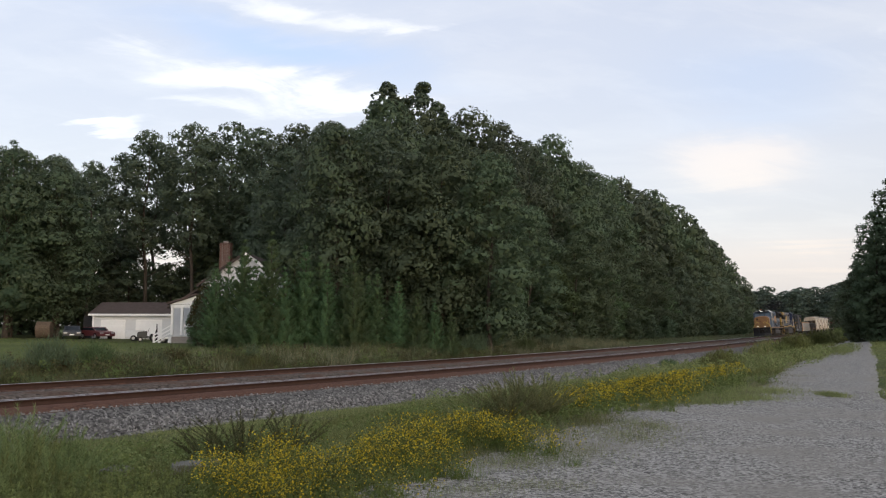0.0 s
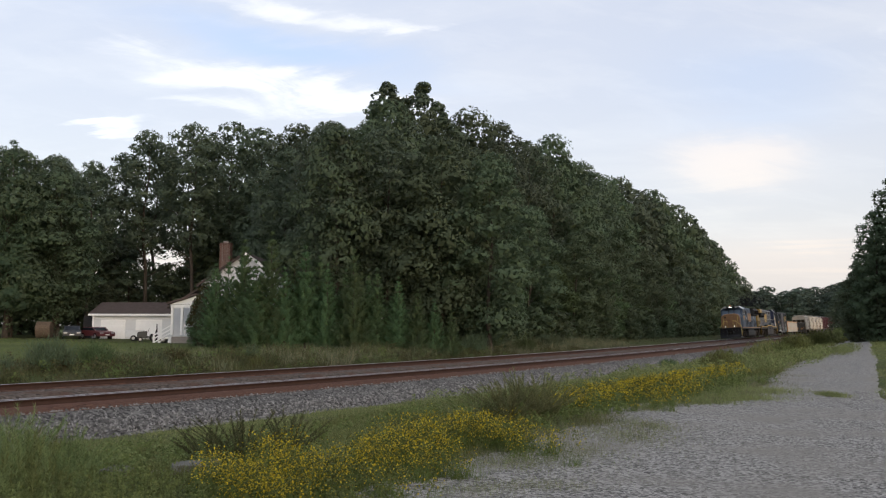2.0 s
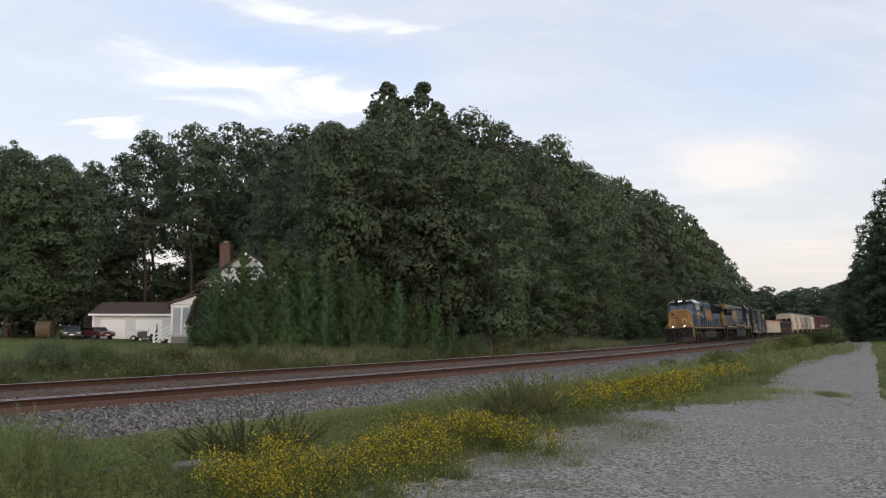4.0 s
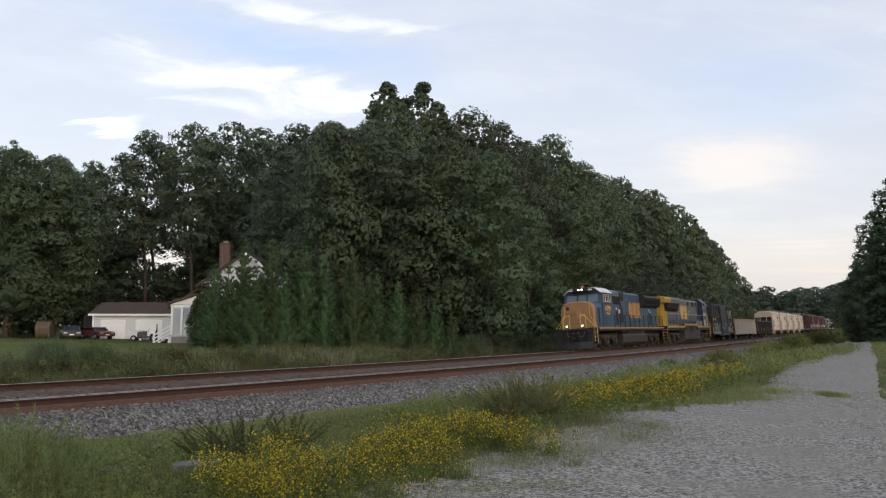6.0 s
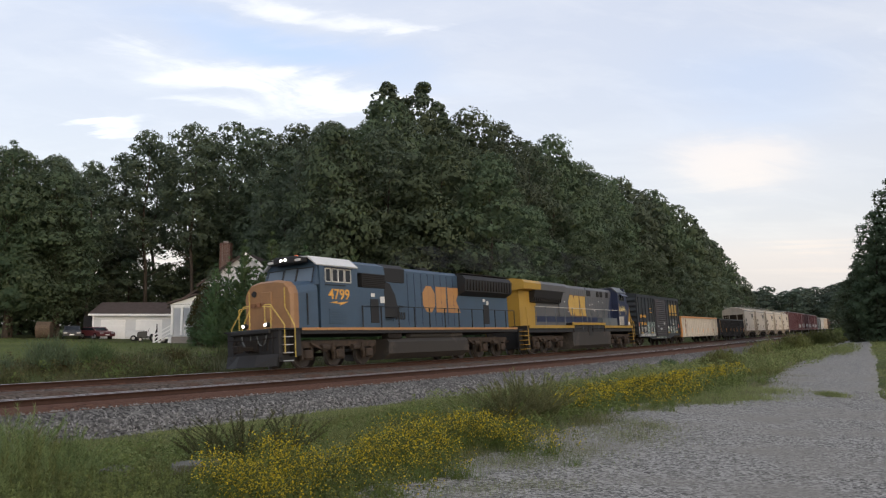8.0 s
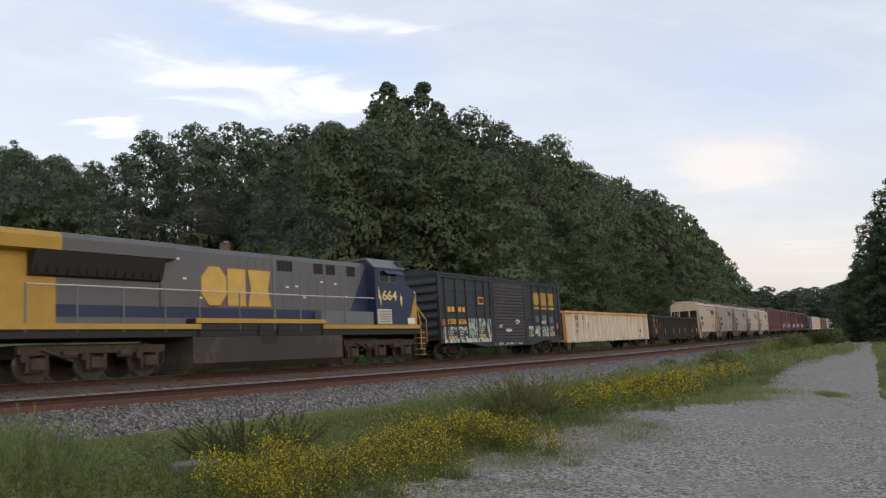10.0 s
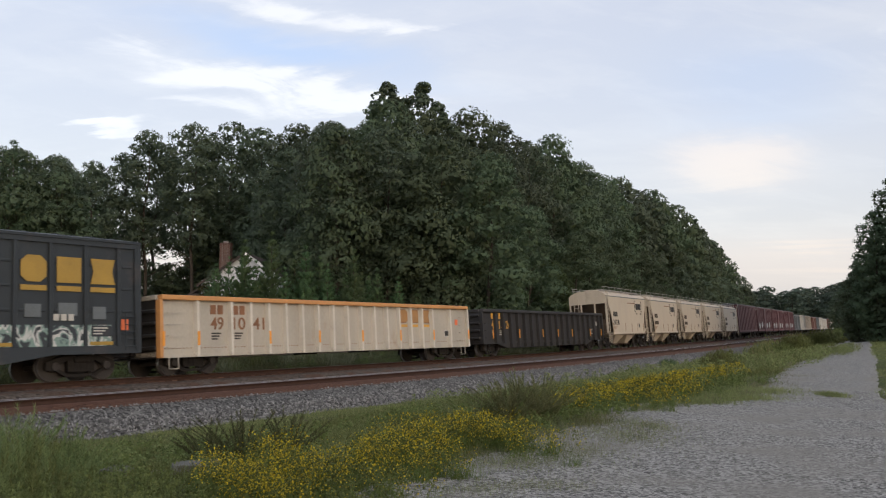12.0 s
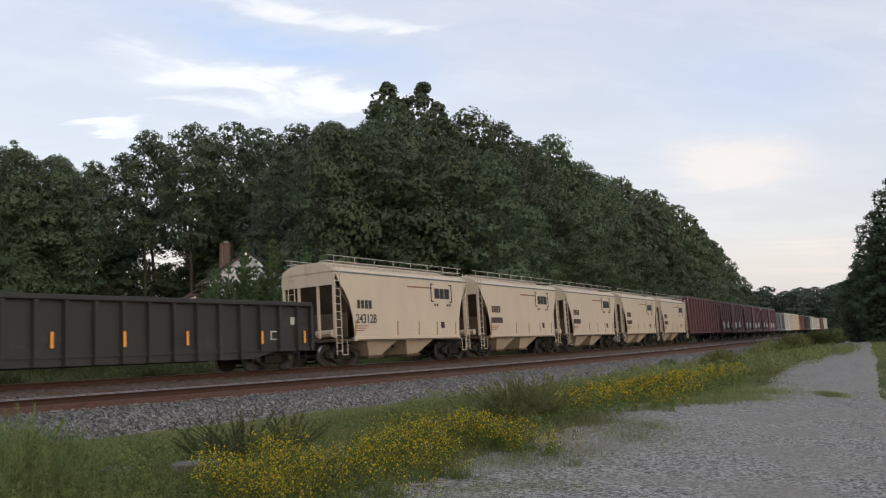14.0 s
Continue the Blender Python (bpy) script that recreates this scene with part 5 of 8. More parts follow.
def gondola(label, s0, s1, a, b, z0, z1, paint, rim, ribs, belly, digits, digit_paint, digit_spots, logo_at, reflectors):
    """An open gondola: outside ribs, a heavy rim, hollow inside."""
    car, half, X = start_car("gondola_car", label, s0, s1, "gondola car")
    rib_paint = M["bone"] if paint is M["cream"] else paint
    end_paint = M["coal"]
    for e in (a, b):
        for sgn in (-1, 1):
            y0, y1 = sorted((sgn * 1.34, sgn * 1.57))
            part("corner_post", box(B(), X(e) - 0.07, X(e) + 0.07, y0, y1, z0, z1 - 0.172, 0.01), rim if e == a else rib_paint, car)
    # rivets along the lower edge
    if paint is M["cream"]:
        bm = B()
        for k in np.arange(a + 0.25, b - 0.2, 0.16):
            if min(abs(k - r) for r in ribs) > 0.12:
                box(bm, X(k) - 0.018, X(k) + 0.018, -1.412, -1.40, z0 + 0.30, z0 + 0.335)
        part("rivets", bm, M["ink"], car)
    part("floor", box(B(), X(a), X(b), -1.36, 1.36, z0 + 0.05, z0 + 0.22), paint, car)
    for sgn in (-1, 1):
        y0, y1 = sorted((sgn * 1.36, sgn * 1.40))
        mid, q = X((a + b) / 2), (b - a) / 2
        part("side_sheet", prism(B(), [(X(a), z0), (X(a), z1 - 0.1), (X(b), z1 - 0.1), (X(b), z0), (mid + q * 0.80, z0), (mid + q * 0.68, z0 - belly), (mid - q * 0.68, z0 - belly), (mid - q * 0.80, z0)], "y", y0, y1), paint, car)
        y2, y3 = sorted((sgn * 1.34, sgn * 1.60))
        part("top_rim", box(B(), X(a), X(b), y2, y3, z1 - 0.17, z1, 0.02), rim, car)
        for k in ribs:
            z = z0 - (belly if abs(X(k) - mid) < q * 0.68 else 0.0)
            part("side_rib", prism(B(), [(X(k) - 0.08, sgn * 1.40), (X(k) - 0.055, sgn * 1.58), (X(k) + 0.055, sgn * 1.58), (X(k) + 0.08, sgn * 1.40)], "z", z + 0.02, z1 - 0.172), rib_paint, car)
            # thin brown strip on the sheet along one side of each rib
            if paint is M["cream"] and sgn < 0:
                part("rust_seam", box(B(), X(k) + 0.08, X(k) + 0.115, -1.405, -1.40, z + 0.14, z1 - 0.172), M["ink"], car)
        y6, y7 = sorted((sgn * 1.40, sgn * 1.45))
        part("side_sill", box(B(), X(a), X(b), y6, y7, z0, z0 + 0.12), paint, car)
    for e, sgn in ((a, -1), (b, 1)):
        x0, x1 = sorted((X(e), X(e) - sgn * 0.06))
        part("end_sheet", box(B(), x0, x1, -1.36, 1.36, z0, z1 - 0.05), end_paint, car)
        for i in range(4):
            x2, x3 = sorted((X(e), X(e) + sgn * 0.12))
            part("end_rib", box(B(), x2, x3, -1.36, 1.36, z0 + 0.28 + i * 0.42, z0 + 0.42 + i * 0.42, 0.03), end_paint, car)
        x4, x5 = sorted((X(e) - sgn * 0.1, X(e) + sgn * 0.06))
        part("end_rim", box(B(), x4, x5, -1.34, 1.34, z1 - 0.16, z1, 0.02), paint, car)
    for g in (a + 0.55, b - 0.55):
        for i in range(4):
            part("grab_iron", tube(B(), [(X(g) - 0.28, -1.47, z0 + 0.35 + i * 0.4), (X(g) - 0.28, -1.56, z0 + 0.35 + i * 0.4), (X(g) + 0.28, -1.56, z0 + 0.35 + i * 0.4), (X(g) + 0.28, -1.47, z0 + 0.35 + i * 0.4)], 0.014, 4), paint, car)
        part("stirrup_step", tube(B(), [(X(g) - 0.2, -1.48, z0), (X(g) - 0.2, -1.48, z0 - 0.38), (X(g) + 0.2, -1.48, z0 - 0.38), (X(g) + 0.2, -1.48, z0)], 0.018, 4), paint, car)
    for txt, (p, w) in zip(digits, digit_spots):
        letters(txt, X(p), 1.56, -1.40, w, 0.46, digit_paint, car)
    for p, w in digit_spots[:2]:
        for k in (0.0, 0.55):
            plate("reporting_mark", X(p) + w * k, X(p) + w * (k + 0.42), 2.12, 2.46, -1.402, digit_paint, car)
        bars(X(p) + 0.05, 1.45, -1.402, 3, M["dark_ink"] if paint is M["cream"] else M["pale"], car, w * 0.7, 0.05, 0.1)
    for k, (p, w) in enumerate(logo_at):
        pts = [[(p, 2.0), (p + 0.15, 1.88), (p + w - 0.15, 1.88), (p + w, 2.0), (p + w, 2.36), (p + w - 0.15, 2.48), (p + 0.15, 2.48), (p, 2.36)], [(p, 1.88), (p + w, 1.88), (p + w, 2.48), (p, 2.48)],
               [(p, 1.88), (p + w, 1.88), (p + w - 0.08, 2.18), (p + w, 2.48), (p, 2.48), (p + 0.08, 2.18)]][k]
        c = p + w / 2
        shape("emblem_edge", [(X(c + (q[0] - c) * 1.12), 2.18 + (q[1] - 2.18) * 1.1) for q in pts], -1.402, M["ink"], car)
        shape("painted_emblem", [(X(q[0]), q[1]) for q in pts], -1.416, M["logo"], car)
        plate("emblem_bar", X(p), X(p + w), 1.66, 1.78, -1.402, M["amber"], car)
    for r in reflectors:
        plate("reflector", X(r) - 0.05, X(r) + 0.05, 1.0, 1.50, -1.586, M["reflector"], car)
    plate("placard", X(b - 1.1), X(b - 0.85), 1.75, 2.05, -1.402, M["vermilion"] if paint is M["cream"] else M["pale"], car)
    plate("data_panel", X(b - 2.2), X(b - 1.75), 1.15, 1.5, -1.402, M["pale"], car)
    plate("data_face", X(b - 2.14), X(b - 1.81), 1.2, 1.45, -1.416, M["dark_ink"], car)
    part("centre_sill", box(B(), X(a) - 0.35, X(b) + 0.35, -0.35, 0.35, 0.62, z0 + 0.06), M["black"], car)
    for k in (0.38, 0.56):
        part("brake_gear", box(B(), X(a + (b - a) * k), X(a + (b - a) * k + 1.0), -0.9, -0.4, 0.55, 0.78, 0.03), M["black"], car)
    freight_truck(car, X(a + 1.75))
    freight_truck(car, X(b - 1.75))
    couplers(car, half)


def hopper_body(label, s0, number, near):
    """A covered two-bay hopper: bellied sides cut back at the ends, slope sheets, running boards, ladders."""
    car, half, X = start_car("hopper_car", label, s0, s0 + 12.42, "hopper car")
    P = M["tan"]
    a, b = s0 + 0.62, s0 + 11.85
    side = [(a + 0.12, 4.06), (a + 0.30, 3.75), (a + 0.72, 3.25), (a + 1.08, 2.70), (a + 1.27, 2.10), (a + 1.34, 1.60), (a + 1.36, 1.22), (b - 1.0, 1.22), (b - 0.98, 1.60), (b - 0.92, 2.10), (b - 0.76, 2.70), (b - 0.50, 3.25), (b - 0.20, 3.75), (b - 0.06, 4.06)]
    for sgn in (-1, 1):
        y0, y1 = sorted((sgn * 1.47, sgn * 1.51))
        part("side_sheet", prism(B(), [(X(x), z) for x, z in side], "y", y0, y1), P, car)
        y2, y3 = sorted((sgn * 1.36, sgn * 1.53))
        part("side_sill", box(B(), X(a + 1.35), X(b - 0.95), y2, y3, 1.04, 1.22, 0.01), P, car)
        part("sill_rust", box(B(), X(a + 1.5), X(b - 1.1), min(sgn * 1.53, sgn * 1.536), max(sgn * 1.53, sgn * 1.536), 1.05, 1.10), M["umber"], car)
        part("roof_edge", box(B(), X(a), X(b), sgn * 1.50 - 0.03, sgn * 1.50 + 0.03, 4.03, 4.10), M["slate"], car)
    # roof: a shallow arch
    arch = [(-1.50, 4.08), (-1.38, 4.26), (-1.0, 4.44), (-0.5, 4.53), (0.5, 4.53), (1.0, 4.44), (1.38, 4.26), (1.50, 4.08)]
    part("roof", prism(B(), arch, "x", X(a - 0.02), X(b + 0.02)), P, car)
    part("hatch_trough", box(B(), X(a + 0.7), X(b - 0.7), -0.35, 0.35, 4.52, 4.64, 0.03), P, car)
    for sgn in (-1, 1):
        y = sgn * 0.95
        part("running_board", box(B(), X(a), X(b), y - 0.22, y + 0.22, 4.57, 4.60), M["pale"], car)
        part("board_rail", tube(B(), [(X(a), sgn * 1.25, 4.82), (X(b), sgn * 1.25, 4.82)], 0.016, 4), M["pale"], car)
        for k in np.linspace(a + 0.4, b - 0.4, 8):
            part("board_bracket", rod(B(), (X(k), sgn * 1.25, 4.82), (X(k), sgn * 1.25, 4.33), 0.016, 4), M["pale"], car)
    # ends: head plate, slope sheet, posts, platform; umber carries the recess's shade
    for e, sgn in ((a, 1), (b, -1)):
        x = lambda k: X(e) + sgn * k
        head = [(-1.50, 4.08), (-1.38, 4.26), (-1.0, 4.44), (-0.5, 4.53), (0.5, 4.53), (1.0, 4.44), (1.38, 4.26), (1.50, 4.08), (1.50, 3.50), (-1.50, 3.50)]
        part("head_plate", prism(B(), head, "x", *sorted((x(0.02), x(0.06)))), P, car)
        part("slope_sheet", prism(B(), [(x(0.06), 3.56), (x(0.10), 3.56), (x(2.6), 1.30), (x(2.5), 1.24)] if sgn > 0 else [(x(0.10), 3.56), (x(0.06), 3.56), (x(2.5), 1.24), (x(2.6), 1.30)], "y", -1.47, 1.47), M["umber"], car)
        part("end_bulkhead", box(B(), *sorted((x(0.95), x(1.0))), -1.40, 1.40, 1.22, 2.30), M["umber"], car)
        for y in (-1.44, -0.55, 0.55, 1.44):
            part("end_post", box(B(), *sorted((x(0.04), x(0.14))), y - 0.05, y + 0.05, 1.2, 3.52), P, car)
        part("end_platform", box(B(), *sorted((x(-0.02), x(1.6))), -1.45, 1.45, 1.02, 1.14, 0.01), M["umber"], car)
        part("brake_reservoir", drum(B(), "y", -0.8, 0.1, x(0.7), 1.42, 0.17, 10), P, car)
        ladder(car, x(0.22), -1.55, 0.45, 4.5, 12, 0.36, P)
        if near:
            ladder(car, x(-0.02), 0.9, 1.1, 4.4, 10, 0.36, P, "y")
        part("stirrup_step", tube(B(), [(x(0.42), -1.52, 1.05), (x(0.42), -1.52, 0.45), (x(0.8), -1.52, 0.45), (x(0.8), -1.52, 1.05)], 0.018, 4), P, car)
    # the two bays
    for c in (s0 + 4.35, s0 + 7.45):
        bm = B()
        t = [(X(c - 1.5), 1.24), (X(c + 1.5), 1.24)]
        up = [bm.verts.new((px, y, 1.24)) for px in (X(c - 1.45), X(c + 1.45)) for y in (-1.4, 1.4)]
        dn = [bm.verts.new((px, y, 0.36)) for px in (X(c - 0.42), X(c + 0.42)) for y in (-0.75, 0.75)]
        for i, j in ((0, 1), (1, 3), (3, 2), (2, 0)):
            bm.faces.new((up[i], up[j], dn[j], dn[i]))
        bm.faces.new(dn)
        bmesh.ops.recalc_face_normals(bm, faces=bm.faces)
        part("discharge_bay", bm, P, car)
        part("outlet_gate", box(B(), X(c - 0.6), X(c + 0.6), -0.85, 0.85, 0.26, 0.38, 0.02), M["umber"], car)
    part("inner_body", box(B(), X(a + 2.6), X(b - 2.6), -1.40, 1.40, 1.24, 4.1), P, car)
    # marks
    y = -1.51
    if number:
        letters(number, X(s0 + 2.1), 1.82, y, 1.5, 0.42, M["dark_ink"], car)
    else:
        bars(X(s0 + 2.1), 2.2, y, 1, M["umber"], car, 1.4, 0.32)
    for k in range(4):
        plate("reporting_mark", X(s0 + 2.22 + 0.28 * k), X(s0 + 2.43 + 0.28 * k), 2.48, 2.86, y, M["dark_ink"] if number else M["umber"], car)
    bars(X(s0 + 2.1), 1.72, y, 3, M["ink"], car, 0.9, 0.04, 0.1)
    bars(X(s0 + 6.2), 3.66, y, 1, M["ink"], car, 2.2, 0.07)
    # boxed sign: three plain blocks between brackets
    for k, w in ((8.62, 0.44), (9.12, 0.38), (9.56, 0.46)):
        plate("painted_emblem", X(s0 + k), X(s0 + k + w), 3.10, 3.62, y, M["dark_ink"], car)
    for k, d in ((8.30, 1), (10.24, -1)):
        plate("emblem_bracket", X(s0 + k) - 0.04, X(s0 + k) + 0.04, 2.92, 3.86, y, M["dark_ink"], car)
        for z in (2.92, 3.80):
            plate("emblem_bracket", min(X(s0 + k), X(s0 + k + 0.22 * d)), max(X(s0 + k), X(s0 + k + 0.22 * d)), z, z + 0.06, y, M["dark_ink"], car)
    for k in (8.55, 8.78, 9.75, 9.98):
        plate("emblem_dot", X(s0 + k), X(s0 + k + 0.14), 2.72, 2.84, y, M["dark_ink"], car)
    for k in (1.98, 5.2, 7.0, 8.65, 10.45):
        shape("side_stiffener", [(X(s0 + k), 1.25), (X(s0 + k + 0.06), 1.25), (X(s0 + k + 0.12), 1.95), (X(s0 + k + 0.06), 1.95)], y, M["ink"], car)
    plate("data_panel", X(s0 + 9.1), X(s0 + 9.42), 1.60, 1.92, y, M["dark_ink"], car)
    freight_truck(car, X(s0 + 1.65), near)
    freight_truck(car, X(s0 + 10.9), near)
    part("centre_sill", box(B(), X(s0 + 0.35), X(s0 + 12.07), -0.3, 0.3, 0.72, 1.02), M["black"], car)
    couplers(car, half)


def far_boxcar(label, s0, s1, paint, z1, door=True):
    car, half, X = start_car("boxcar", label, s0, s1, "boxcar")
    a, b = s0 + 0.65, s1 - 0.65
    posts = list(np.linspace(a + 0.1, b - 0.1, 13))
    m = (a + b) / 2
    boxcar_body(car, X, a, b, 0.95, z1, z1 + 0.25, paint, paint, M["slate"], posts, (m - 1.6, m + 1.6) if door else None, ribs=False)
    for e in (a, b):
        plate("corner_flash", X(e) - 0.08, X(e) + 0.08, z1 - 0.55, z1 - 0.05, -1.53, M["pale"], car)
    freight_truck(car, X(a + 1.8), False)
    freight_truck(car, X(b - 1.8), False)
    couplers(car, half)
    return car, X


lead_locomotive()
second_locomotive()
dark_boxcar()
gondola("cream gondola car with an orange rim and rust streaks", 62.42, 83.86, 62.62, 82.65, 0.60, 2.76, M["cream"], M["chord"], [64.2, 65.8] + [66.78 + 0.962 * i for i in range(13)] + [79.25, 80.9], 0.0,
        ("49", "10", "41"), M["ink"], ((64.9, 0.62), (66.0, 0.6), (67.0, 0.6)), ((76.55, 0.66), (77.52, 0.60), (78.42, 0.68)), (62.68, 64.2, 67.74, 70.63, 73.51, 76.4, 79.25, 82.6))
gondola("black gondola car with yellow reflectors and a deep belly", 83.86, 104.6, 84.3, 103.7, 0.70, 2.66, M["coal"], M["coal"], [85.9 + 1.0 * i for i in range(18)], 0.26,
        ("49", "15", "26"), M["amber"], ((85.6, 0.58), (86.55, 0.55), (87.45, 0.62)), (), (85.4, 88.9, 92.4, 94.9, 97.4, 100.9, 103.2))
for i in range(5):
    hopper_body("tan covered hopper car with two discharge bays", 104.6 + 12.42 * i, "243128" if i == 0 else "", i < 3)
rng_t = random.Random(9)
for i in range(4):
    c, X = far_boxcar("maroon high-roofed boxcar with pale spray marks", 166.75 + 19.62 * i, 186.37 + 19.62 * i, M["maroon"], 4.9, i != 0)
    if i:
        for k in range(5):
            shape("spray_patch", blob(rng_t, X(168.6 + 19.62 * i + 3.1 * k), 1.9, 0.9, 0.55), -1.60, M["spray"] if k != 2 else M["maroon"], c, thick=0.008)
far_boxcar("slate grey boxcar in a freight train", 245.2, 260.0, M["slate"], 4.3)
for i, (s0, s1, paint, word, z1) in enumerate(((260.0, 274.0, "pale", "off-white", 4.5), (274.0, 291.0, "tan", "tan", 4.5), (291.0, 309.0, "brick_red", "oxide red", 4.4), (309.0, 321.0, "slate", "slate grey", 4.4),
                                               (321.0, 337.0, "pale", "off-white", 4.5), (337.0, 355.0, "pale", "off-white", 4.2), (355.0, 372.0, "brick_red", "oxide red", 4.4), (372.0, 390.0, "pale", "off-white", 4.5))):
    far_boxcar(word + " boxcar far back in the train", s0, s1, M[paint], z1, i % 2 == 0)

SPEED, HEAD = 16.783, 138.36


def car_pose(mid, t):
    """Where a car stands at t seconds: on the curve, leaning with the cant."""
    x, y, h = along(HEAD - SPEED * t + mid)
    return Matrix.Translation((x, y, -0.75 * CANT)) @ Matrix.Rotation(math.pi / 2 - h, 4, "Z") @ Matrix.Rotation(-math.atan(CANT), 4, "X")


def motions():
    for car, mid in CARS:
        walk(car, [(t / 2, car_pose(mid, t / 2)) for t in range(29)])
    for ob, x, r in WHEELSETS:
        turn = math.degrees(SPEED / r / FPS)
        walk(ob, [(f / FPS, pose(x, 0, r, 0, -turn * f, 0)) for f in range(14 * FPS + 1)])


# ---- trees ----
def leaf_cards(rng, centres, normals, size, spread=0.35, droop=0.0, grain=None):
    """Small three-cornered leaf clumps, one at each centre, facing roughly along the normals."""
    n = len(centres)
    d = normals + rng.normal(0, spread, (n, 3))
    d /= np.linalg.norm(d, axis=1)[:, None] + 1e-9
    if grain is None:
        a = np.cross(d, rng.normal(0, 1, (n, 3)))
    else:
        a = grain + rng.normal(0, 0.28, (n, 3))
        a = a - d * (a * d).sum(1)[:, None]
    a /= np.linalg.norm(a, axis=1)[:, None] + 1e-9
    b = np.cross(d, a)
    k = size * rng.uniform(0.55, 1.35, (n, 1))
    w = k * rng.uniform(0.45, 0.8, (n, 1)) * (1.0 if grain is None else 0.5)
    k = k * (1.0 if grain is None else 1.7)
    V = np.stack([centres + a * k, centres - a * k * 0.5 + b * w, centres - a * k * 0.5 - b * w], 1).reshape(-1, 3)
    if droop:
        V[::3, 2] -= droop * size
    return V, np.arange(3 * n).reshape(n, 3)


def ball(rng, n):
    v = rng.normal(0, 1, (n, 3))
    return v / (np.linalg.norm(v, axis=1)[:, None] + 1e-9)


def trunk_mesh(rng, height, girth, limbs, limb_from=0.35, reach=2.5, lean=0.03):
    bm = B()
    pts = [Vector((0, 0, -0.3))]
    for i in range(1, 7):
        pts.append(Vector((rng.normal(0, lean) * height * 0.3, rng.normal(0, lean) * height * 0.3, height * i / 6)))
    for i in range(6):
        rod(bm, pts[i], pts[i + 1], girth * (1 - i / 6.6) * (1.25 if i == 0 else 1), 8, girth * (1 - (i + 1) / 6.6))
    for i in range(limbs):
        f = limb_from + (0.92 - limb_from) * (i + rng.uniform(0, 1)) / limbs
        p = pts[min(5, int(f * 6))].lerp(pts[min(6, int(f * 6) + 1)], f * 6 - int(f * 6))
        t = rng.uniform(0, 6.283)
        q = p + Vector((math.cos(t), math.sin(t), 0.0)) * reach * rng.uniform(0.5, 1.0) * (1.15 - f * 0.6) + Vector((0, 0, rng.uniform(0.5, 1.8)))
        m = p.lerp(q, 0.5) + Vector((0, 0, 0.25))
        r = girth * 0.32 * (1.1 - f)
        rod(bm, p, m, r, 5, r * 0.7)
        rod(bm, m, q, r * 0.7, 5, r * 0.25)
    return bm


def broad_crown(rng, height, base, radius, leaves, size, thin=0.0, boughs=55, peak=0.4, bough=0.36, core=0.24):
    """A crown of broad overlapping boughs, each a flattened leafy mound, with shade below it and gaps where the crown is thin."""
    f = (np.arange(boughs) + rng.uniform(0, 1, boughs)) / boughs
    prof = np.where(f < peak, np.sqrt(np.clip(f / peak * 0.75 + 0.25, 0, 1)), np.sqrt(np.clip(1 - ((f - peak) / (1 - peak)) ** 2, 0, 1)))
    a = radius * bough * rng.uniform(0.65, 1.25, boughs) * (1.08 - 0.3 * f)
    b = a * rng.uniform(0.5, 0.75, boughs)
    t = np.arange(boughs) * 2.399 + rng.normal(0, 0.45, boughs)
    r = np.clip(radius * prof * rng.uniform(0.72, 1.12, boughs) - a * 0.75, 0, None)
    c = np.stack([r * np.cos(t), r * np.sin(t), base + (height - base) * f - b * 0.6], -1)
    if thin:
        kept = rng.uniform(0, 1, boughs) > thin * 0.45
        a, b, c, r = a[kept], b[kept], c[kept], r[kept]
    i = rng.choice(len(a), int(leaves * 1.7), p=a ** 2 / (a ** 2).sum())
    n = len(i)
    v = ball(rng, n)
    v[:, 2] = np.where((v[:, 2] < 0) & (rng.uniform(0, 1, n) < 0.5), -v[:, 2], v[:, 2])
    size3 = np.stack([a, a, b], -1)
    q = c[i] + v * size3[i]
    lump = np.array([noise.noise((x, y, z)) for x, y, z in q * 1.3]) + 0.5 * np.array([noise.noise((x, y, z + 9)) for x, y, z in q * 3.1])
    p = c[i] + v * size3[i] * (1 + 0.22 * lump + rng.normal(0, 0.05, n) - rng.exponential(0.05, n))[:, None]
    # leaves swallowed by a neighbouring bough are left out
    d2 = np.full(n, 9.0)
    for k in range(len(a)):
        e = (((p - c[k]) / size3[k]) ** 2).sum(1)
        e[i == k] = 9.0
        d2 = np.minimum(d2, e)
    keep = d2 > 0.55
    if thin:
        keep &= lump > -0.55 * (1.25 - thin * 1.7)
    keep &= np.cumsum(keep) <= leaves
    p, v, i = p[keep], v[keep], i[keep]
    out = np.stack([c[i][:, 0], c[i][:, 1], np.zeros(len(i))], -1) / radius
    N = v / size3[i] * b[i][:, None] + out * 0.3 + np.array([0, 0, 0.25])
    N /= np.linalg.norm(N, axis=1)[:, None] + 1e-9
    m = int(len(p) * core * (1 - thin))
    pick = rng.integers(0, len(p), m)
    inner = c[i[pick]] + (p[pick] - c[i[pick]]) * rng.uniform(0.45, 0.88, (m, 1))
    V1, Q1 = leaf_cards(rng, p, N, size, 0.45)
    V2, Q2 = leaf_cards(rng, inner, N[pick], size * 1.9, 0.5)
    return np.concatenate([V1, V2]), np.concatenate([Q1, Q2 + len(V1)]), np.concatenate([N, N[pick]])


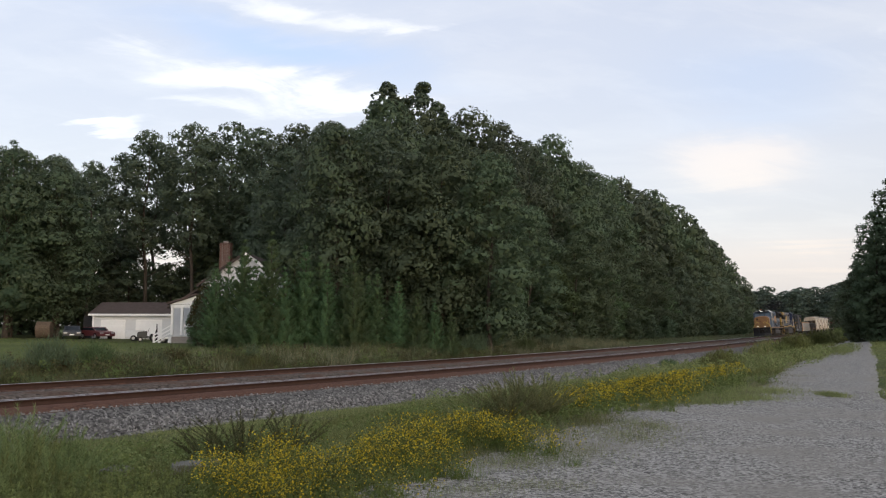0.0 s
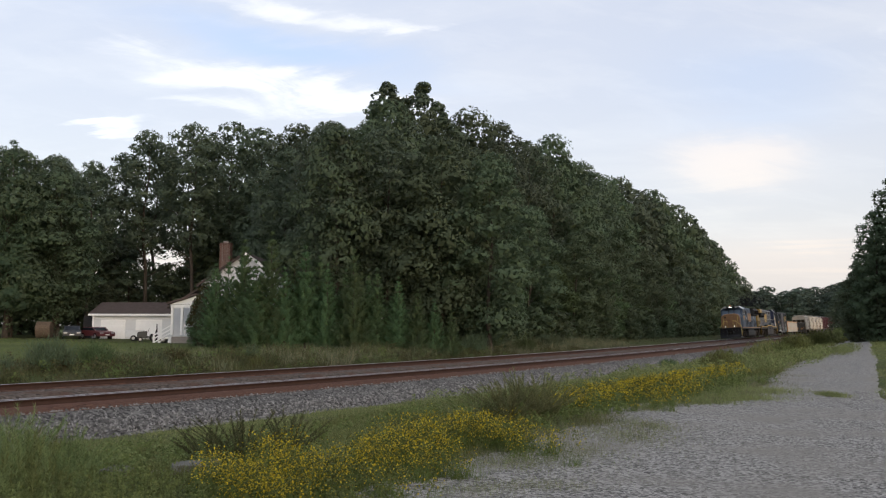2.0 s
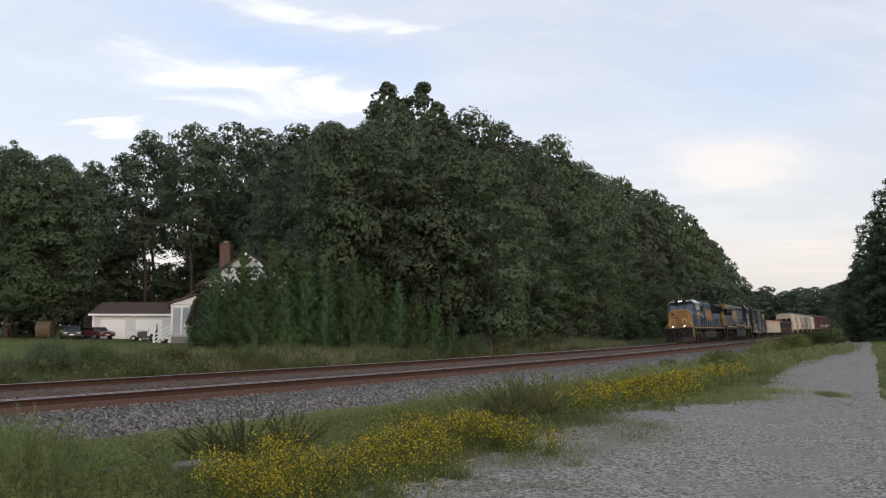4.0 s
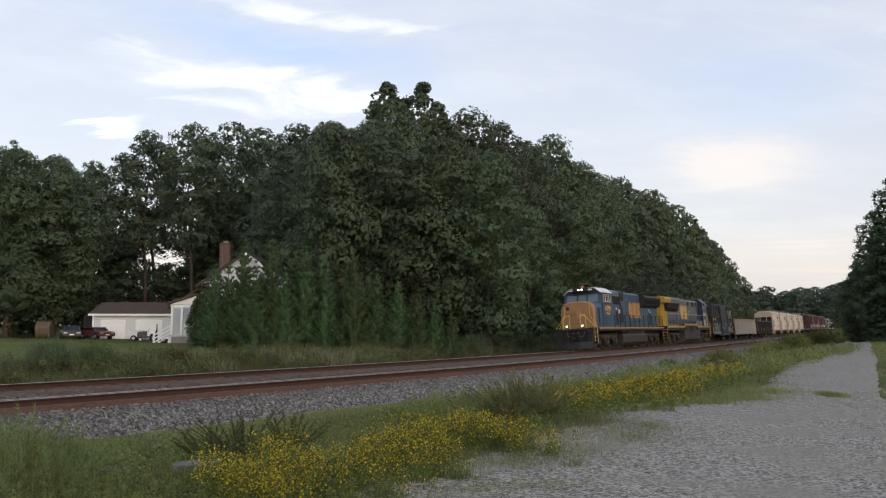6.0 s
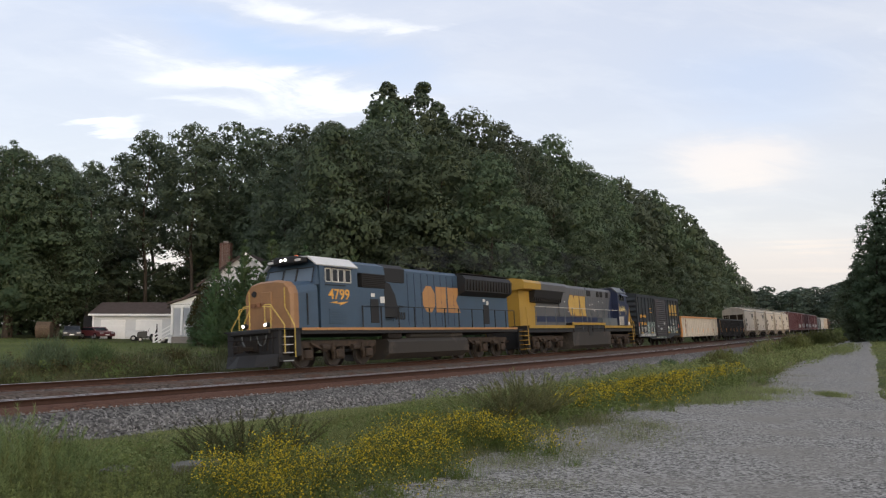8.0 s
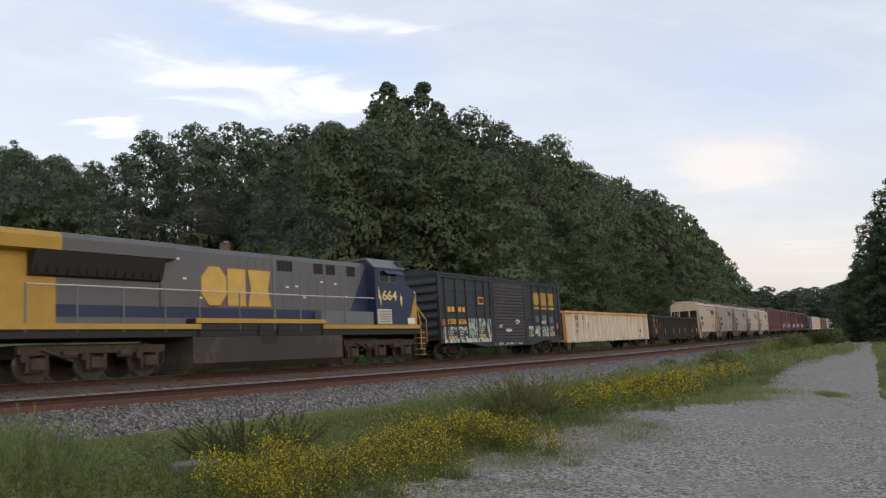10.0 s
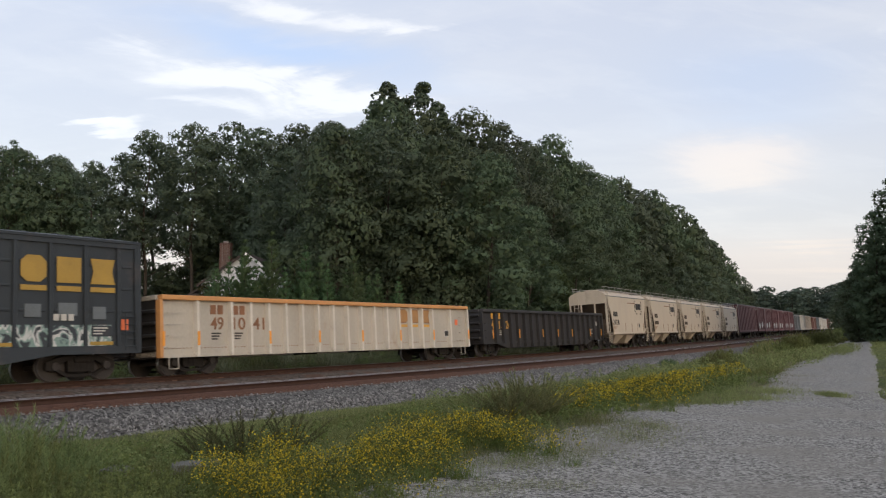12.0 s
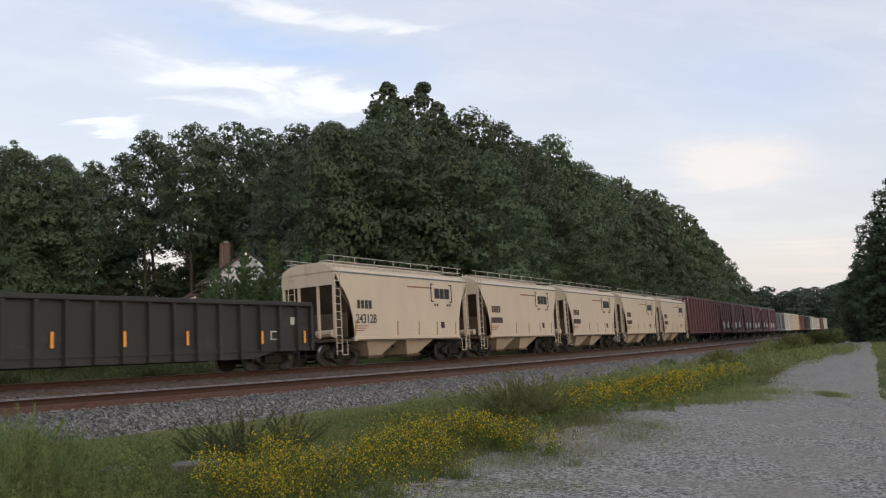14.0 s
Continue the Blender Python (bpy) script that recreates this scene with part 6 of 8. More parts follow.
def cone_crown(rng, height, base, radius, leaves, size, tiers=26, power=0.8, droop=0.25, rise=0.5):
    """An evergreen's crown: ragged tiers of boughs, each a spray of its own that sweeps up to its tip."""
    C, N, G = [], [], []
    for i in range(tiers):
        f = (i + rng.uniform(0.1, 0.9)) / tiers
        z = base + (height - base) * f
        r = radius * (1 - f) ** power + 0.05 * radius
        boughs = max(3, int(10 * (1 - f) + 3))
        turn = rng.uniform(0, 6.283)
        for j in range(boughs):
            t = turn + 6.283 * j / boughs + rng.normal(0, 0.2)
            reach = r * rng.uniform(0.72, 1.22)
            n = max(4, int(leaves / tiers / 8 * (0.3 + 1.4 * (1 - f))))
            k = rng.uniform(0.12, 1.0, n) ** 0.65
            wide = (0.04 * radius + 0.13 * reach) * (1.15 - 0.8 * k)
            up = rise * reach * k ** 1.5 - droop * reach * k + rng.normal(0, 0.6, n) * wide
            side, fore = rng.normal(0, 0.8, n) * wide, reach * k
            C.append(np.stack([np.cos(t) * fore - np.sin(t) * side, np.sin(t) * fore + np.cos(t) * side, z + up], -1))
            M_ = np.stack([np.cos(t) * 0.8 - np.sin(t) * side / (wide + 1e-6) * 0.5, np.sin(t) * 0.8 + np.cos(t) * side / (wide + 1e-6) * 0.5, 0.55 + 0.4 * (up - up.mean()) / (wide + 1e-6)], -1)
            N.append(M_ / np.linalg.norm(M_, axis=1)[:, None])
            G.append(np.tile([math.cos(t) * 0.7, math.sin(t) * 0.7, 0.3 + rise * 0.6], (n, 1)) + np.stack([-np.sin(t) * side, np.cos(t) * side, 0 * side], -1) / (wide[:, None] + 1e-6) * 0.35)
    C, N = np.concatenate(C), np.concatenate(N)
    V, Q = leaf_cards(rng, C, N, size, 0.4, 0.0, np.concatenate(G))
    return V, Q, N


KINDS = {}


def tree_kind(key, label, seed, height, maker, leaf, girth=0.25, limbs=9, limb_from=0.35, reach=2.5, name="tree"):
    rng = np.random.default_rng(seed)
    t = thing(name, label, "tree")
    part("trunk", trunk_mesh(rng, height * 0.93, girth, limbs, limb_from, reach), M["bark"], t)
    V, Q, N = maker(rng)
    put("crown", leaf_mesh("crown", V, Q, N), leaf, t)
    t.location = (0, -300 - 20 * len(KINDS), 0)
    KINDS[key] = [t, height, 0]


def plant(key, x, y, height, turn=None, wide=1.0, z=None, group="", label=""):
    """A tree of that kind at (x, y), as high as told; the first one planted is the one that was built."""
    t, h, used = KINDS[key]
    k = height / h
    turn = (x * 37.7 + y * 91.3) % 360 if turn is None else turn
    if z is None:
        z = ground_at(x, y) - 0.05
    m = pose(x, y, z, 0, 0, turn)
    if used:
        t = copy_thing(t, m)
    else:
        t.matrix_basis = m
    KINDS[key][2] += 1
    t.scale = (k * wide, k * wide, k)
    if group:
        t["group"] = group
    if label:
        t["label"] = label
    return t


tree_kind("oak_a", "tall broad-leaved tree with a dark green open crown", 11, 24, lambda r: broad_crown(r, 24, 8.5, 5.2, 9000, 0.175, 0.5, 60, 0.5, 0.33), M["oak"], 0.30, 22, 0.3, 4.0, "oak_tree")
tree_kind("oak_b", "tall broad-leaved tree with a dark green open crown", 12, 24, lambda r: broad_crown(r, 24, 11, 4.6, 8000, 0.175, 0.52, 52, 0.5, 0.33), M["oak"], 0.27, 22, 0.3, 3.6, "oak_tree")
tree_kind("oak_c", "tall broad-leaved tree with a dense dark green crown", 13, 24, lambda r: broad_crown(r, 24, 5, 6.0, 13000, 0.175, 0.1, 75, 0.4, 0.34), M["oak"], 0.33, 16, 0.3, 4.0, "oak_tree")
tree_kind("oak_d", "tall tree whose narrow top stands over the wood", 14, 24, lambda r: broad_crown(r, 24, 9, 2.6, 6500, 0.17, 0.62, 62, 0.5, 0.30), M["oak"], 0.27, 18, 0.4, 2.2, "oak_tree")
tree_kind("lane", "dense dark tree beside the lane", 29, 17, lambda r: broad_crown(r, 17, 0.2, 3.7, 9500, 0.17, 0.15, 75, 0.35, 0.36), M["hedge"], 0.22, 10, 0.2, 2.4, "broadleaf_tree")
tree_kind("edge_a", "dense dark green tree with low spreading boughs", 21, 17, lambda r: broad_crown(r, 17, 2.6, 5.6, 11500, 0.16, 0.05, 60, 0.3, 0.36), M["hedge"], 0.22, 10, 0.2, 3.0, "broadleaf_tree")
tree_kind("edge_b", "dense dark green tree with low spreading boughs", 22, 17, lambda r: broad_crown(r, 17, 2.0, 4.8, 10500, 0.16, 0.05, 56, 0.32, 0.37), M["hedge"], 0.22, 10, 0.2, 3.0, "broadleaf_tree")
tree_kind("edge_c", "lighter green tree leafy down to the ground", 23, 12, lambda r: broad_crown(r, 12, 0.8, 3.6, 9500, 0.14, 0.05, 50, 0.32, 0.37), M["bright"], 0.16, 8, 0.2, 2.2, "broadleaf_tree")
tree_kind("russet", "tree with browning leaves at the edge of the wood", 24, 12, lambda r: broad_crown(r, 12, 1.0, 3.2, 8000, 0.14, 0.15, 46, 0.35, 0.37), M["russet"], 0.16, 8, 0.2, 2.2, "broadleaf_tree")
tree_kind("shrub", "low dark shrub at the foot of the wood", 25, 4, lambda r: broad_crown(r, 4, 0.0, 2.2, 1600, 0.18, 0.05, 34, 0.3, 0.42), M["hedge"], 0.05, 6, 0.1, 1.2, "shrub")
tree_kind("far_a", "broad green tree in the distance", 26, 17, lambda r: broad_crown(r, 17, 1.5, 5.4, 4800, 0.26, 0.0, 50, 0.35, 0.37), M["hedge"], 0.22, 10, 0.2, 3.0, "broadleaf_tree")
tree_kind("far_b", "broad green tree in the distance", 27, 17, lambda r: broad_crown(r, 17, 1.5, 4.7, 4800, 0.26, 0.08, 50, 0.4, 0.37), M["oak"], 0.22, 10, 0.2, 3.0, "broadleaf_tree")
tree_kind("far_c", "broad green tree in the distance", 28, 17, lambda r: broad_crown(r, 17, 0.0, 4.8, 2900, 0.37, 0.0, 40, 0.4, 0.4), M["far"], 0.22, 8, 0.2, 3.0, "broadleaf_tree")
tree_kind("cedar_a", "dark green conical cedar leafy to the ground", 31, 7, lambda r: cone_crown(r, 7, 0.05, 1.85, 11000, 0.085, 17, 1.05, 0.2, 0.75), M["cedar"], 0.10, 4, 0.2, 0.8, "cedar_tree")
tree_kind("cedar_b", "dark green conical cedar leafy to the ground", 32, 7, lambda r: cone_crown(r, 7, 0.05, 1.7, 11000, 0.085, 19, 1.0, 0.15, 0.8), M["cedar"], 0.10, 4, 0.2, 0.8, "cedar_tree")
tree_kind("pine", "tall pine with drooping dark green boughs", 33, 22, lambda r: cone_crown(r, 22, 3.5, 4.2, 12500, 0.19, 30, 0.5, 0.35, 0.35), M["pine"], 0.28, 16, 0.2, 3.5, "pine_tree")


def ground_at(x, y):
    d = (LINE[1] - x) ** 2 + (LINE[2] - y) ** 2
    i = int(np.argmin(d))
    h = LINE[3][i]
    return float(ground_height((x - LINE[1][i]) * math.cos(h) - (y - LINE[2][i]) * math.sin(h)))


def plant_wood():
    rng = random.Random(7)
    g = "trees of the wood along the line"
    # the leafy edge of the wood beside the line
    s = 40.0
    while s < 235:
        x, y, _ = along(s, -13.5 - rng.uniform(0, 1.8))
        key = rng.choice(["edge_a", "edge_b", "edge_a", "edge_b", "edge_c", "russet"] if s > 48 else ["edge_a", "edge_b"])
        if s > 120:
            key = rng.choice(["far_a", "far_b", "edge_c"])
        plant(key, x, y, (rng.uniform(8, 11) if key in ("edge_c", "russet") else rng.uniform(12, 16)) * (1 - max(0, s - 190) / 150), group=g)
        s += rng.uniform(4.0, 5.6) * (1 + s / 180)
    s = 36.0
    while s < 255:
        x, y, _ = along(s, -19.5 - rng.uniform(0, 2.5))
        h = float(np.interp(s, [35, 45, 55, 65, 90, 105, 140, 160, 180, 200, 220, 255], [19.0, 22.5, 24.2, 26.0, 26.8, 26.2, 28.2, 28.0, 26.2, 24.5, 22.0, 17.0])) + rng.uniform(-1.3, 0.8)
        plant(rng.choice(["edge_a", "edge_b", "oak_c"] if s < 120 else ["far_a", "far_b"]), x, y, h, wide=0.85, group=g)
        s += rng.uniform(4.6, 6.4) * (1 + s / 200)
    s = 50.0
    while s < 245:
        x, y, _ = along(s, -28 - rng.uniform(0, 4))
        plant(rng.choice(["oak_a", "oak_c"] if s < 70 else ["far_a", "far_b"]), x, y, float(np.interp(s, [50, 65, 75, 90, 120, 140, 180, 200, 245], [22.0, 26.5, 28.0, 29.3, 30.8, 30.0, 32.0, 31.0, 27.0])) + rng.uniform(-1, 0.6), group=g)
        s += rng.uniform(7, 9) * (1 + s / 250)
    s = 33.0
    while s < 215:
        x, y, _ = along(s, -11.2 - rng.uniform(0, 1.6))
        plant("shrub", x, y, rng.uniform(1.8, 4.2), wide=rng.uniform(0.9, 1.3), group="shrubs along the wood")
        s += rng.uniform(2.6, 4.4) * (1 + s / 120)
    # the tall tops behind the house
    g = "trees behind the house"
    for px, y, h, key in ((-57, 106, 24, "oak_c"), (-51, 110, 23.5, "oak_c"), (-47.5, 93, 20.8, "edge_a"), (-43.6, 94.5, 18.6, "edge_b"), (-52, 92, 20.6, "edge_b"), (-65, 128, 28, "oak_b"), (-60, 130, 27.5, "oak_b"), (-54, 129, 25.0, "oak_b"), (-48.5, 128, 27, "oak_b"), (-43.5, 127, 28.8, "oak_b"), (-38.5, 126, 29.2, "oak_b"), (-27.5, 126, 29.4, "oak_b"), (-22, 124, 29.8, "oak_b"), (-17, 120, 29.8, "oak_b"), (-44.5, 106, 22, "oak_b"), (-39, 110, 26.8, "oak_b"), (-31.5, 106, 26.8, "oak_b"), (-28, 110, 28.0, "oak_b"),
                          (-23, 106, 26.5, "oak_a"), (-18, 102, 26, "oak_b"), (-13, 98, 25.5, "oak_a"), (-33, 124, 28, "oak_a")):
        plant(key, px, y, h, group=g)
    for px, y, h, key in ((-17, 92, 21, "oak_c"), (-11.5, 86, 22.5, "oak_c"), (-7.5, 80, 21, "oak_c"), (-5.5, 82, 25.8, "oak_d"), (-2.0, 83, 26.2, "oak_d"), (-3.9, 84, 24.8, "oak_d"), (-6.8, 83, 24.2, "oak_d"), (-0.6, 84, 24.4, "oak_d"), (-3.5, 78, 21, "oak_c"), (-9.0, 71, 18.0, "oak_a"), (-4.6, 70.5, 18.5, "oak_a"), (-0.2, 70.5, 17.5, "edge_a"), (3.9, 69.0, 16.0, "edge_b")):
        plant(key, px, y, h, group=g)
    for px, y, h, key in ((-50, 116, 16, "far_a"), (-46, 120, 14, "far_b"), (-40.5, 118, 10.0, "far_a"), (-43.2, 116, 10.4, "far_b"), (-37.6, 115, 9.8, "far_b"), (-36.0, 112, 9.5, "far_a"), (-33, 114, 11.0, "far_b"), (-30, 113, 15.5, "far_a"), (-24, 110, 16, "far_b"), (-56, 112, 17, "far_a"), (-62, 110, 18, "far_b"), (-18, 106, 17, "far_a"), (-53, 126, 20, "far_a"), (-47, 130, 5, "far_b"), (-33, 130, 20, "far_a"), (-26, 124, 21, "far_b"), (-62, 128, 20, "far_a"), (-44, 126, 5, "far_a"), (-38.5, 124, 8, "far_b"), (-29, 118, 19, "far_a"), (-21, 116, 20, "far_b"), (-36, 116, 6, "far_a"), (-44.5, 112, 7, "far_b")):
        plant(key, px, y, h, wide=1.2, group=g)
    for px, y, h in ((-47.0, 91, 21.5), (-43.2, 95, 19.5), (-53, 96, 22.5), (-50.5, 88, 18)):
        plant("pine", px, y, h, group=g)
    # cedars in front of the house
    for px, y, h, key in ((-14.6, 62, 8.1, "cedar_b"), (-12.4, 61, 8.6, "cedar_b"), (-10.1, 62, 7.7, "cedar_b"), (-8.4, 61.5, 6.3, "cedar_a"), (-6.4, 61, 7.4, "cedar_b"), (-4.8, 61.5, 6.0, "cedar_a"),
                          (-3.2, 61, 5.4, "cedar_a"), (-1.8, 60.5, 4.6, "cedar_b"), (-0.6, 61, 4.0, "cedar_a"), (-16.9, 62.8, 6.3, "cedar_a"), (-16.0, 62.4, 4.6, "cedar_a"), (0.6, 60.5, 3.4, "cedar_a"), (-13.45, 60.6, 6.4, "cedar_a"), (-11.3, 60.3, 6.0, "cedar_b"), (-13.4, 63.5, 6.6, "cedar_b"), (-11.2, 63.5, 7.2, "cedar_a"), (-9.2, 63.2, 7.0, "cedar_b"), (-7.3, 63.5, 6.0, "cedar_a"), (-5.6, 63.5, 5.6, "cedar_b")):
        plant(key, px, y, h, wide=1.0, group="row of cedars")
    for px, y, h, key in ((-18.4, 65, 4.8, "russet"), (-17.7, 65.5, 6.0, "edge_b"), (-19.2, 66, 3.6, "edge_c"), (-16.5, 65.0, 7.0, "cedar_a"), (-15.5, 65.5, 7.6, "cedar_b"), (-18.0, 63.5, 3.4, "edge_a")):
        plant(key, px, y, h, wide=0.8, group="shrubs before the house")
    # beside the lane
    for px, y, h, key in ((50.6, 93, 18.6, "lane"), (50.8, 84, 20, "lane"), (60, 96, 22, "far_b"), (60.5, 124, 10, "far_b"), (57, 116, 9.5, "far_a"), (66, 128, 13, "far_a"), (60, 74, 20, "far_a"), (53.5, 99, 12, "far_a"), (48.4, 94, 14.5, "lane"), (48.6, 99, 9.5, "lane"), (51.6, 88, 18, "lane"), (53, 92, 8, "far_b"), (55, 104, 13, "far_a"), (58, 110, 12, "far_b"), (47.5, 79, 5.5, "far_a"), (95.0, 203, 10.5, "far_b"), (99.0, 206, 13.0, "far_a"), (103.5, 211, 14.5, "far_b")):
        plant(key, px, y, h, group="trees beside the lane")
    # the far end of the line, its haze put into the leaf colour
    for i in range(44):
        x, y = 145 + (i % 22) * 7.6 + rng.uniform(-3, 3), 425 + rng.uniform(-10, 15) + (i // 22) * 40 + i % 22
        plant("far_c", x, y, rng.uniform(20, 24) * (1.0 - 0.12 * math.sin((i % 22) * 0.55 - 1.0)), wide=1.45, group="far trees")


plant_wood()


# ---- the house and its yard ----
M.update(
    siding=surface("white_siding", (0.62, 0.63, 0.64), 0.6, 0, 1.5, 0.08, 0.05, 20),
    trim=surface("white_trim_paint", (0.84, 0.84, 0.83), 0.5, 0, 2, 0.06, 0.03),
    grey_siding=surface("pale_grey_siding", (0.62, 0.63, 0.635), 0.6, 0, 1.5, 0.10, 0.05, 20),
    shingle=surface("weathered_roof_shingles", (0.075, 0.058, 0.052), 0.9, 0, 2, 0.3, 0.4, 12, each=0.12),
    brick=surface("red_chimney_brick", (0.125, 0.074, 0.062), 0.9, 0, 4, 0.2, 0.2, 30, each=0.25),
    mortar=surface("mortar", (0.30, 0.27, 0.25), 0.95, 0, 6, 0.15, 0.2),
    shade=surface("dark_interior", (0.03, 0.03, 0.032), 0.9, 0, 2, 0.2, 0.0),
    car_black=surface("dark_car_paint", (0.03, 0.032, 0.036), 0.45, 0, 3, 0.1, 0.0, coat=0.1),
    car_red=surface("red_car_paint", (0.10, 0.022, 0.025), 0.45, 0, 3, 0.1, 0.0, coat=0.1),
    car_white=surface("white_truck_paint", (0.62, 0.64, 0.66), 0.35, 0, 3, 0.06, 0.0, coat=0.4),
    rubber=surface("tyre_rubber", (0.02, 0.02, 0.02), 0.9, 0, 6, 0.2, 0.1),
    chrome=surface("dull_wheel_metal", (0.4, 0.4, 0.41), 0.4, 0.8, 6, 0.1, 0.0),
    hay=surface("weathered_hay", (0.125, 0.092, 0.066), 0.95, 0, 5, 0.35, 0.6, 40),
    concrete=surface("weathered_concrete", (0.15, 0.145, 0.132), 0.9, 0, 3, 0.25, 0.3, 30, stain=(0.11, 0.105, 0.09)),
    tail=surface("tail_lamp_red", (0.30, 0.02, 0.02), 0.3, 0, 3, 0.1, 0.0),
)


def gable_roof(t, x0, x1, y0, y1, eave, ridge, along_x, over=0.35, thick=0.12, name="roof", material=None):
    """Two roof slopes with thickness."""
    material = material or M["shingle"]
    if along_x:
        m = (y0 + y1) / 2
        k = (ridge - eave) / (m - y0)
        part(name, prism(B(), [(y0 - over, eave - over * k), (m, ridge), (y1 + over, eave - over * k), (y1 + over, eave - over * k + thick), (m, ridge + thick * 1.2), (y0 - over, eave - over * k + thick)], "x", x0 - over, x1 + over), material, t)
    else:
        m = (x0 + x1) / 2
        k = (ridge - eave) / (m - x0)
        part(name, prism(B(), [(x0 - over, eave - over * k), (m, ridge), (x1 + over, eave - over * k), (x1 + over, eave - over * k + thick), (m, ridge + thick * 1.2), (x0 - over, eave - over * k + thick)], "y", y0 - over, y1 + over), material, t)


def garage():
    t = thing("garage", "long low garage with pale walls, white doors and a brown roof", "garage")
    x0, x1, y0, y1, z0, eave, ridge = -37.2, -24.8, 90.0, 96.5, 0.15, 2.95, 4.1
    part("wall", box(B(), x0, x1, y0, y0 + 0.18, z0, eave), M["grey_siding"], t)
    part("wall", box(B(), x0, x1, y1 - 0.18, y1, z0, eave), M["grey_siding"], t)
    for x in (x0, x1 - 0.18):
        part("gable_wall", prism(B(), [(y0 + 0.18, z0), (y1 - 0.18, z0), (y1 - 0.18, eave), ((y0 + y1) / 2, ridge - 0.1), (y0 + 0.18, eave)], "x", x, x + 0.18), M["grey_siding"], t)
    gable_roof(t, x0, x1, y0, y1, eave, ridge, True)
    part("fascia", box(B(), x0 - 0.35, x1 + 0.35, y0 - 0.42, y0 - 0.37, eave - 0.22, eave - 0.02), M["trim"], t)
    for a, b in ((-36.3, -33.7), (-32.6, -29.8), (-28.9, -25.9)):
        d = part("garage_door", box(B(), a, b, y0 - 0.05, y0, z0, 2.32), M["trim"], t, "white garage door")
        for i in range(4):
            part("door_panel", box(B(), a + 0.08, b - 0.08, y0 - 0.08, y0 - 0.05, z0 + 0.08 + i * 0.53, z0 + 0.52 + i * 0.53, 0.01), M["trim"], d)
    part("corner_board", box(B(), x0 - 0.03, x0 + 0.14, y0 - 0.03, y0, z0, eave), M["trim"], t)
    # plain dark box: the lean-to's shade is put into its colour
    part("lean_to", box(B(), x0 - 1.6, x0 - 0.05, y0 + 1.5, y1, z0, 2.7), M["shade"], t)
    return t


def chimney(t, x, y, z0, z1, w=1.0, d=0.9):
    """A brick stack: courses of bricks proud of the mortar, with a corbelled cap."""
    c = part("chimney", box(B(), x - w / 2 + 0.012, x + w / 2 - 0.012, y - d / 2 + 0.012, y + d / 2 - 0.012, z0, z1), M["mortar"], t, "red brick chimney")
    bm = box(B(), -0.11, 0.11, -0.05, 0.05, -0.033, 0.033)
    me = bpy.data.meshes.new("brick")
    bm.to_mesh(me)
    bm.free()
    me.materials.append(M["brick"])
    n = int((z1 - z0) / 0.08)
    for i in range(n):
        z = z1 - 0.04 - i * 0.08
        k = 0.05 if i < 3 else 0.0
        for j in range(4):
            px = x - w / 2 + 0.125 + j * 0.25 + (0.05 if i % 2 else -0.05) * (1 if j in (1, 2) else 0)
            b = new("brick", me)
            b.parent = c
            b.location = (px, y - d / 2 + 0.045 - k, z)
            if i < 40:
                b = new("brick", me)
                b.parent = c
                b.location = (x + w / 2 - 0.045 + k, y - d / 2 + 0.16 + j * 0.2, z)
                b.rotation_euler = (0, 0, math.pi / 2)
    part("flue", box(B(), x - 0.2, x + 0.2, y - 0.2, y + 0.2, z1, z1 + 0.18), M["mortar"], c)


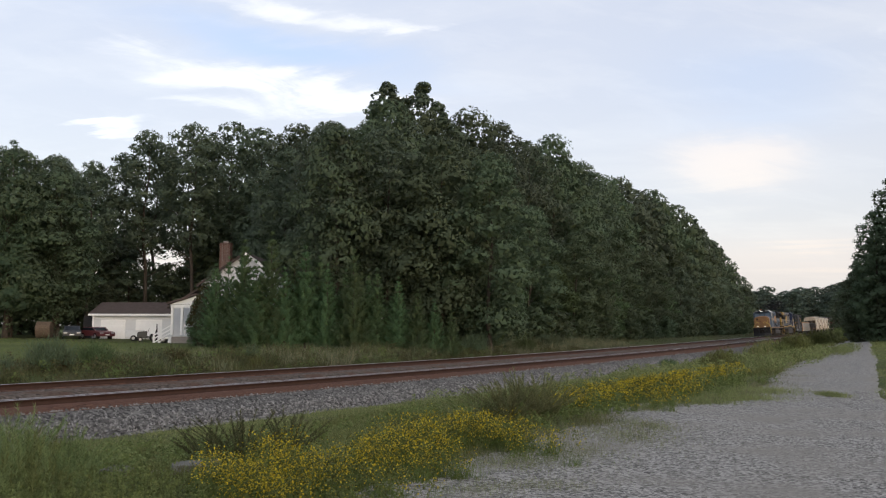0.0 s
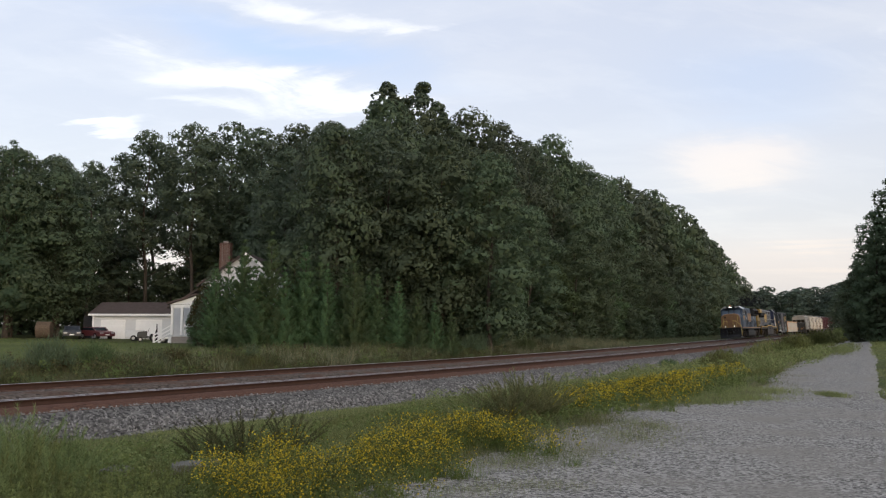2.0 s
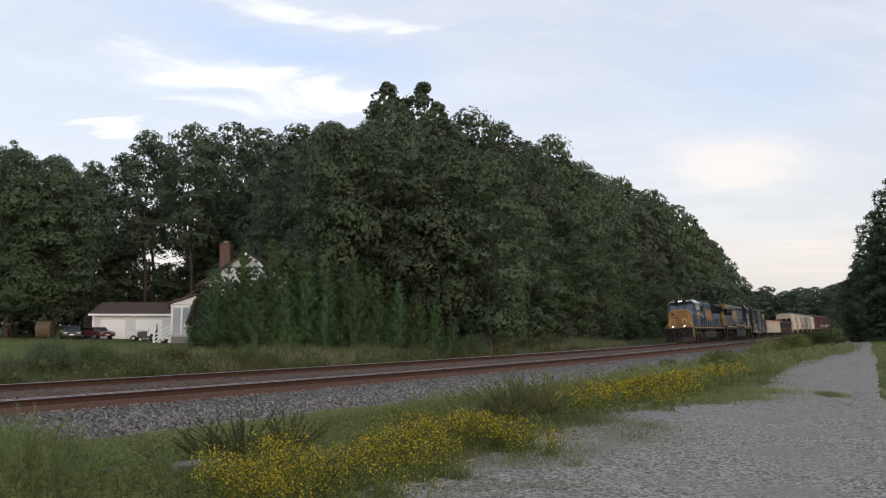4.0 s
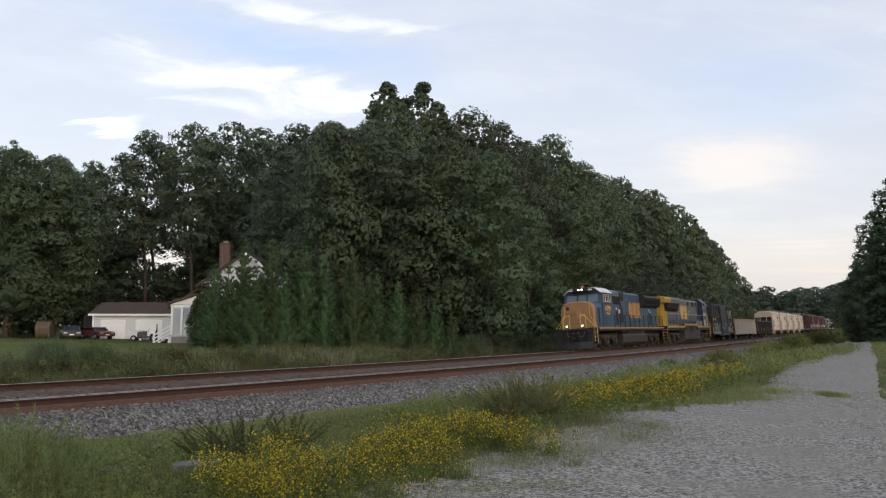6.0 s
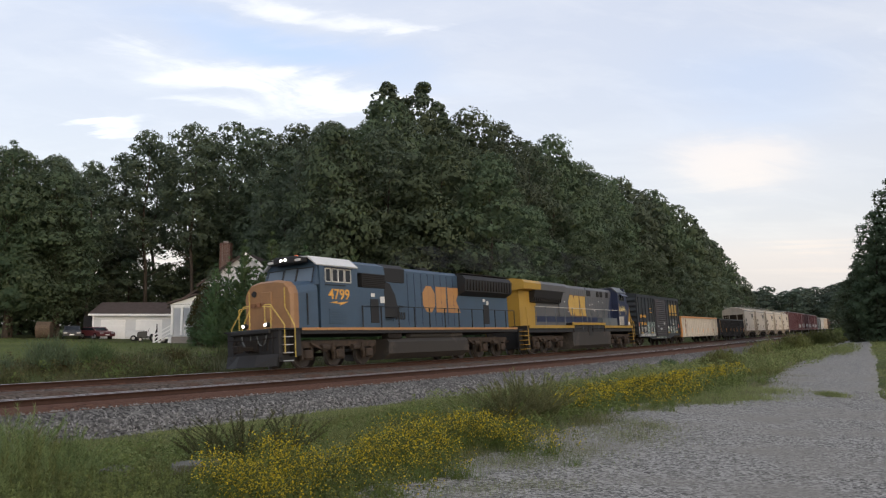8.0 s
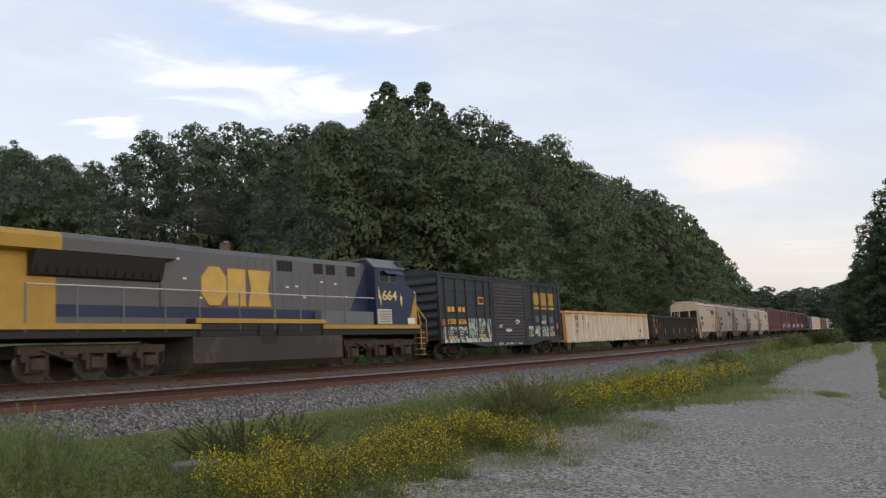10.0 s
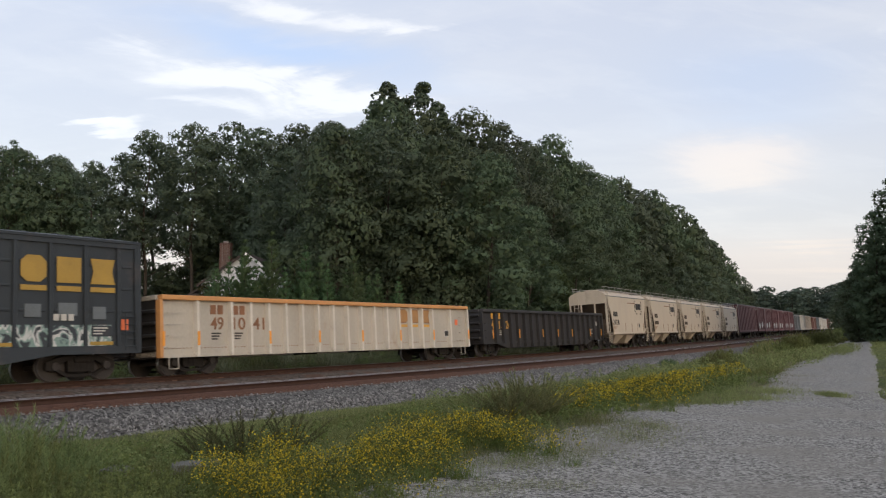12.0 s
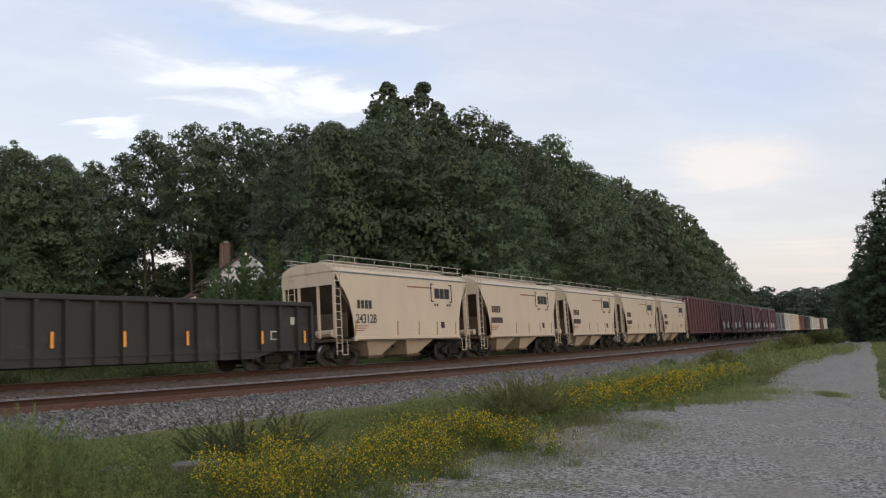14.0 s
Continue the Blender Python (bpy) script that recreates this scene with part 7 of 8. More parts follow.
def house():
    t = thing("house", "white gabled house with a brick chimney and a porch", "house")
    t.location = (1.9, 0.0, 0.0)
    x0, x1, y0, y1, z0, eave, ridge = -24.2, -16.2, 78.0, 88.0, 0.2, 5.6, 8.35
    m = (x0 + x1) / 2
    part("wall", box(B(), x0, x1, y0, y0 + 0.2, z0 + 0.5, eave), M["siding"], t)
    part("wall", box(B(), x0, x0 + 0.2, y0 + 0.2, y1, z0 + 0.5, eave), M["siding"], t)
    part("wall", box(B(), x1 - 0.2, x1, y0 + 0.2, y1, z0 + 0.5, eave), M["siding"], t)
    part("wall", box(B(), x0 + 0.2, x1 - 0.2, y1 - 0.2, y1, z0 + 0.5, eave), M["siding"], t)
    part("gable", prism(B(), [(x0, eave), (x1, eave), (m, ridge)], "y", y0, y0 + 0.2), M["siding"], t)
    part("foundation", box(B(), x0 + 0.03, x1 - 0.03, y0 + 0.03, y1 - 0.03, -0.2, z0 + 0.5), M["mortar"], t)
    gable_roof(t, x0, x1, y0, y1, eave, ridge, False)
    for sgn in (-1, 1):
        e = m + sgn * (m - x0 + 0.35)
        k = (ridge - eave) / (m - x0)
        part("rake_trim", prism(B(), [(m, ridge - 0.12), (m, ridge + 0.16), (e, eave - 0.35 * k + 0.14), (e, eave - 0.35 * k - 0.14)], "y", y0 - 0.42, y0 - 0.35), M["trim"] if sgn > 0 else M["shingle"], t)
    for i in range(26):
        part("clapboard", box(B(), x0 - 0.015, x1 + 0.015, y0 - 0.02, y0, z0 + 0.52 + i * 0.2, z0 + 0.69 + i * 0.2), M["siding"], t)
    for wx in (-24.0, -21.6, -19.2, -16.8):
        w = part("window", box(B(), wx - 0.55, wx + 0.55, y0 - 0.06, y0 - 0.02, 1.4, 3.0), M["trim"], t)
        for a, b in ((1.48, 2.17), (2.23, 2.92)):
            part("pane", box(B(), wx - 0.46, wx + 0.46, y0 - 0.075, y0 - 0.06, a, b), M["pane"], w)
    chimney(t, -22.6, 80.2, 6.6, 9.55)
    # side wing and its lower roof behind the porch
    part("wing_wall", box(B(), -27.2, x0 - 0.01, 79.0, 86.0, z0, 3.4), M["siding"], t)
    part("wing_roof", prism(B(), [(-27.6, 3.3), (-27.6, 3.45), (x0 - 0.02, 5.5), (x0 - 0.02, 5.3)], "y", 78.7, 86.3), M["shingle"], t)
    # porch
    part("porch_deck", box(B(), -25.95, -21.35, 74.8, 77.9, 0.75, 0.9), M["siding"], t)
    part("porch_skirt", box(B(), -25.85, -21.45, 74.9, 77.85, -0.1, 0.74), M["mortar"], t)
    part("porch_roof", prism(B(), [(-26.25, 3.55), (-26.25, 3.72), (-23.75, 4.55), (-21.25, 3.72), (-21.25, 3.55), (-23.75, 4.36)], "y", 74.5, 77.7), M["shingle"], t)
    part("porch_gable", prism(B(), [(-25.95, 3.58), (-21.55, 3.58), (-23.75, 4.32)], "y", 74.75, 74.85), M["trim"], t)
    part("porch_beam", box(B(), -25.95, -21.45, 74.72, 74.9, 3.30, 3.56), M["trim"], t)
    for px in (-25.80, -24.95, -22.95, -21.65):
        part("porch_post", box(B(), px - 0.11, px + 0.11, 74.72, 74.94, 0.9, 3.3, 0.01), M["trim"], t, "white porch post")
    for a, b in ((-24.75, -23.05), (-22.85, -21.75)):
        part("porch_rail", box(B(), a, b, 74.78, 74.86, 1.70, 1.80), M["trim"], t)
        for i in range(int((b - a) / 0.16)):
            part("baluster", box(B(), a + 0.05 + i * 0.16, a + 0.09 + i * 0.16, 74.80, 74.84, 0.9, 1.7), M["trim"], t)
    for i in range(4):
        part("porch_step", box(B(), -26.25 - 0.3 * (i + 1), -25.95 - 0.3 * i, 75.2, 77.0, 0.0, 0.72 - 0.18 * i), M["trim"], t)
    for zz in (0.95, 0.62, 0.30):
        part("stair_rail", prism(B(), [(-25.95, zz + 0.75), (-25.95, zz + 0.87), (-27.45, zz), (-27.45, zz - 0.12)], "y", 75.1, 75.18), M["trim"], t)
    part("stair_post", box(B(), -27.55, -27.41, 75.07, 75.2, 0.0, 1.1), M["trim"], t)


def vehicle(name, label, x, y, turn, paint, length=4.6, width=1.8, roof=1.65, bonnet=0.95, pickup=False, category="car"):
    """A parked car: shaped body, cabin glass, lamps and four wheels; its front looks along -y before turning."""
    t = thing(name, label, category, "vehicles parked in the yard")
    h, w = length / 2, width / 2
    if pickup:
        outline = [(-h, 0.35), (-h, 0.80), (-h + 0.15, bonnet), (-h + 1.35, bonnet + 0.05), (-0.55, bonnet + 0.1), (0.5, bonnet + 0.1), (h, bonnet + 0.05), (h, 0.42)]
        cabin = [(-h + 1.35, bonnet), (-0.75, roof), (0.35, roof), (0.55, bonnet)]
    else:
        outline = [(-h, 0.32), (-h, 0.68), (-h + 0.2, bonnet - 0.08), (-h + 1.1, bonnet), (h - 0.1, bonnet + 0.06), (h, 0.75), (h, 0.38)]
        cabin = [(-h + 1.0, bonnet - 0.02), (-h + 1.75, roof), (h - 0.65, roof), (h - 0.12, bonnet)]
    part("body", prism(B(), [(p[0], p[1]) for p in outline], "x", -w, w), paint, t)
    part("cabin", prism(B(), cabin, "x", -w + 0.13, w - 0.13), paint, t)
    (f0, g0), (f1, g1), (f2, g2), (f3, g3) = cabin
    lerp = lambda a, b, k: (a[0] + (b[0] - a[0]) * k, a[1] + (b[1] - a[1]) * k)
    for (p, q), o in ((((f0, g0), (f1, g1)), -0.015), (((f3, g3), (f2, g2)), 0.015)):
        a, b = lerp(p, q, 0.14), lerp(p, q, 0.86)
        part("windscreen", prism(B(), [(a[0] + o, a[1]), (b[0] + o, b[1]), (b[0] - o, b[1]), (a[0] - o, a[1])], "x", -w + 0.24, w - 0.24), M["pane"], t)
    for sgn in (-1, 1):
        xx = sorted((sgn * (w - 0.13), sgn * (w - 0.115)))
        part("side_window", prism(B(), [lerp((f0, g0), (f1, g1), 0.2), lerp((f0, g0), (f1, g1), 0.85), lerp((f3, g3), (f2, g2), 0.85), lerp((f3, g3), (f2, g2), 0.2)], "x", *xx), M["pane"], t)
        for yy in (-h + 0.85, h - 0.85):
            wh = part("wheel", drum(B(), "x", *sorted((sgn * (w - 0.2), sgn * (w + 0.01))), yy, 0.33, 0.33, 18), M["rubber"], t)
            part("rim", drum(B(), "x", *sorted((sgn * (w + 0.01), sgn * (w + 0.02))), yy, 0.33, 0.19, 12), M["chrome"], wh)
        part("headlamp", box(B(), *sorted((sgn * (w - 0.45), sgn * (w - 0.08))), -h - 0.02, -h + 0.05, 0.58, 0.74, 0.02), M["chrome"], t)
        part("tail_lamp", box(B(), *sorted((sgn * (w - 0.3), sgn * (w - 0.06))), h - 0.05, h + 0.02, 0.62, 0.85, 0.02), M["tail"], t)
    part("bumper", box(B(), -w + 0.05, w - 0.05, -h - 0.06, -h + 0.04, 0.38, 0.56, 0.03), M["chrome"] if pickup else paint, t)
    part("bumper", box(B(), -w + 0.05, w - 0.05, h - 0.04, h + 0.06, 0.40, 0.58, 0.03), M["chrome"] if pickup else paint, t)
    part("licence_plate", box(B(), -0.22, 0.22, -h - 0.075, -h - 0.06, 0.42, 0.54), M["trim"], t)
    t.matrix_basis = pose(x, y, ground_at(x, y) - 0.01, 0, 0, turn)


garage()
house()
vehicle("hatchback", "dark grey hatchback parked on the lawn edge", -38.3, 87.6, 24, M["car_black"], 4.0, 1.75, 1.35, 0.9)
vehicle("sedan", "dark red sedan parked before the garage", -35.8, 87.8, 50, M["car_red"], 4.2, 1.7, 1.25, 0.85)


def utility_trailer():
    """A small white box trailer with two wheels and a draw bar."""
    t = thing("utility_trailer", "small white utility trailer parked before the garage", "trailer", "vehicles parked in the yard")
    part("body", box(B(), -0.8, 0.8, -0.6, 0.6, 0.38, 0.95, 0.03), M["car_white"], t)
    part("lid", box(B(), -0.84, 0.84, -0.64, 0.64, 0.955, 1.02, 0.02), M["car_white"], t)
    part("draw_bar", rod(B(), (0.8, 0, 0.45), (1.7, 0, 0.40), 0.04), M["rubber"], t)
    for s in (-1, 1):
        w = part("wheel", drum(B(), "y", *sorted((s * 0.62, s * 0.78)), 0.0, 0.28, 0.28, 16), M["rubber"], t)
        part("rim", drum(B(), "y", *sorted((s * 0.78, s * 0.79)), 0.0, 0.28, 0.15, 12), M["chrome"], w)
    t.matrix_basis = pose(-29.6, 81.5, ground_at(-29.6, 81.5), 0, 0, 12)


def lawn_tractor():
    """A black garden tractor with a roll bar."""
    t = thing("lawn_tractor", "black garden tractor with a roll bar", "tractor", "vehicles parked in the yard")
    P = M["car_black"]
    part("bonnet", prism(B(), [(-1.0, 0.42), (-1.0, 0.80), (-0.9, 0.92), (-0.15, 1.0), (-0.1, 0.42)], "y", -0.32, 0.32), P, t)
    part("chassis", box(B(), -0.95, 0.75, -0.28, 0.28, 0.30, 0.42, 0.02), P, t)
    part("seat", prism(B(), [(0.15, 0.62), (0.15, 0.72), (0.55, 0.74), (0.66, 1.15), (0.74, 1.15), (0.64, 0.62)], "y", -0.25, 0.25), M["rubber"], t)
    part("fender", box(B(), 0.1, 0.85, -0.52, 0.52, 0.52, 0.60, 0.03), P, t)
    part("roll_bar", tube(B(), [(0.75, -0.48, 0.5), (0.72, -0.46, 1.5), (0.72, -0.3, 1.62), (0.72, 0.3, 1.62), (0.72, 0.46, 1.5), (0.75, 0.48, 0.5)], 0.04), P, t)
    part("steering_wheel", tube(B(), [(-0.02 + 0.08 * math.cos(a), 0.2 * math.sin(a), 1.05 + 0.18 * math.cos(a)) for a in np.linspace(0, 6.283, 13)], 0.018, 5), M["rubber"], t)
    for x, r in ((-0.72, 0.24), (0.45, 0.36)):
        for s in (-1, 1):
            w = part("wheel", drum(B(), "y", *sorted((s * 0.36, s * 0.58)), x, r, r, 16), M["rubber"], t)
            part("rim", drum(B(), "y", *sorted((s * 0.58, s * 0.59)), x, r, r * 0.5, 12), M["chrome"], w)
    t.matrix_basis = pose(-27.4, 79, ground_at(-27.4, 79), 0, 0, 20)


utility_trailer()
lawn_tractor()


def hay_bale():
    t = thing("hay_bale", "weathered brown round hay bale on the lawn", "hay bale")
    bm = B()
    n = 26
    for x, r in ((-0.75, 0.80), (-0.68, 0.88), (0.68, 0.88), (0.75, 0.80)):
        for i in range(n):
            a = 2 * math.pi * i / n
            rr = r * (1 + 0.03 * math.sin(5 * a + x))
            bm.verts.new((x, rr * math.cos(a), 0.86 + rr * math.sin(a)))
    bm.verts.ensure_lookup_table()
    v = bm.verts
    for k in range(3):
        for i in range(n):
            bm.faces.new((v[k * n + i], v[k * n + (i + 1) % n], v[(k + 1) * n + (i + 1) % n], v[(k + 1) * n + i]))
    bm.faces.new([v[i] for i in range(n)][::-1])
    bm.faces.new([v[3 * n + i] for i in range(n)])
    part("bale", bm, M["hay"], t)
    for x in (-0.4, 0.0, 0.4):
        part("twine", tube(B(), [(x, 0.89 * math.cos(a), 0.86 + 0.89 * math.sin(a)) for a in (2 * math.pi * i / 20 for i in range(21))], 0.012, 4), M["hay"], t)
    t.matrix_basis = pose(-42.3, 90.0, ground_at(-42.3, 90.0), 0, 0, 12)


hay_bale()


# ---- grass, weeds, flowers, stones ----
def blades(rng, x, y, z, height, width, lean=0.35, bend=True):
    """Grass blades as slim leaning slivers; all inputs arrays."""
    n = len(x)
    t = rng.uniform(0, 6.283, n)
    l = height * lean * rng.normal(0, 1, n)
    l2 = height * lean * rng.normal(0, 1, n)
    w = width * rng.uniform(0.6, 1.4, n)
    dx, dy = np.cos(t) * w, np.sin(t) * w
    a = np.stack([x - dx, y - dy, z], -1)
    b = np.stack([x + dx, y + dy, z], -1)
    e = np.stack([x + l, y + l2, z + height * (1 - 0.1 * np.abs(rng.normal(0, 1, n)))], -1)
    V = np.stack([a, b, e], 1).reshape(-1, 3)
    return V, np.arange(3 * n).reshape(n, 3)


def field_height(x, y):
    """Ground height under many points."""
    i = np.argmin((LINE[1][None, ::4] - x[:, None]) ** 2 + (LINE[2][None, ::4] - y[:, None]) ** 2, axis=1) * 4
    h = LINE[3][i]
    u = (x - LINE[1][i]) * np.cos(h) - (y - LINE[2][i]) * np.sin(h)
    return ground_height(u)


def stuff(name, V, Q, material, label, category):
    ob = put(name, array_mesh(name, V, Q), material)
    return tagged(ob, label, category, kind="stuff")


def clumpy(rng, x, y, scale, share):
    """Which of the points lie in the clumps of a noise."""
    v = np.array([noise.noise((a * scale, b * scale, 7.0)) for a, b in zip(x, y)])
    return v + rng.normal(0, 0.08, len(x)) > np.quantile(v, 1 - share)


def strip_points(rng, n, s0, s1, u0, u1, power=1.0):
    s = s0 + (s1 - s0) * rng.uniform(0, 1, n) ** power
    u = rng.uniform(u0, u1, n)
    x, y = along_many(s, u)
    return x, y, u


def leafy(rng, px, py, top, rad, k, size):
    """Small plants of many little leaves: narrow plumes with an uneven outline."""
    n = len(px)
    f = rng.uniform(0.02, 1, (n, k)) ** 0.8
    a = rng.uniform(0, 6.283, (n, k))
    r = rad[:, None] * np.sqrt(rng.uniform(0, 1, (n, k))) * (1.15 - 0.75 * f ** 2) * (1 + 0.5 * np.sin(a * 3 + f * 11))
    lean = rng.normal(0, 0.18, (n, 2)) * top[:, None]
    x = px[:, None] + r * np.cos(a) + lean[:, :1] * f ** 2
    y = py[:, None] + r * np.sin(a) + lean[:, 1:] * f ** 2
    z = field_height(px, py)[:, None] - 0.02 + top[:, None] * f
    C = np.stack([x, y, z], -1).reshape(-1, 3)
    N = np.stack([np.cos(a), np.sin(a), np.full(a.shape, 0.8)], -1).reshape(-1, 3)
    return leaf_cards(rng, C, N, np.repeat(size, k)[:, None], 0.5)


def plumes(rng, x, y, z, height, lean, k, leaf, width):
    """Feathery stems: each carries k fine leaflets that point up and out; inputs arrays, lean the way of each tip."""
    n = len(x)
    f = rng.uniform(0.06, 1.0, (n, k)) ** 0.85
    a = rng.uniform(0, 6.283, (n, k))
    l = leaf * height[:, None] * (1.15 - 0.75 * f) * rng.uniform(0.6, 1.3, (n, k))
    base = np.stack([x[:, None] + lean[:, :1] * f ** 1.5, y[:, None] + lean[:, 1:] * f ** 1.5, z[:, None] + height[:, None] * f], -1)
    way = np.stack([np.cos(a) * 0.75 + lean[:, :1] / height[:, None] * 0.6, np.sin(a) * 0.75 + lean[:, 1:] / height[:, None] * 0.6, rng.uniform(0.35, 1.0, (n, k))], -1)
    side = np.stack([-np.sin(a), np.cos(a), rng.normal(0, 0.5, (n, k))], -1) * (width * rng.uniform(0.6, 1.4, (n, k)))[..., None]
    V = np.stack([base - side, base + side, base + way * l[..., None]], 2).reshape(-1, 3)
    return V, np.arange(len(V)).reshape(-1, 3)


def feathery_bush(label, x, y, height, spread, stems, k, material, seed, leaf=0.16, width=0.003):
    """A weed bush of feathery stems that fan out from one foot."""
    rng = np.random.default_rng(seed)
    t = thing("wild_bush", label, "bush")
    a, r = rng.uniform(0, 6.283, stems), spread * np.sqrt(rng.uniform(0, 1, stems))
    h = height * rng.uniform(0.6, 1.05, stems) * (1 - 0.3 * (r / spread) ** 2)
    lean = np.stack([r * np.cos(a), r * np.sin(a)], -1)
    px, py = lean[:, 0] * 0.25, lean[:, 1] * 0.25
    bm = B()
    for i in range(stems):
        m = Vector((px[i] + lean[i, 0] * 0.35, py[i] + lean[i, 1] * 0.35, h[i] * 0.5))
        rod(bm, (px[i], py[i], -0.03), m, 0.004, 4, 0.003)
        rod(bm, m, (px[i] + lean[i, 0], py[i] + lean[i, 1], h[i]), 0.003, 4, 0.001)
    part("woody_base", bm, material, t)
    V, Q = plumes(rng, px, py, np.zeros(stems), h, lean, k, leaf, width)
    put("foliage", array_mesh("foliage", V, Q), material, t)
    t.location = (x, y, float(field_height(np.array([x]), np.array([y]))[0]) - 0.02)


def build_verge():
    rng = np.random.default_rng(3)
    # near verge, thick near the eye and thinner far off
    xs, ys, us = [], [], []
    for n, s0, s1, u0, u1 in ((120000, -22, -6, 11.0, 20.9), (70000, -8, 6, 8.0, 20.3), (30000, -26, -8, 7.9, 14), (60000, 4, 40, 8.0, 20.2), (24000, 40, 130, 8.0, 15.6), (8000, 130, 260, 7.9, 15.2), (24000, -2, 40, 22.6, 27.0), (9000, 40, 160, 18.2, 25.0), (34000, 8, 75, 19.0, 24.5)):
        x, y, u = strip_points(rng, n, s0, s1, u0, u1)
        xs.append(x), ys.append(y), us.append(u)
    x, y, u = np.concatenate(xs), np.concatenate(ys), np.concatenate(us)
    # none on the lane, thin along its ragged edge and where the soil shows
    near = np.argmin((LINE[1][None, ::8] - x[:, None]) ** 2 + (LINE[2][None, ::8] - y[:, None]) ** 2, axis=1) * 8
    inset = road_edge(LINE[0][near]) - u
    keep = (inset > rng.exponential(0.28, len(x)) - 0.15) | (u > road_far_edge(LINE[0][near]) - 0.2 + rng.exponential(0.15, len(x)))
    x, y, u = x[keep], y[keep], u[keep]
    patch = np.array([noise.noise((a * 0.45, b * 0.45, 11.0)) for a, b in zip(x, y)])
    keep = rng.uniform(0, 1, len(x)) < np.clip(0.75 + patch * 1.6, 0.2, 1.0)
    x, y, u, patch = x[keep], y[keep], u[keep], patch[keep]
    d = np.hypot(x, y)
    h = rng.uniform(0.05, 0.24, len(x)) * (1 + 0.6 * patch) * np.interp(u, [7.9, 9.5, 13, 18, 20.5, 23, 28], [0.6, 0.9, 1.1, 0.8, 0.45, 0.7, 1.3]) * np.interp(d, [8, 30, 100], [0.9, 1.1, 1.8])
    V, Q = blades(rng, x, y, field_height(x, y) - 0.03, h, np.interp(d, [7, 12, 30, 100, 200], [0.0018, 0.0032, 0.010, 0.035, 0.07]), 0.55)
    stuff("verge_grass", V, Q, M["grass"], "uncut yellow-green grass along the railway verge", "grass")
    # taller green weeds in clumps
    xs, ys = [], []
    for n, s0, s1, u0, u1 in ((80000, -22, -5, 13.5, 20.3), (34000, -5, 14, 11.5, 19.0), (12000, 14, 60, 10.5, 17.5), (9000, 60, 150, 9.5, 15.2)):
        x, y, u = strip_points(rng, n, s0, s1, u0, u1)
        k = clumpy(rng, x, y, 0.5, 0.42)
        xs.append(x[k]), ys.append(y[k])
    x, y = np.concatenate(xs), np.concatenate(ys)
    d = np.hypot(x, y)
    V, Q = blades(rng, x, y, field_height(x, y) - 0.03, rng.uniform(0.06, 0.32, len(x)) * np.interp(d, [8, 40, 120], [0.9, 1.2, 2.2]), np.interp(d, [7, 12, 30, 100], [0.0022, 0.004, 0.013, 0.045]), 0.45)
    stuff("verge_weeds", V, Q, M["weed"], "green leafy weeds in clumps on the verge", "weeds")
    # leafy plants, tallest towards the track near the eye
    for n, s0, s1, u0, u1, mat, name, label, hmax in ((800, -22, -8, 14.5, 18.0, "fresh", "leafy_weeds", "feathery light green weeds on the near verge", 0.34), (900, -16, 6, 14.0, 20.0, "weed", "leafy_weeds", "low leafy weeds among the grass", 0.34),
                                                  (900, 2, 45, 10.0, 18.8, "grass", "leafy_weeds", "feathery light green weeds along the lane", 0.5)):
        x, y, u = strip_points(rng, n, s0, s1, u0, u1)
        k = clumpy(rng, x, y, 0.45, 0.6)
        x, y = x[k], y[k]
        f = np.interp(np.hypot(x, y), [8, 40], [1.0, 2.2])
        V, Q = leafy(rng, x, y, rng.uniform(0.4, 1.0, len(x)) * hmax * f ** 0.5, rng.uniform(0.07, 0.17, len(x)) * f, 85, 0.0185 * f)
        stuff(name, V, Q, M[mat], label, "weeds")
    x, y = rng.uniform(-4.2, -0.4, 420), rng.uniform(6.6, 8.6, 420)
    V, Q = leafy(rng, x, y, rng.uniform(0.08, 0.3, 420), rng.uniform(0.06, 0.16, 420), 85, np.full(420, 0.014))
    stuff("leafy_weeds", V, Q, M["weed"], "low green weeds below the yellow flowers", "weeds")
    # a stand of feathery weeds, tallest away from the eye
    n = 800
    x, y = rng.uniform(-6.8, -2.6, n), rng.uniform(7.6, 11.8, n)
    keep = (x < -0.42 * y + 1.5 + rng.normal(0, 0.25, n)) & (x > -0.62 * y) & ((y < 9.6) | (x < -0.435 * y))
    x, y = x[keep], y[keep]
    h = rng.uniform(0.15, 0.5, len(x)) * np.interp(x + 0.42 * y, [-1.4, -0.5, -0.1, 0.3, 1.6], [1.9, 1.55, 0.75, 0.5, 0.42])
    V, Q = plumes(rng, x, y, field_height(x, y) - 0.02, h, rng.normal(0, 0.12, (len(x), 2)) * h[:, None], 90, 0.24, 0.0026)
    cut = 3 * 90 * (len(x) // 2)
    stuff("feathery_weeds", V[:cut], Q[:cut // 3], M["fresh"], "feathery bright green weeds on the near verge", "weeds")
    stuff("feathery_weeds", V[cut:], Q[:len(Q) - cut // 3], M["weed"], "feathery dull green weeds on the near verge", "weeds")
    # a low fringe of thin grass and seedlings over the lane's edge
    n = 30000
    s = -13 + 55 * rng.uniform(0, 1, n) ** 1.7
    off = rng.exponential(0.55, n)
    x, y = along_many(s, road_edge(s) - 0.25 + off)
    k = clumpy(rng, x, y, 0.9, 0.5)
    x, y = x[k], y[k]
    d = np.hypot(x, y)
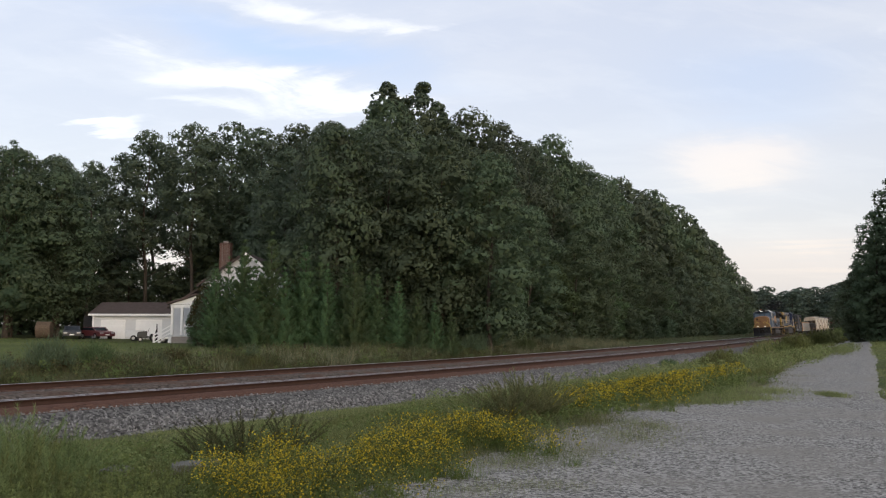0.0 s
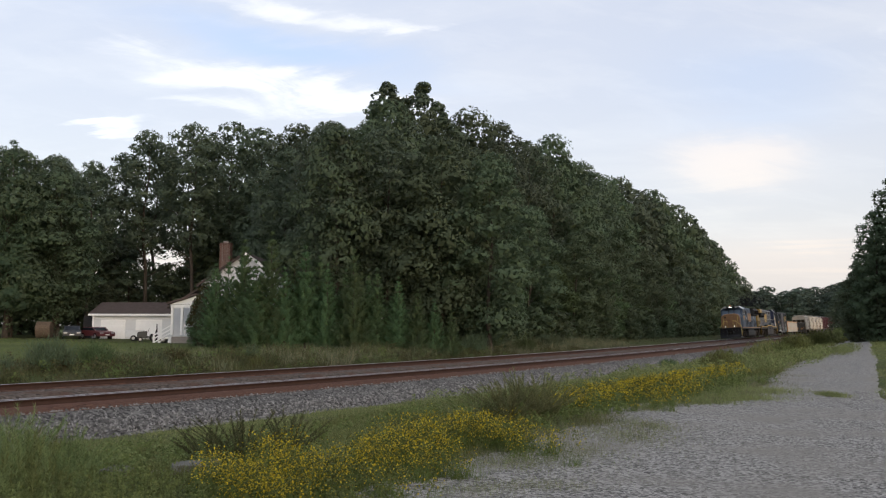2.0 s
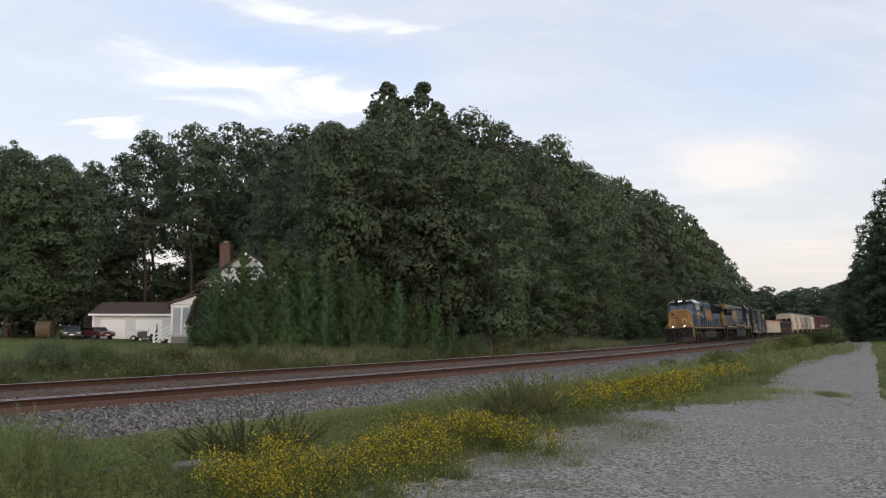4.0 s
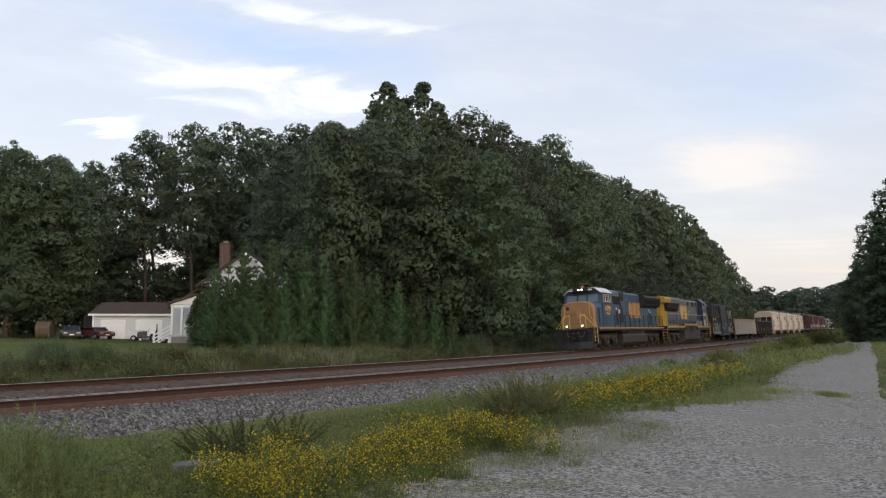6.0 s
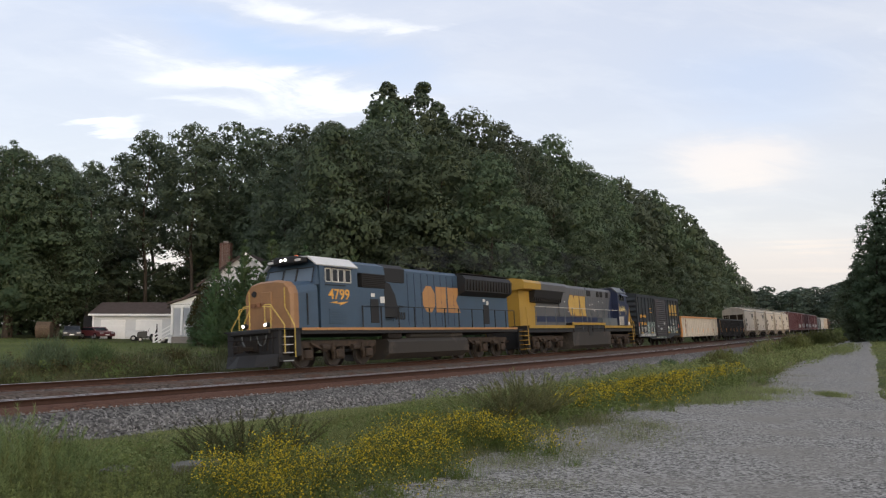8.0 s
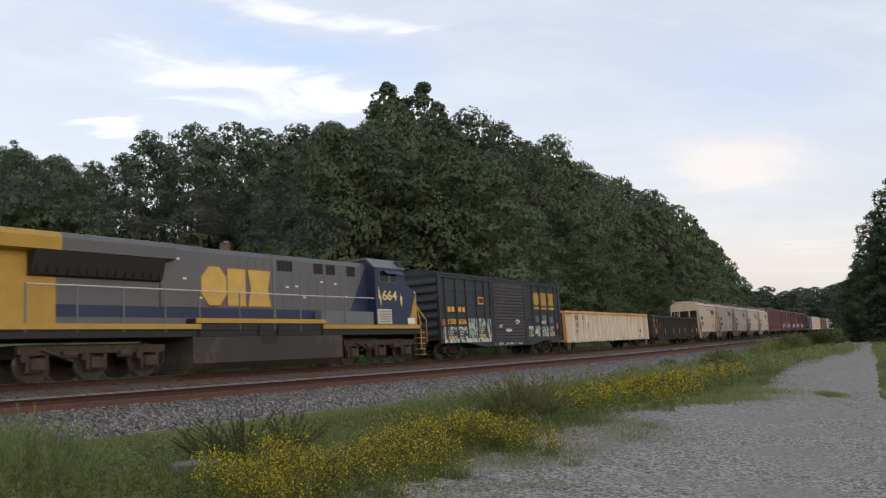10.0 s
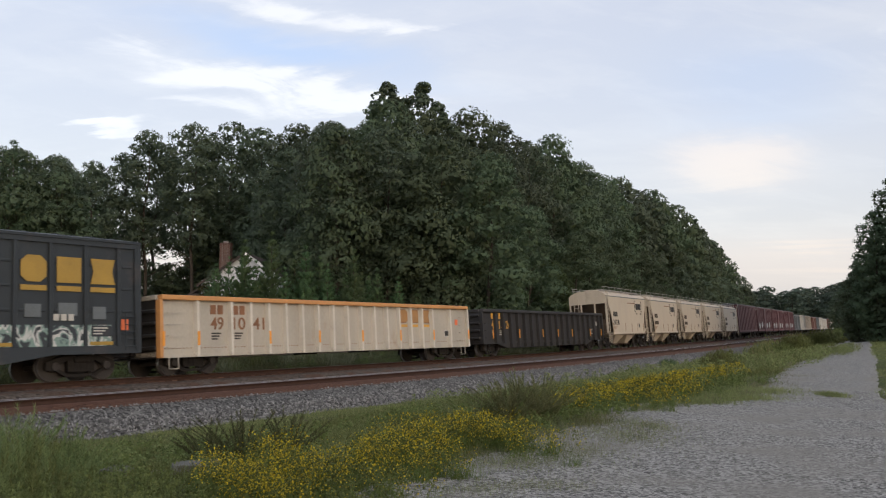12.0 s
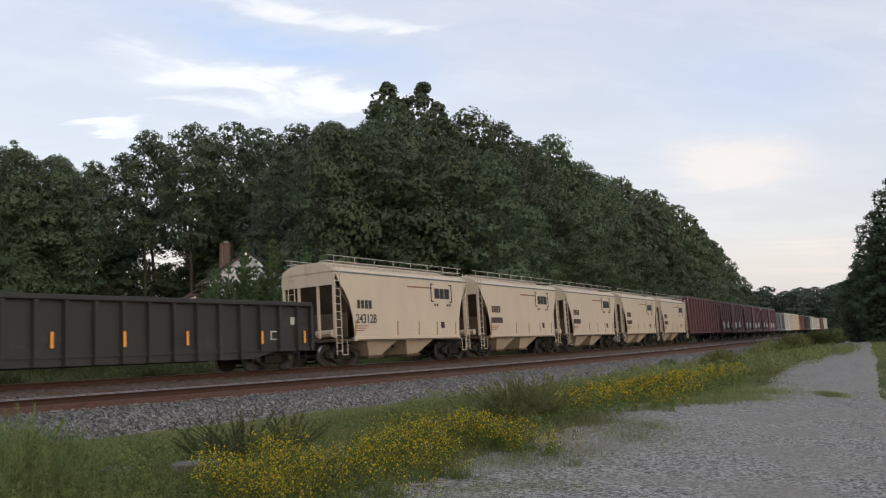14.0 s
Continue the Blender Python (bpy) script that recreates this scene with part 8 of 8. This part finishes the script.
    V, Q = blades(rng, x, y, field_height(x, y) + 0.02, rng.uniform(0.03, 0.13, len(x)) * np.interp(off[k], [0, 1.5], [1.2, 0.4]), np.interp(d, [7, 12, 30, 60], [0.0016, 0.0026, 0.007, 0.014]), 0.5)
    stuff("edge_grass", V, Q, M["straw"], "thin dry grass along the ragged edge of the lane", "grass")
    # far bank
    xs, ys = [], []
    for n, s0, s1, u0, u1 in ((62000, -42, 60, -14.0, -4.9), (9000, 60, 220, -12.5, -4.9)):
        x, y, u = strip_points(rng, n, s0, s1, u0, u1)
        xs.append(x), ys.append(y)
    x, y = np.concatenate(xs), np.concatenate(ys)
    tall = np.array([noise.noise((a * 0.16, b * 0.16, 4.0)) for a, b in zip(x, y)])
    V, Q = blades(rng, x, y, field_height(x, y) - 0.05, rng.uniform(0.10, 0.38, len(x)) * np.clip(1.1 + 1.8 * tall, 0.35, 2.4), rng.uniform(0.007, 0.018, len(x)), 0.4)
    stuff("bank_weeds", V, Q, M["bank"], "rank green weeds on the bank beyond the tracks", "weeds")
    x, y, u = strip_points(rng, 46000, 6, 75, -12.5, -6.2)
    k = clumpy(rng, x, y, 0.4, 0.33)
    x, y = x[k], y[k]
    V, Q = blades(rng, x, y, field_height(x, y) - 0.05, rng.uniform(0.25, 1.05, len(x)), rng.uniform(0.008, 0.018, len(x)), 0.28)
    stuff("seed_grass", V, Q, M["straw"], "tall dry grass with pale seed heads on the bank", "grass")
    x, y, u = strip_points(rng, 5000, -40, 10, -9.0, -5.0)
    k = clumpy(rng, x, y, 0.3, 0.35)
    x, y = x[k], y[k]
    V, Q = blades(rng, x, y, field_height(x, y) - 0.05, rng.uniform(0.3, 0.8, len(x)), rng.uniform(0.006, 0.014, len(x)), 0.3)
    stuff("brown_weeds", V, Q, M["russet"], "dead brown weeds at the foot of the bank", "weeds")
    # leafy weeds that hide the bank
    for n, s0, s1, mat, label, hmax in ((700, -42, 40, "bank", "olive leafy weeds on the bank", 0.8), (380, -42, 40, "dark_weed", "dull brownish weeds on the bank", 0.9), (330, -42, 40, "weed", "fresh green weeds on the bank", 0.7)):
        x, y, u = strip_points(rng, n, s0, s1, -13.0, -5.6)
        k = clumpy(rng, x, y, 0.2, 0.75)
        x, y = x[k], y[k]
        V, Q = leafy(rng, x, y, rng.uniform(0.35, 1.0, len(x)) * hmax, rng.uniform(0.2, 0.5, len(x)), 75, np.full(len(x), 0.05))
        stuff("leafy_weeds", V, Q, M[mat], label, "weeds")
    # lawn
    x, y, u = strip_points(rng, 30000, -45, 34, -62, -12.5)
    V, Q = blades(rng, x, y, field_height(x, y) - 0.03, rng.uniform(0.05, 0.13, len(x)), rng.uniform(0.02, 0.05, len(x)), 0.4)
    stuff("lawn_grass", V, Q, M["weed"], "short green grass of the lawn", "grass")


DRIFTS = (((-2.1, 6.9, 0.75), (-1.55, 7.8, 0.85), (-0.95, 9.0, 1.05), (-0.25, 10.3, 1.1), (0.45, 10.9, 0.95), (0.95, 11.9, 0.55)), ((2.6, 16.4, 0.8), (3.1, 17.6, 1.1), (4.4, 19.6, 1.2), (5.5, 21.8, 1.2), (6.8, 24.2, 1.1), (8.6, 27.5, 1.0), (10.6, 31.5, 0.9)))


def build_flowers():
    """Drifts of small round-topped plants, each a dome of stems with yellow heads on it."""
    rng = np.random.default_rng(8)
    px, py = [], []
    for line, n in zip(DRIFTS, (600, 900)):
        P = np.array(line)
        t = rng.uniform(0, len(P) - 1.001, n)
        i = t.astype(int)
        f = (t - i)[:, None]
        c = P[i] * (1 - f) + P[i + 1] * f
        px.append(c[:, 0] + rng.normal(0, 0.55, n) * c[:, 2] * 0.9)
        py.append(c[:, 1] + rng.normal(0, 0.55, n) * c[:, 2] * 1.3)
    px, py = np.concatenate(px), np.concatenate(py)
    keep = np.array([noise.noise((a * 1.3, b * 1.3, 2.0)) for a, b in zip(px, py)]) > 0.0
    keep &= px > -0.285 * py
    px, py = px[keep], py[keep]
    n = len(px)
    gz = field_height(px, py)
    top = rng.uniform(0.24, 0.52, n)
    rad = rng.uniform(0.10, 0.19, n)
    far = np.interp(np.hypot(px, py), [8, 30], [1, 1.9])

    def dome(k):
        a = rng.uniform(0, 6.283, n * k)
        r = np.sqrt(rng.uniform(0, 1, n * k))
        return np.repeat(px, k) + np.repeat(rad, k) * r * np.cos(a), np.repeat(py, k) + np.repeat(rad, k) * r * np.sin(a), np.repeat(top, k) * (1.02 - 0.35 * r ** 2)

    k = 70
    x, y, h = dome(k)
    V, Q = blades(rng, x, y, np.repeat(gz, k) - 0.02, h * rng.uniform(0.5, 1.0, n * k), 0.0026 * np.repeat(far, k), 0.22)
    stuff("flower_stems", V, Q, M["flower_leaf"], "green leafy stems of wild flowers", "flowers")
    V, Q = leafy(rng, px, py, top * 0.95, rad * 1.1, 95, 0.014 * far)
    stuff("flower_leaves", V, Q, M["flower_leaf"], "small green leaves of wild flowers", "flowers")
    k = 42
    x, y, h = dome(k)
    z = np.repeat(gz, k) + h * (1.06 - 0.55 * rng.uniform(0, 1, n * k) ** 1.6)
    r = 0.0064 * rng.uniform(0.6, 1.4, n * k) * np.repeat(far, k)
    tilt = rng.normal(0, 0.6, (n * k, 2))
    a = np.arange(6) * math.pi / 3
    cx, cy = np.cos(a)[None] * r[:, None], np.sin(a)[None] * r[:, None]
    V = np.stack([x[:, None] + cx, y[:, None] + cy, z[:, None] + cx * tilt[:, :1] + cy * tilt[:, 1:] + (np.arange(6) % 2)[None] * r[:, None] * 0.6], -1).reshape(-1, 3)
    stuff("yellow_flowers", V, np.arange(len(V)).reshape(-1, 6), M["petal"], "small yellow wild flowers in drifts", "flowers")


def bush(name, label, x, y, height, spread, count, material, seed, width=0.008, lean=0.35):
    """A wild bush of fine upright sprays that fan out from its foot."""
    rng = np.random.default_rng(seed)
    t = thing(name, label, "bush")
    z = float(field_height(np.array([x]), np.array([y]))[0]) - 0.03
    bm = B()
    for i in range(14):
        a, r = rng.uniform(0, 6.283), rng.uniform(0.2, 0.9) * spread
        rod(bm, (rng.normal(0, 0.08), rng.normal(0, 0.08), -0.02), (r * math.cos(a), r * math.sin(a), height * rng.uniform(0.5, 0.95)), 0.008, 4, 0.003)
    part("woody_base", bm, M["bark"], t)
    a = rng.uniform(0, 6.283, count)
    f = rng.uniform(0.05, 1, count)
    r = spread * f * rng.uniform(0.2, 1.0, count)
    X, Y, Z = r * np.cos(a), r * np.sin(a), height * f * rng.uniform(0.25, 0.95, count) * (1 - 0.45 * (r / spread) ** 2) * (1 + 0.25 * np.sin(a * 4 + x * 9))
    V, Q = blades(rng, X, Y, Z, rng.uniform(0.08, 0.26, count) * height, np.full(count, width), lean)
    put("foliage", array_mesh("foliage", V, Q), material, t)
    t.location = (x, y, z)


def build_bushes():
    dark, olive, fresh = "dark feathery weed bush beside the yellow flowers", "tall olive weed bush on the verge", "tall fresh green weed bush on the verge"
    for x, y, h, w, n, seed in ((-2.45, 10.5, 0.72, 0.62, 34, 1), (-3.0, 11.0, 0.62, 0.5, 22, 2), (-1.95, 10.8, 0.66, 0.5, 22, 12)):
        feathery_bush(dark, x, y, h, w, n, 210, M["dark_weed"], seed, 0.17, 0.0026)
    for x, y, h, w, n, seed in ((1.15, 14.6, 0.80, 0.85, 64, 3), (1.75, 15.2, 0.85, 0.7, 52, 4), (0.6, 14.9, 0.62, 0.8, 48, 13), (1.5, 16.2, 0.95, 0.8, 50, 14)):
        feathery_bush(olive, x, y, h, w, n, 270, M["olive"], seed, 0.11, 0.0042)
    for x, y, h, w, n, seed in ((-5.15, 10.6, 0.95, 0.6, 44, 5), (-5.75, 11.2, 0.85, 0.6, 36, 6), (-4.6, 10.4, 0.72, 0.6, 36, 7), (-4.1, 9.6, 0.5, 0.6, 30, 8)):
        feathery_bush(fresh, x, y, h, w, n, 120, M["fresh"], seed, 0.2, 0.003)
    for i, (s, u, h, w) in enumerate(((-3, -9.5, 1.0, 0.7), (2.0, -9.0, 1.5, 1.3), (4.6, -9.6, 1.2, 1.1), (38, -8.0, 1.6, 1.4), (44, -9.5, 1.8, 1.6), (47, -7.6, 1.3, 1.2), (56, -8.5, 1.4, 1.4))):
        x, y, _ = along(s, u)
        bush("wild_bush", "round green bush on the bank", x, y, h, w, 3600, M["bright"] if i % 3 == 2 else M["hedge"], 20 + i, 0.02, 0.5)
    for i, (s, u, h, w) in enumerate(((55, 11.2, 1.4, 1.4), (66, 12.0, 1.7, 1.8), (78, 11.4, 1.6, 1.8), (92, 12.0, 1.9, 2.2), (108, 12.2, 2.0, 2.4), (30, 12.5, 1.1, 1.2), (41, 12.6, 1.2, 1.3), (20, 14.5, 0.9, 1.1), (26, 15.5, 0.9, 1.2), (34, 15.0, 1.1, 1.3), (126, 12.5, 2.0, 2.6), (150, 12.8, 2.2, 3.0))):
        x, y, _ = along(s, u)
        bush("wild_bush", "leafy green bush between the lane and the line", x, y, h, w, 3600, M["weed"] if i % 2 else M["grass"], 40 + i, 0.012 + 0.0003 * s, 0.4)
    rng = random.Random(77)
    for i in range(22):
        x, y, _ = along(-26 + i * 2.0 + rng.uniform(-0.8, 0.8), rng.uniform(-10.5, -6.2))
        bush("wild_bush", ("low olive bush on the bank", "low dark green bush on the bank", "low brownish weed clump on the bank", "low fresh green bush on the bank")[i % 4], x, y, rng.uniform(0.45, 0.95), rng.uniform(0.5, 1.1), 1500, (M["bank"], M["hedge"], M["russet"], M["weed"])[i % 4], 100 + i, 0.014, 0.5)
    x, y, _ = along(34, 8.2)
    bush("wild_bush", "small dark shrub at the foot of the ballast", x, y, 0.62, 0.75, 3500, M["cedar"], 60, 0.012, 0.6)


def build_stones():
    """Loose stones on the lane and down the ballast shoulder: small pointed lumps."""
    rng = np.random.default_rng(12)
    base = np.array([[1, 0, 0], [0, 1, 0], [-1, 0, 0], [0, -1, 0], [0, 0, 1.0]], dtype=float)
    faces = np.array([[0, 1, 4], [1, 2, 4], [2, 3, 4], [3, 0, 4]])

    def lumps(x, y, z, r, flat=1.0):
        n = len(x)
        v = base[None] * rng.uniform(0.6, 1.4, (n, 5, 1)) * r[:, None, None]
        v = v + rng.normal(0, 0.15, (n, 5, 3)) * r[:, None, None]
        v[..., 2] *= flat
        a = rng.uniform(0, 6.283, n)
        c, s = np.cos(a)[:, None], np.sin(a)[:, None]
        V = np.stack([v[..., 0] * c - v[..., 1] * s + x[:, None], v[..., 0] * s + v[..., 1] * c + y[:, None], v[..., 2] + z[:, None]], -1).reshape(-1, 3)
        return V, (faces[None] + 5 * np.arange(n)[:, None, None]).reshape(-1, 3)

    n = 34000
    y = 6.0 + 16 * rng.uniform(0, 1, n) ** 1.5
    x = (rng.uniform(-0.18, 0.56, n)) * y
    z = field_height(x, y) + 0.03
    keep = x > np.interp(y, [6, 9, 12, 16, 22], [-2.2, -0.3, 1.6, 4.4, 9.0]) + rng.normal(0, 0.4, n)
    V, Q = lumps(x[keep], y[keep], z[keep], np.minimum(rng.gamma(1.5, 0.0062, int(keep.sum())), 0.024) + 0.004, 0.6)
    stuff("loose_gravel", V, Q, M["pale_stone"], "loose pale stones on the gravel lane", "gravel")
    n = 30000
    s = -30 + 75 * rng.uniform(0, 1, n) ** 1.25
    u = rng.uniform(6.55, 8.1, n)
    x, y = along_many(s, u)
    z = np.interp(u, [5.75, 6.6, 7.9, 8.4], [-0.285, -0.33, -0.87, -0.85]) + 0.012
    V, Q = lumps(x, y, z, rng.uniform(0.025, 0.055, n))
    stuff("ballast_stones", V, Q, M["stone"], "grey broken ballast stones on the track shoulder", "ballast")
    n = 5000
    s = -30 + 70 * rng.uniform(0, 1, n)
    u = rng.uniform(2.3, 2.9, n)
    x, y = along_many(s, u)
    V, Q = lumps(x, y, np.interp(u, [2.2, 2.55, 2.85], [-0.22, -0.40, -0.475]) + 0.01, rng.uniform(0.022, 0.045, n))
    stuff("ballast_stones", V, Q, M["brown_stone"], "rust-stained ballast stones between the tracks", "ballast")


def build_tufts():
    """Low grass that has come up through the gravel."""
    rng = np.random.default_rng(21)
    xs, ys, hs = [], [], []
    for cx, cy, rx, ry, n, h in ((8.9, 19.6, 0.28, 0.55, 2200, 0.13), (1.7, 10.6, 0.6, 1.0, 2600, 0.13), (2.6, 12.0, 0.6, 1.2, 2600, 0.13), (3.2, 13.4, 0.5, 0.9, 1600, 0.12), (2.1, 8.5, 0.25, 0.2, 500, 0.07), (0.9, 8.4, 0.6, 0.3, 1400, 0.12),
                                 (0.2, 8.1, 0.6, 0.4, 1400, 0.13), (0.9, 9.6, 0.5, 0.6, 1600, 0.16), (5.0, 17.4, 0.9, 0.5, 2600, 0.2), (6.3, 18.4, 0.9, 0.7, 3000, 0.2), (7.6, 20.5, 0.9, 1.0, 2600, 0.2), (3.9, 16.2, 0.5, 0.6, 800, 0.2), (1.3, 8.2, 0.3, 0.25, 500, 0.08), (1.6, 9.2, 0.7, 0.5, 1100, 0.09), (2.9, 10.6, 0.5, 0.6, 700, 0.08), (0.7, 7.6, 0.5, 0.25, 700, 0.09), (1.2, 11.0, 1.3, 2.4, 2600, 0.10), (2.4, 13.0, 1.2, 2.2, 2600, 0.11), (0.6, 9.2, 1.2, 1.6, 2200, 0.10)):
        xs.append(rng.normal(cx, rx * 0.5, n)), ys.append(rng.normal(cy, ry * 0.5, n)), hs.append(rng.uniform(0.4, 1.1, n) * h)
    x, y, h = (np.concatenate(v) for v in (xs, ys, hs))
    V, Q = blades(rng, x, y, field_height(x, y) + 0.01, h, np.interp(np.hypot(x, y), [8, 20], [0.0018, 0.004]), 0.4)
    dry = rng.uniform(0, 1, len(x)) < np.where(np.hypot(x, y) < 14.5, 0.55, 0.15)
    for pick, mat, label in ((~dry, "grass", "low green grass growing through the gravel"), (dry, "straw", "low dry grass growing through the gravel")):
        W = V.reshape(-1, 3, 3)[pick].reshape(-1, 3)
        stuff("gravel_grass", W, np.arange(len(W)).reshape(-1, 3), M[mat], label, "grass")


def slab(x, y, w, d, h, turn, label):
    t = thing("concrete_slab", label, "concrete")
    bm = box(B(), -w / 2, w / 2, -d / 2, d / 2, 0, h, 0.03)
    rng = random.Random(int(x * 100))
    for v in bm.verts:
        v.co += Vector((rng.uniform(-0.04, 0.04), rng.uniform(-0.04, 0.04), rng.uniform(-0.02, 0.02)))
    part("block", bm, M["concrete"], t)
    t.matrix_basis = pose(x, y, float(field_height(np.array([x]), np.array([y]))[0]) - 0.03, 0, 3, turn)


build_verge()
build_flowers()
build_bushes()
build_stones()
build_tufts()
slab(-2.85, 10.0, 0.55, 0.5, 0.14, 20, "broken grey concrete slab lying in the weeds")
slab(-3.7, 10.4, 0.8, 0.35, 0.10, -12, "broken grey concrete slab lying in the weeds")


# ---- ties ----
def build_ties():
    bm = box(B(), -0.115, 0.115, -1.29, 1.29, -0.16, 0.0, 0.012)
    me = bpy.data.meshes.new("tie")
    bm.to_mesh(me)
    bm.free()
    me.materials.append(M["tie"])
    rng = random.Random(31)
    tracks = [o for o in scene.objects if o.name.startswith("railway_track")]
    tracks.sort(key=lambda o: o.name)
    for track, (c, top), (a, b) in zip(tracks, TRACKS, ((-38, 110), (-30, 115))):
        s = a
        while s < b:
            x, y, h = along(s, c)
            t = new("tie", me)
            t.parent = track
            t.matrix_basis = Matrix.Translation((x, y, top - 0.75 * CANT - 0.176 + rng.uniform(-0.008, 0.004))) @ Matrix.Rotation(math.pi / 2 - h + rng.uniform(-0.02, 0.02), 4, "Z") @ Matrix.Rotation(-math.atan(CANT), 4, "X")
            s += 0.52 if s < 60 else 0.52


build_ties()


# ---- exhaust ----
def smoke_material():
    m = bpy.data.materials.new("thin_exhaust_smoke")
    n, l, p = links(m)
    p.inputs["Base Color"].default_value = (0.05, 0.055, 0.06, 1)
    p.inputs["Roughness"].default_value = 1.0
    p.inputs["Specular IOR Level"].default_value = 0.0
    co = n.new("ShaderNodeTexCoord")
    t = n.new("ShaderNodeTexNoise")
    t.inputs["Scale"].default_value, t.inputs["Detail"].default_value = 0.7, 4.0
    l.new(co.outputs["Object"], t.inputs["Vector"])
    k = n.new("ShaderNodeMapRange")
    k.inputs["From Min"].default_value, k.inputs["From Max"].default_value = 0.42, 0.75
    k.inputs["To Min"].default_value, k.inputs["To Max"].default_value = 0.0, 0.32
    l.new(t.outputs[0], k.inputs[0])
    l.new(k.outputs[0], p.inputs["Alpha"])
    return m


def exhaust():
    """Thin dark exhaust that trails over the train, in rigid puffs that travel with it."""
    t = tagged(new("exhaust_smoke"), "thin dark exhaust smoke trailing over the train", "smoke")
    m = smoke_material()
    rng = random.Random(2)
    for i, (s, z, a, b) in enumerate(((14.5, 5.5, 2.2, 0.6), (18.5, 5.9, 3.2, 0.8), (23.5, 6.2, 4.0, 1.0), (29.5, 6.3, 4.6, 1.05), (36.0, 6.2, 4.6, 0.95))):
        bm = B()
        bmesh.ops.create_icosphere(bm, subdivisions=4, radius=1.0)
        for v in bm.verts:
            d = v.co.copy()
            k = 1 + 0.35 * noise.noise(d * 1.6 + Vector((i * 3.1, 0, 0)))
            v.co = Vector((d.x * a * k, d.y * 1.1 * k, d.z * b * k)) + Vector((s - 11.2, 0.3 + rng.uniform(-0.3, 0.3), z))
        o = part("puff", bm, m, t)
        o.data.polygons.foreach_set("use_smooth", [True] * len(o.data.polygons))
    CARS.append((t, 11.2))


exhaust()
motions()
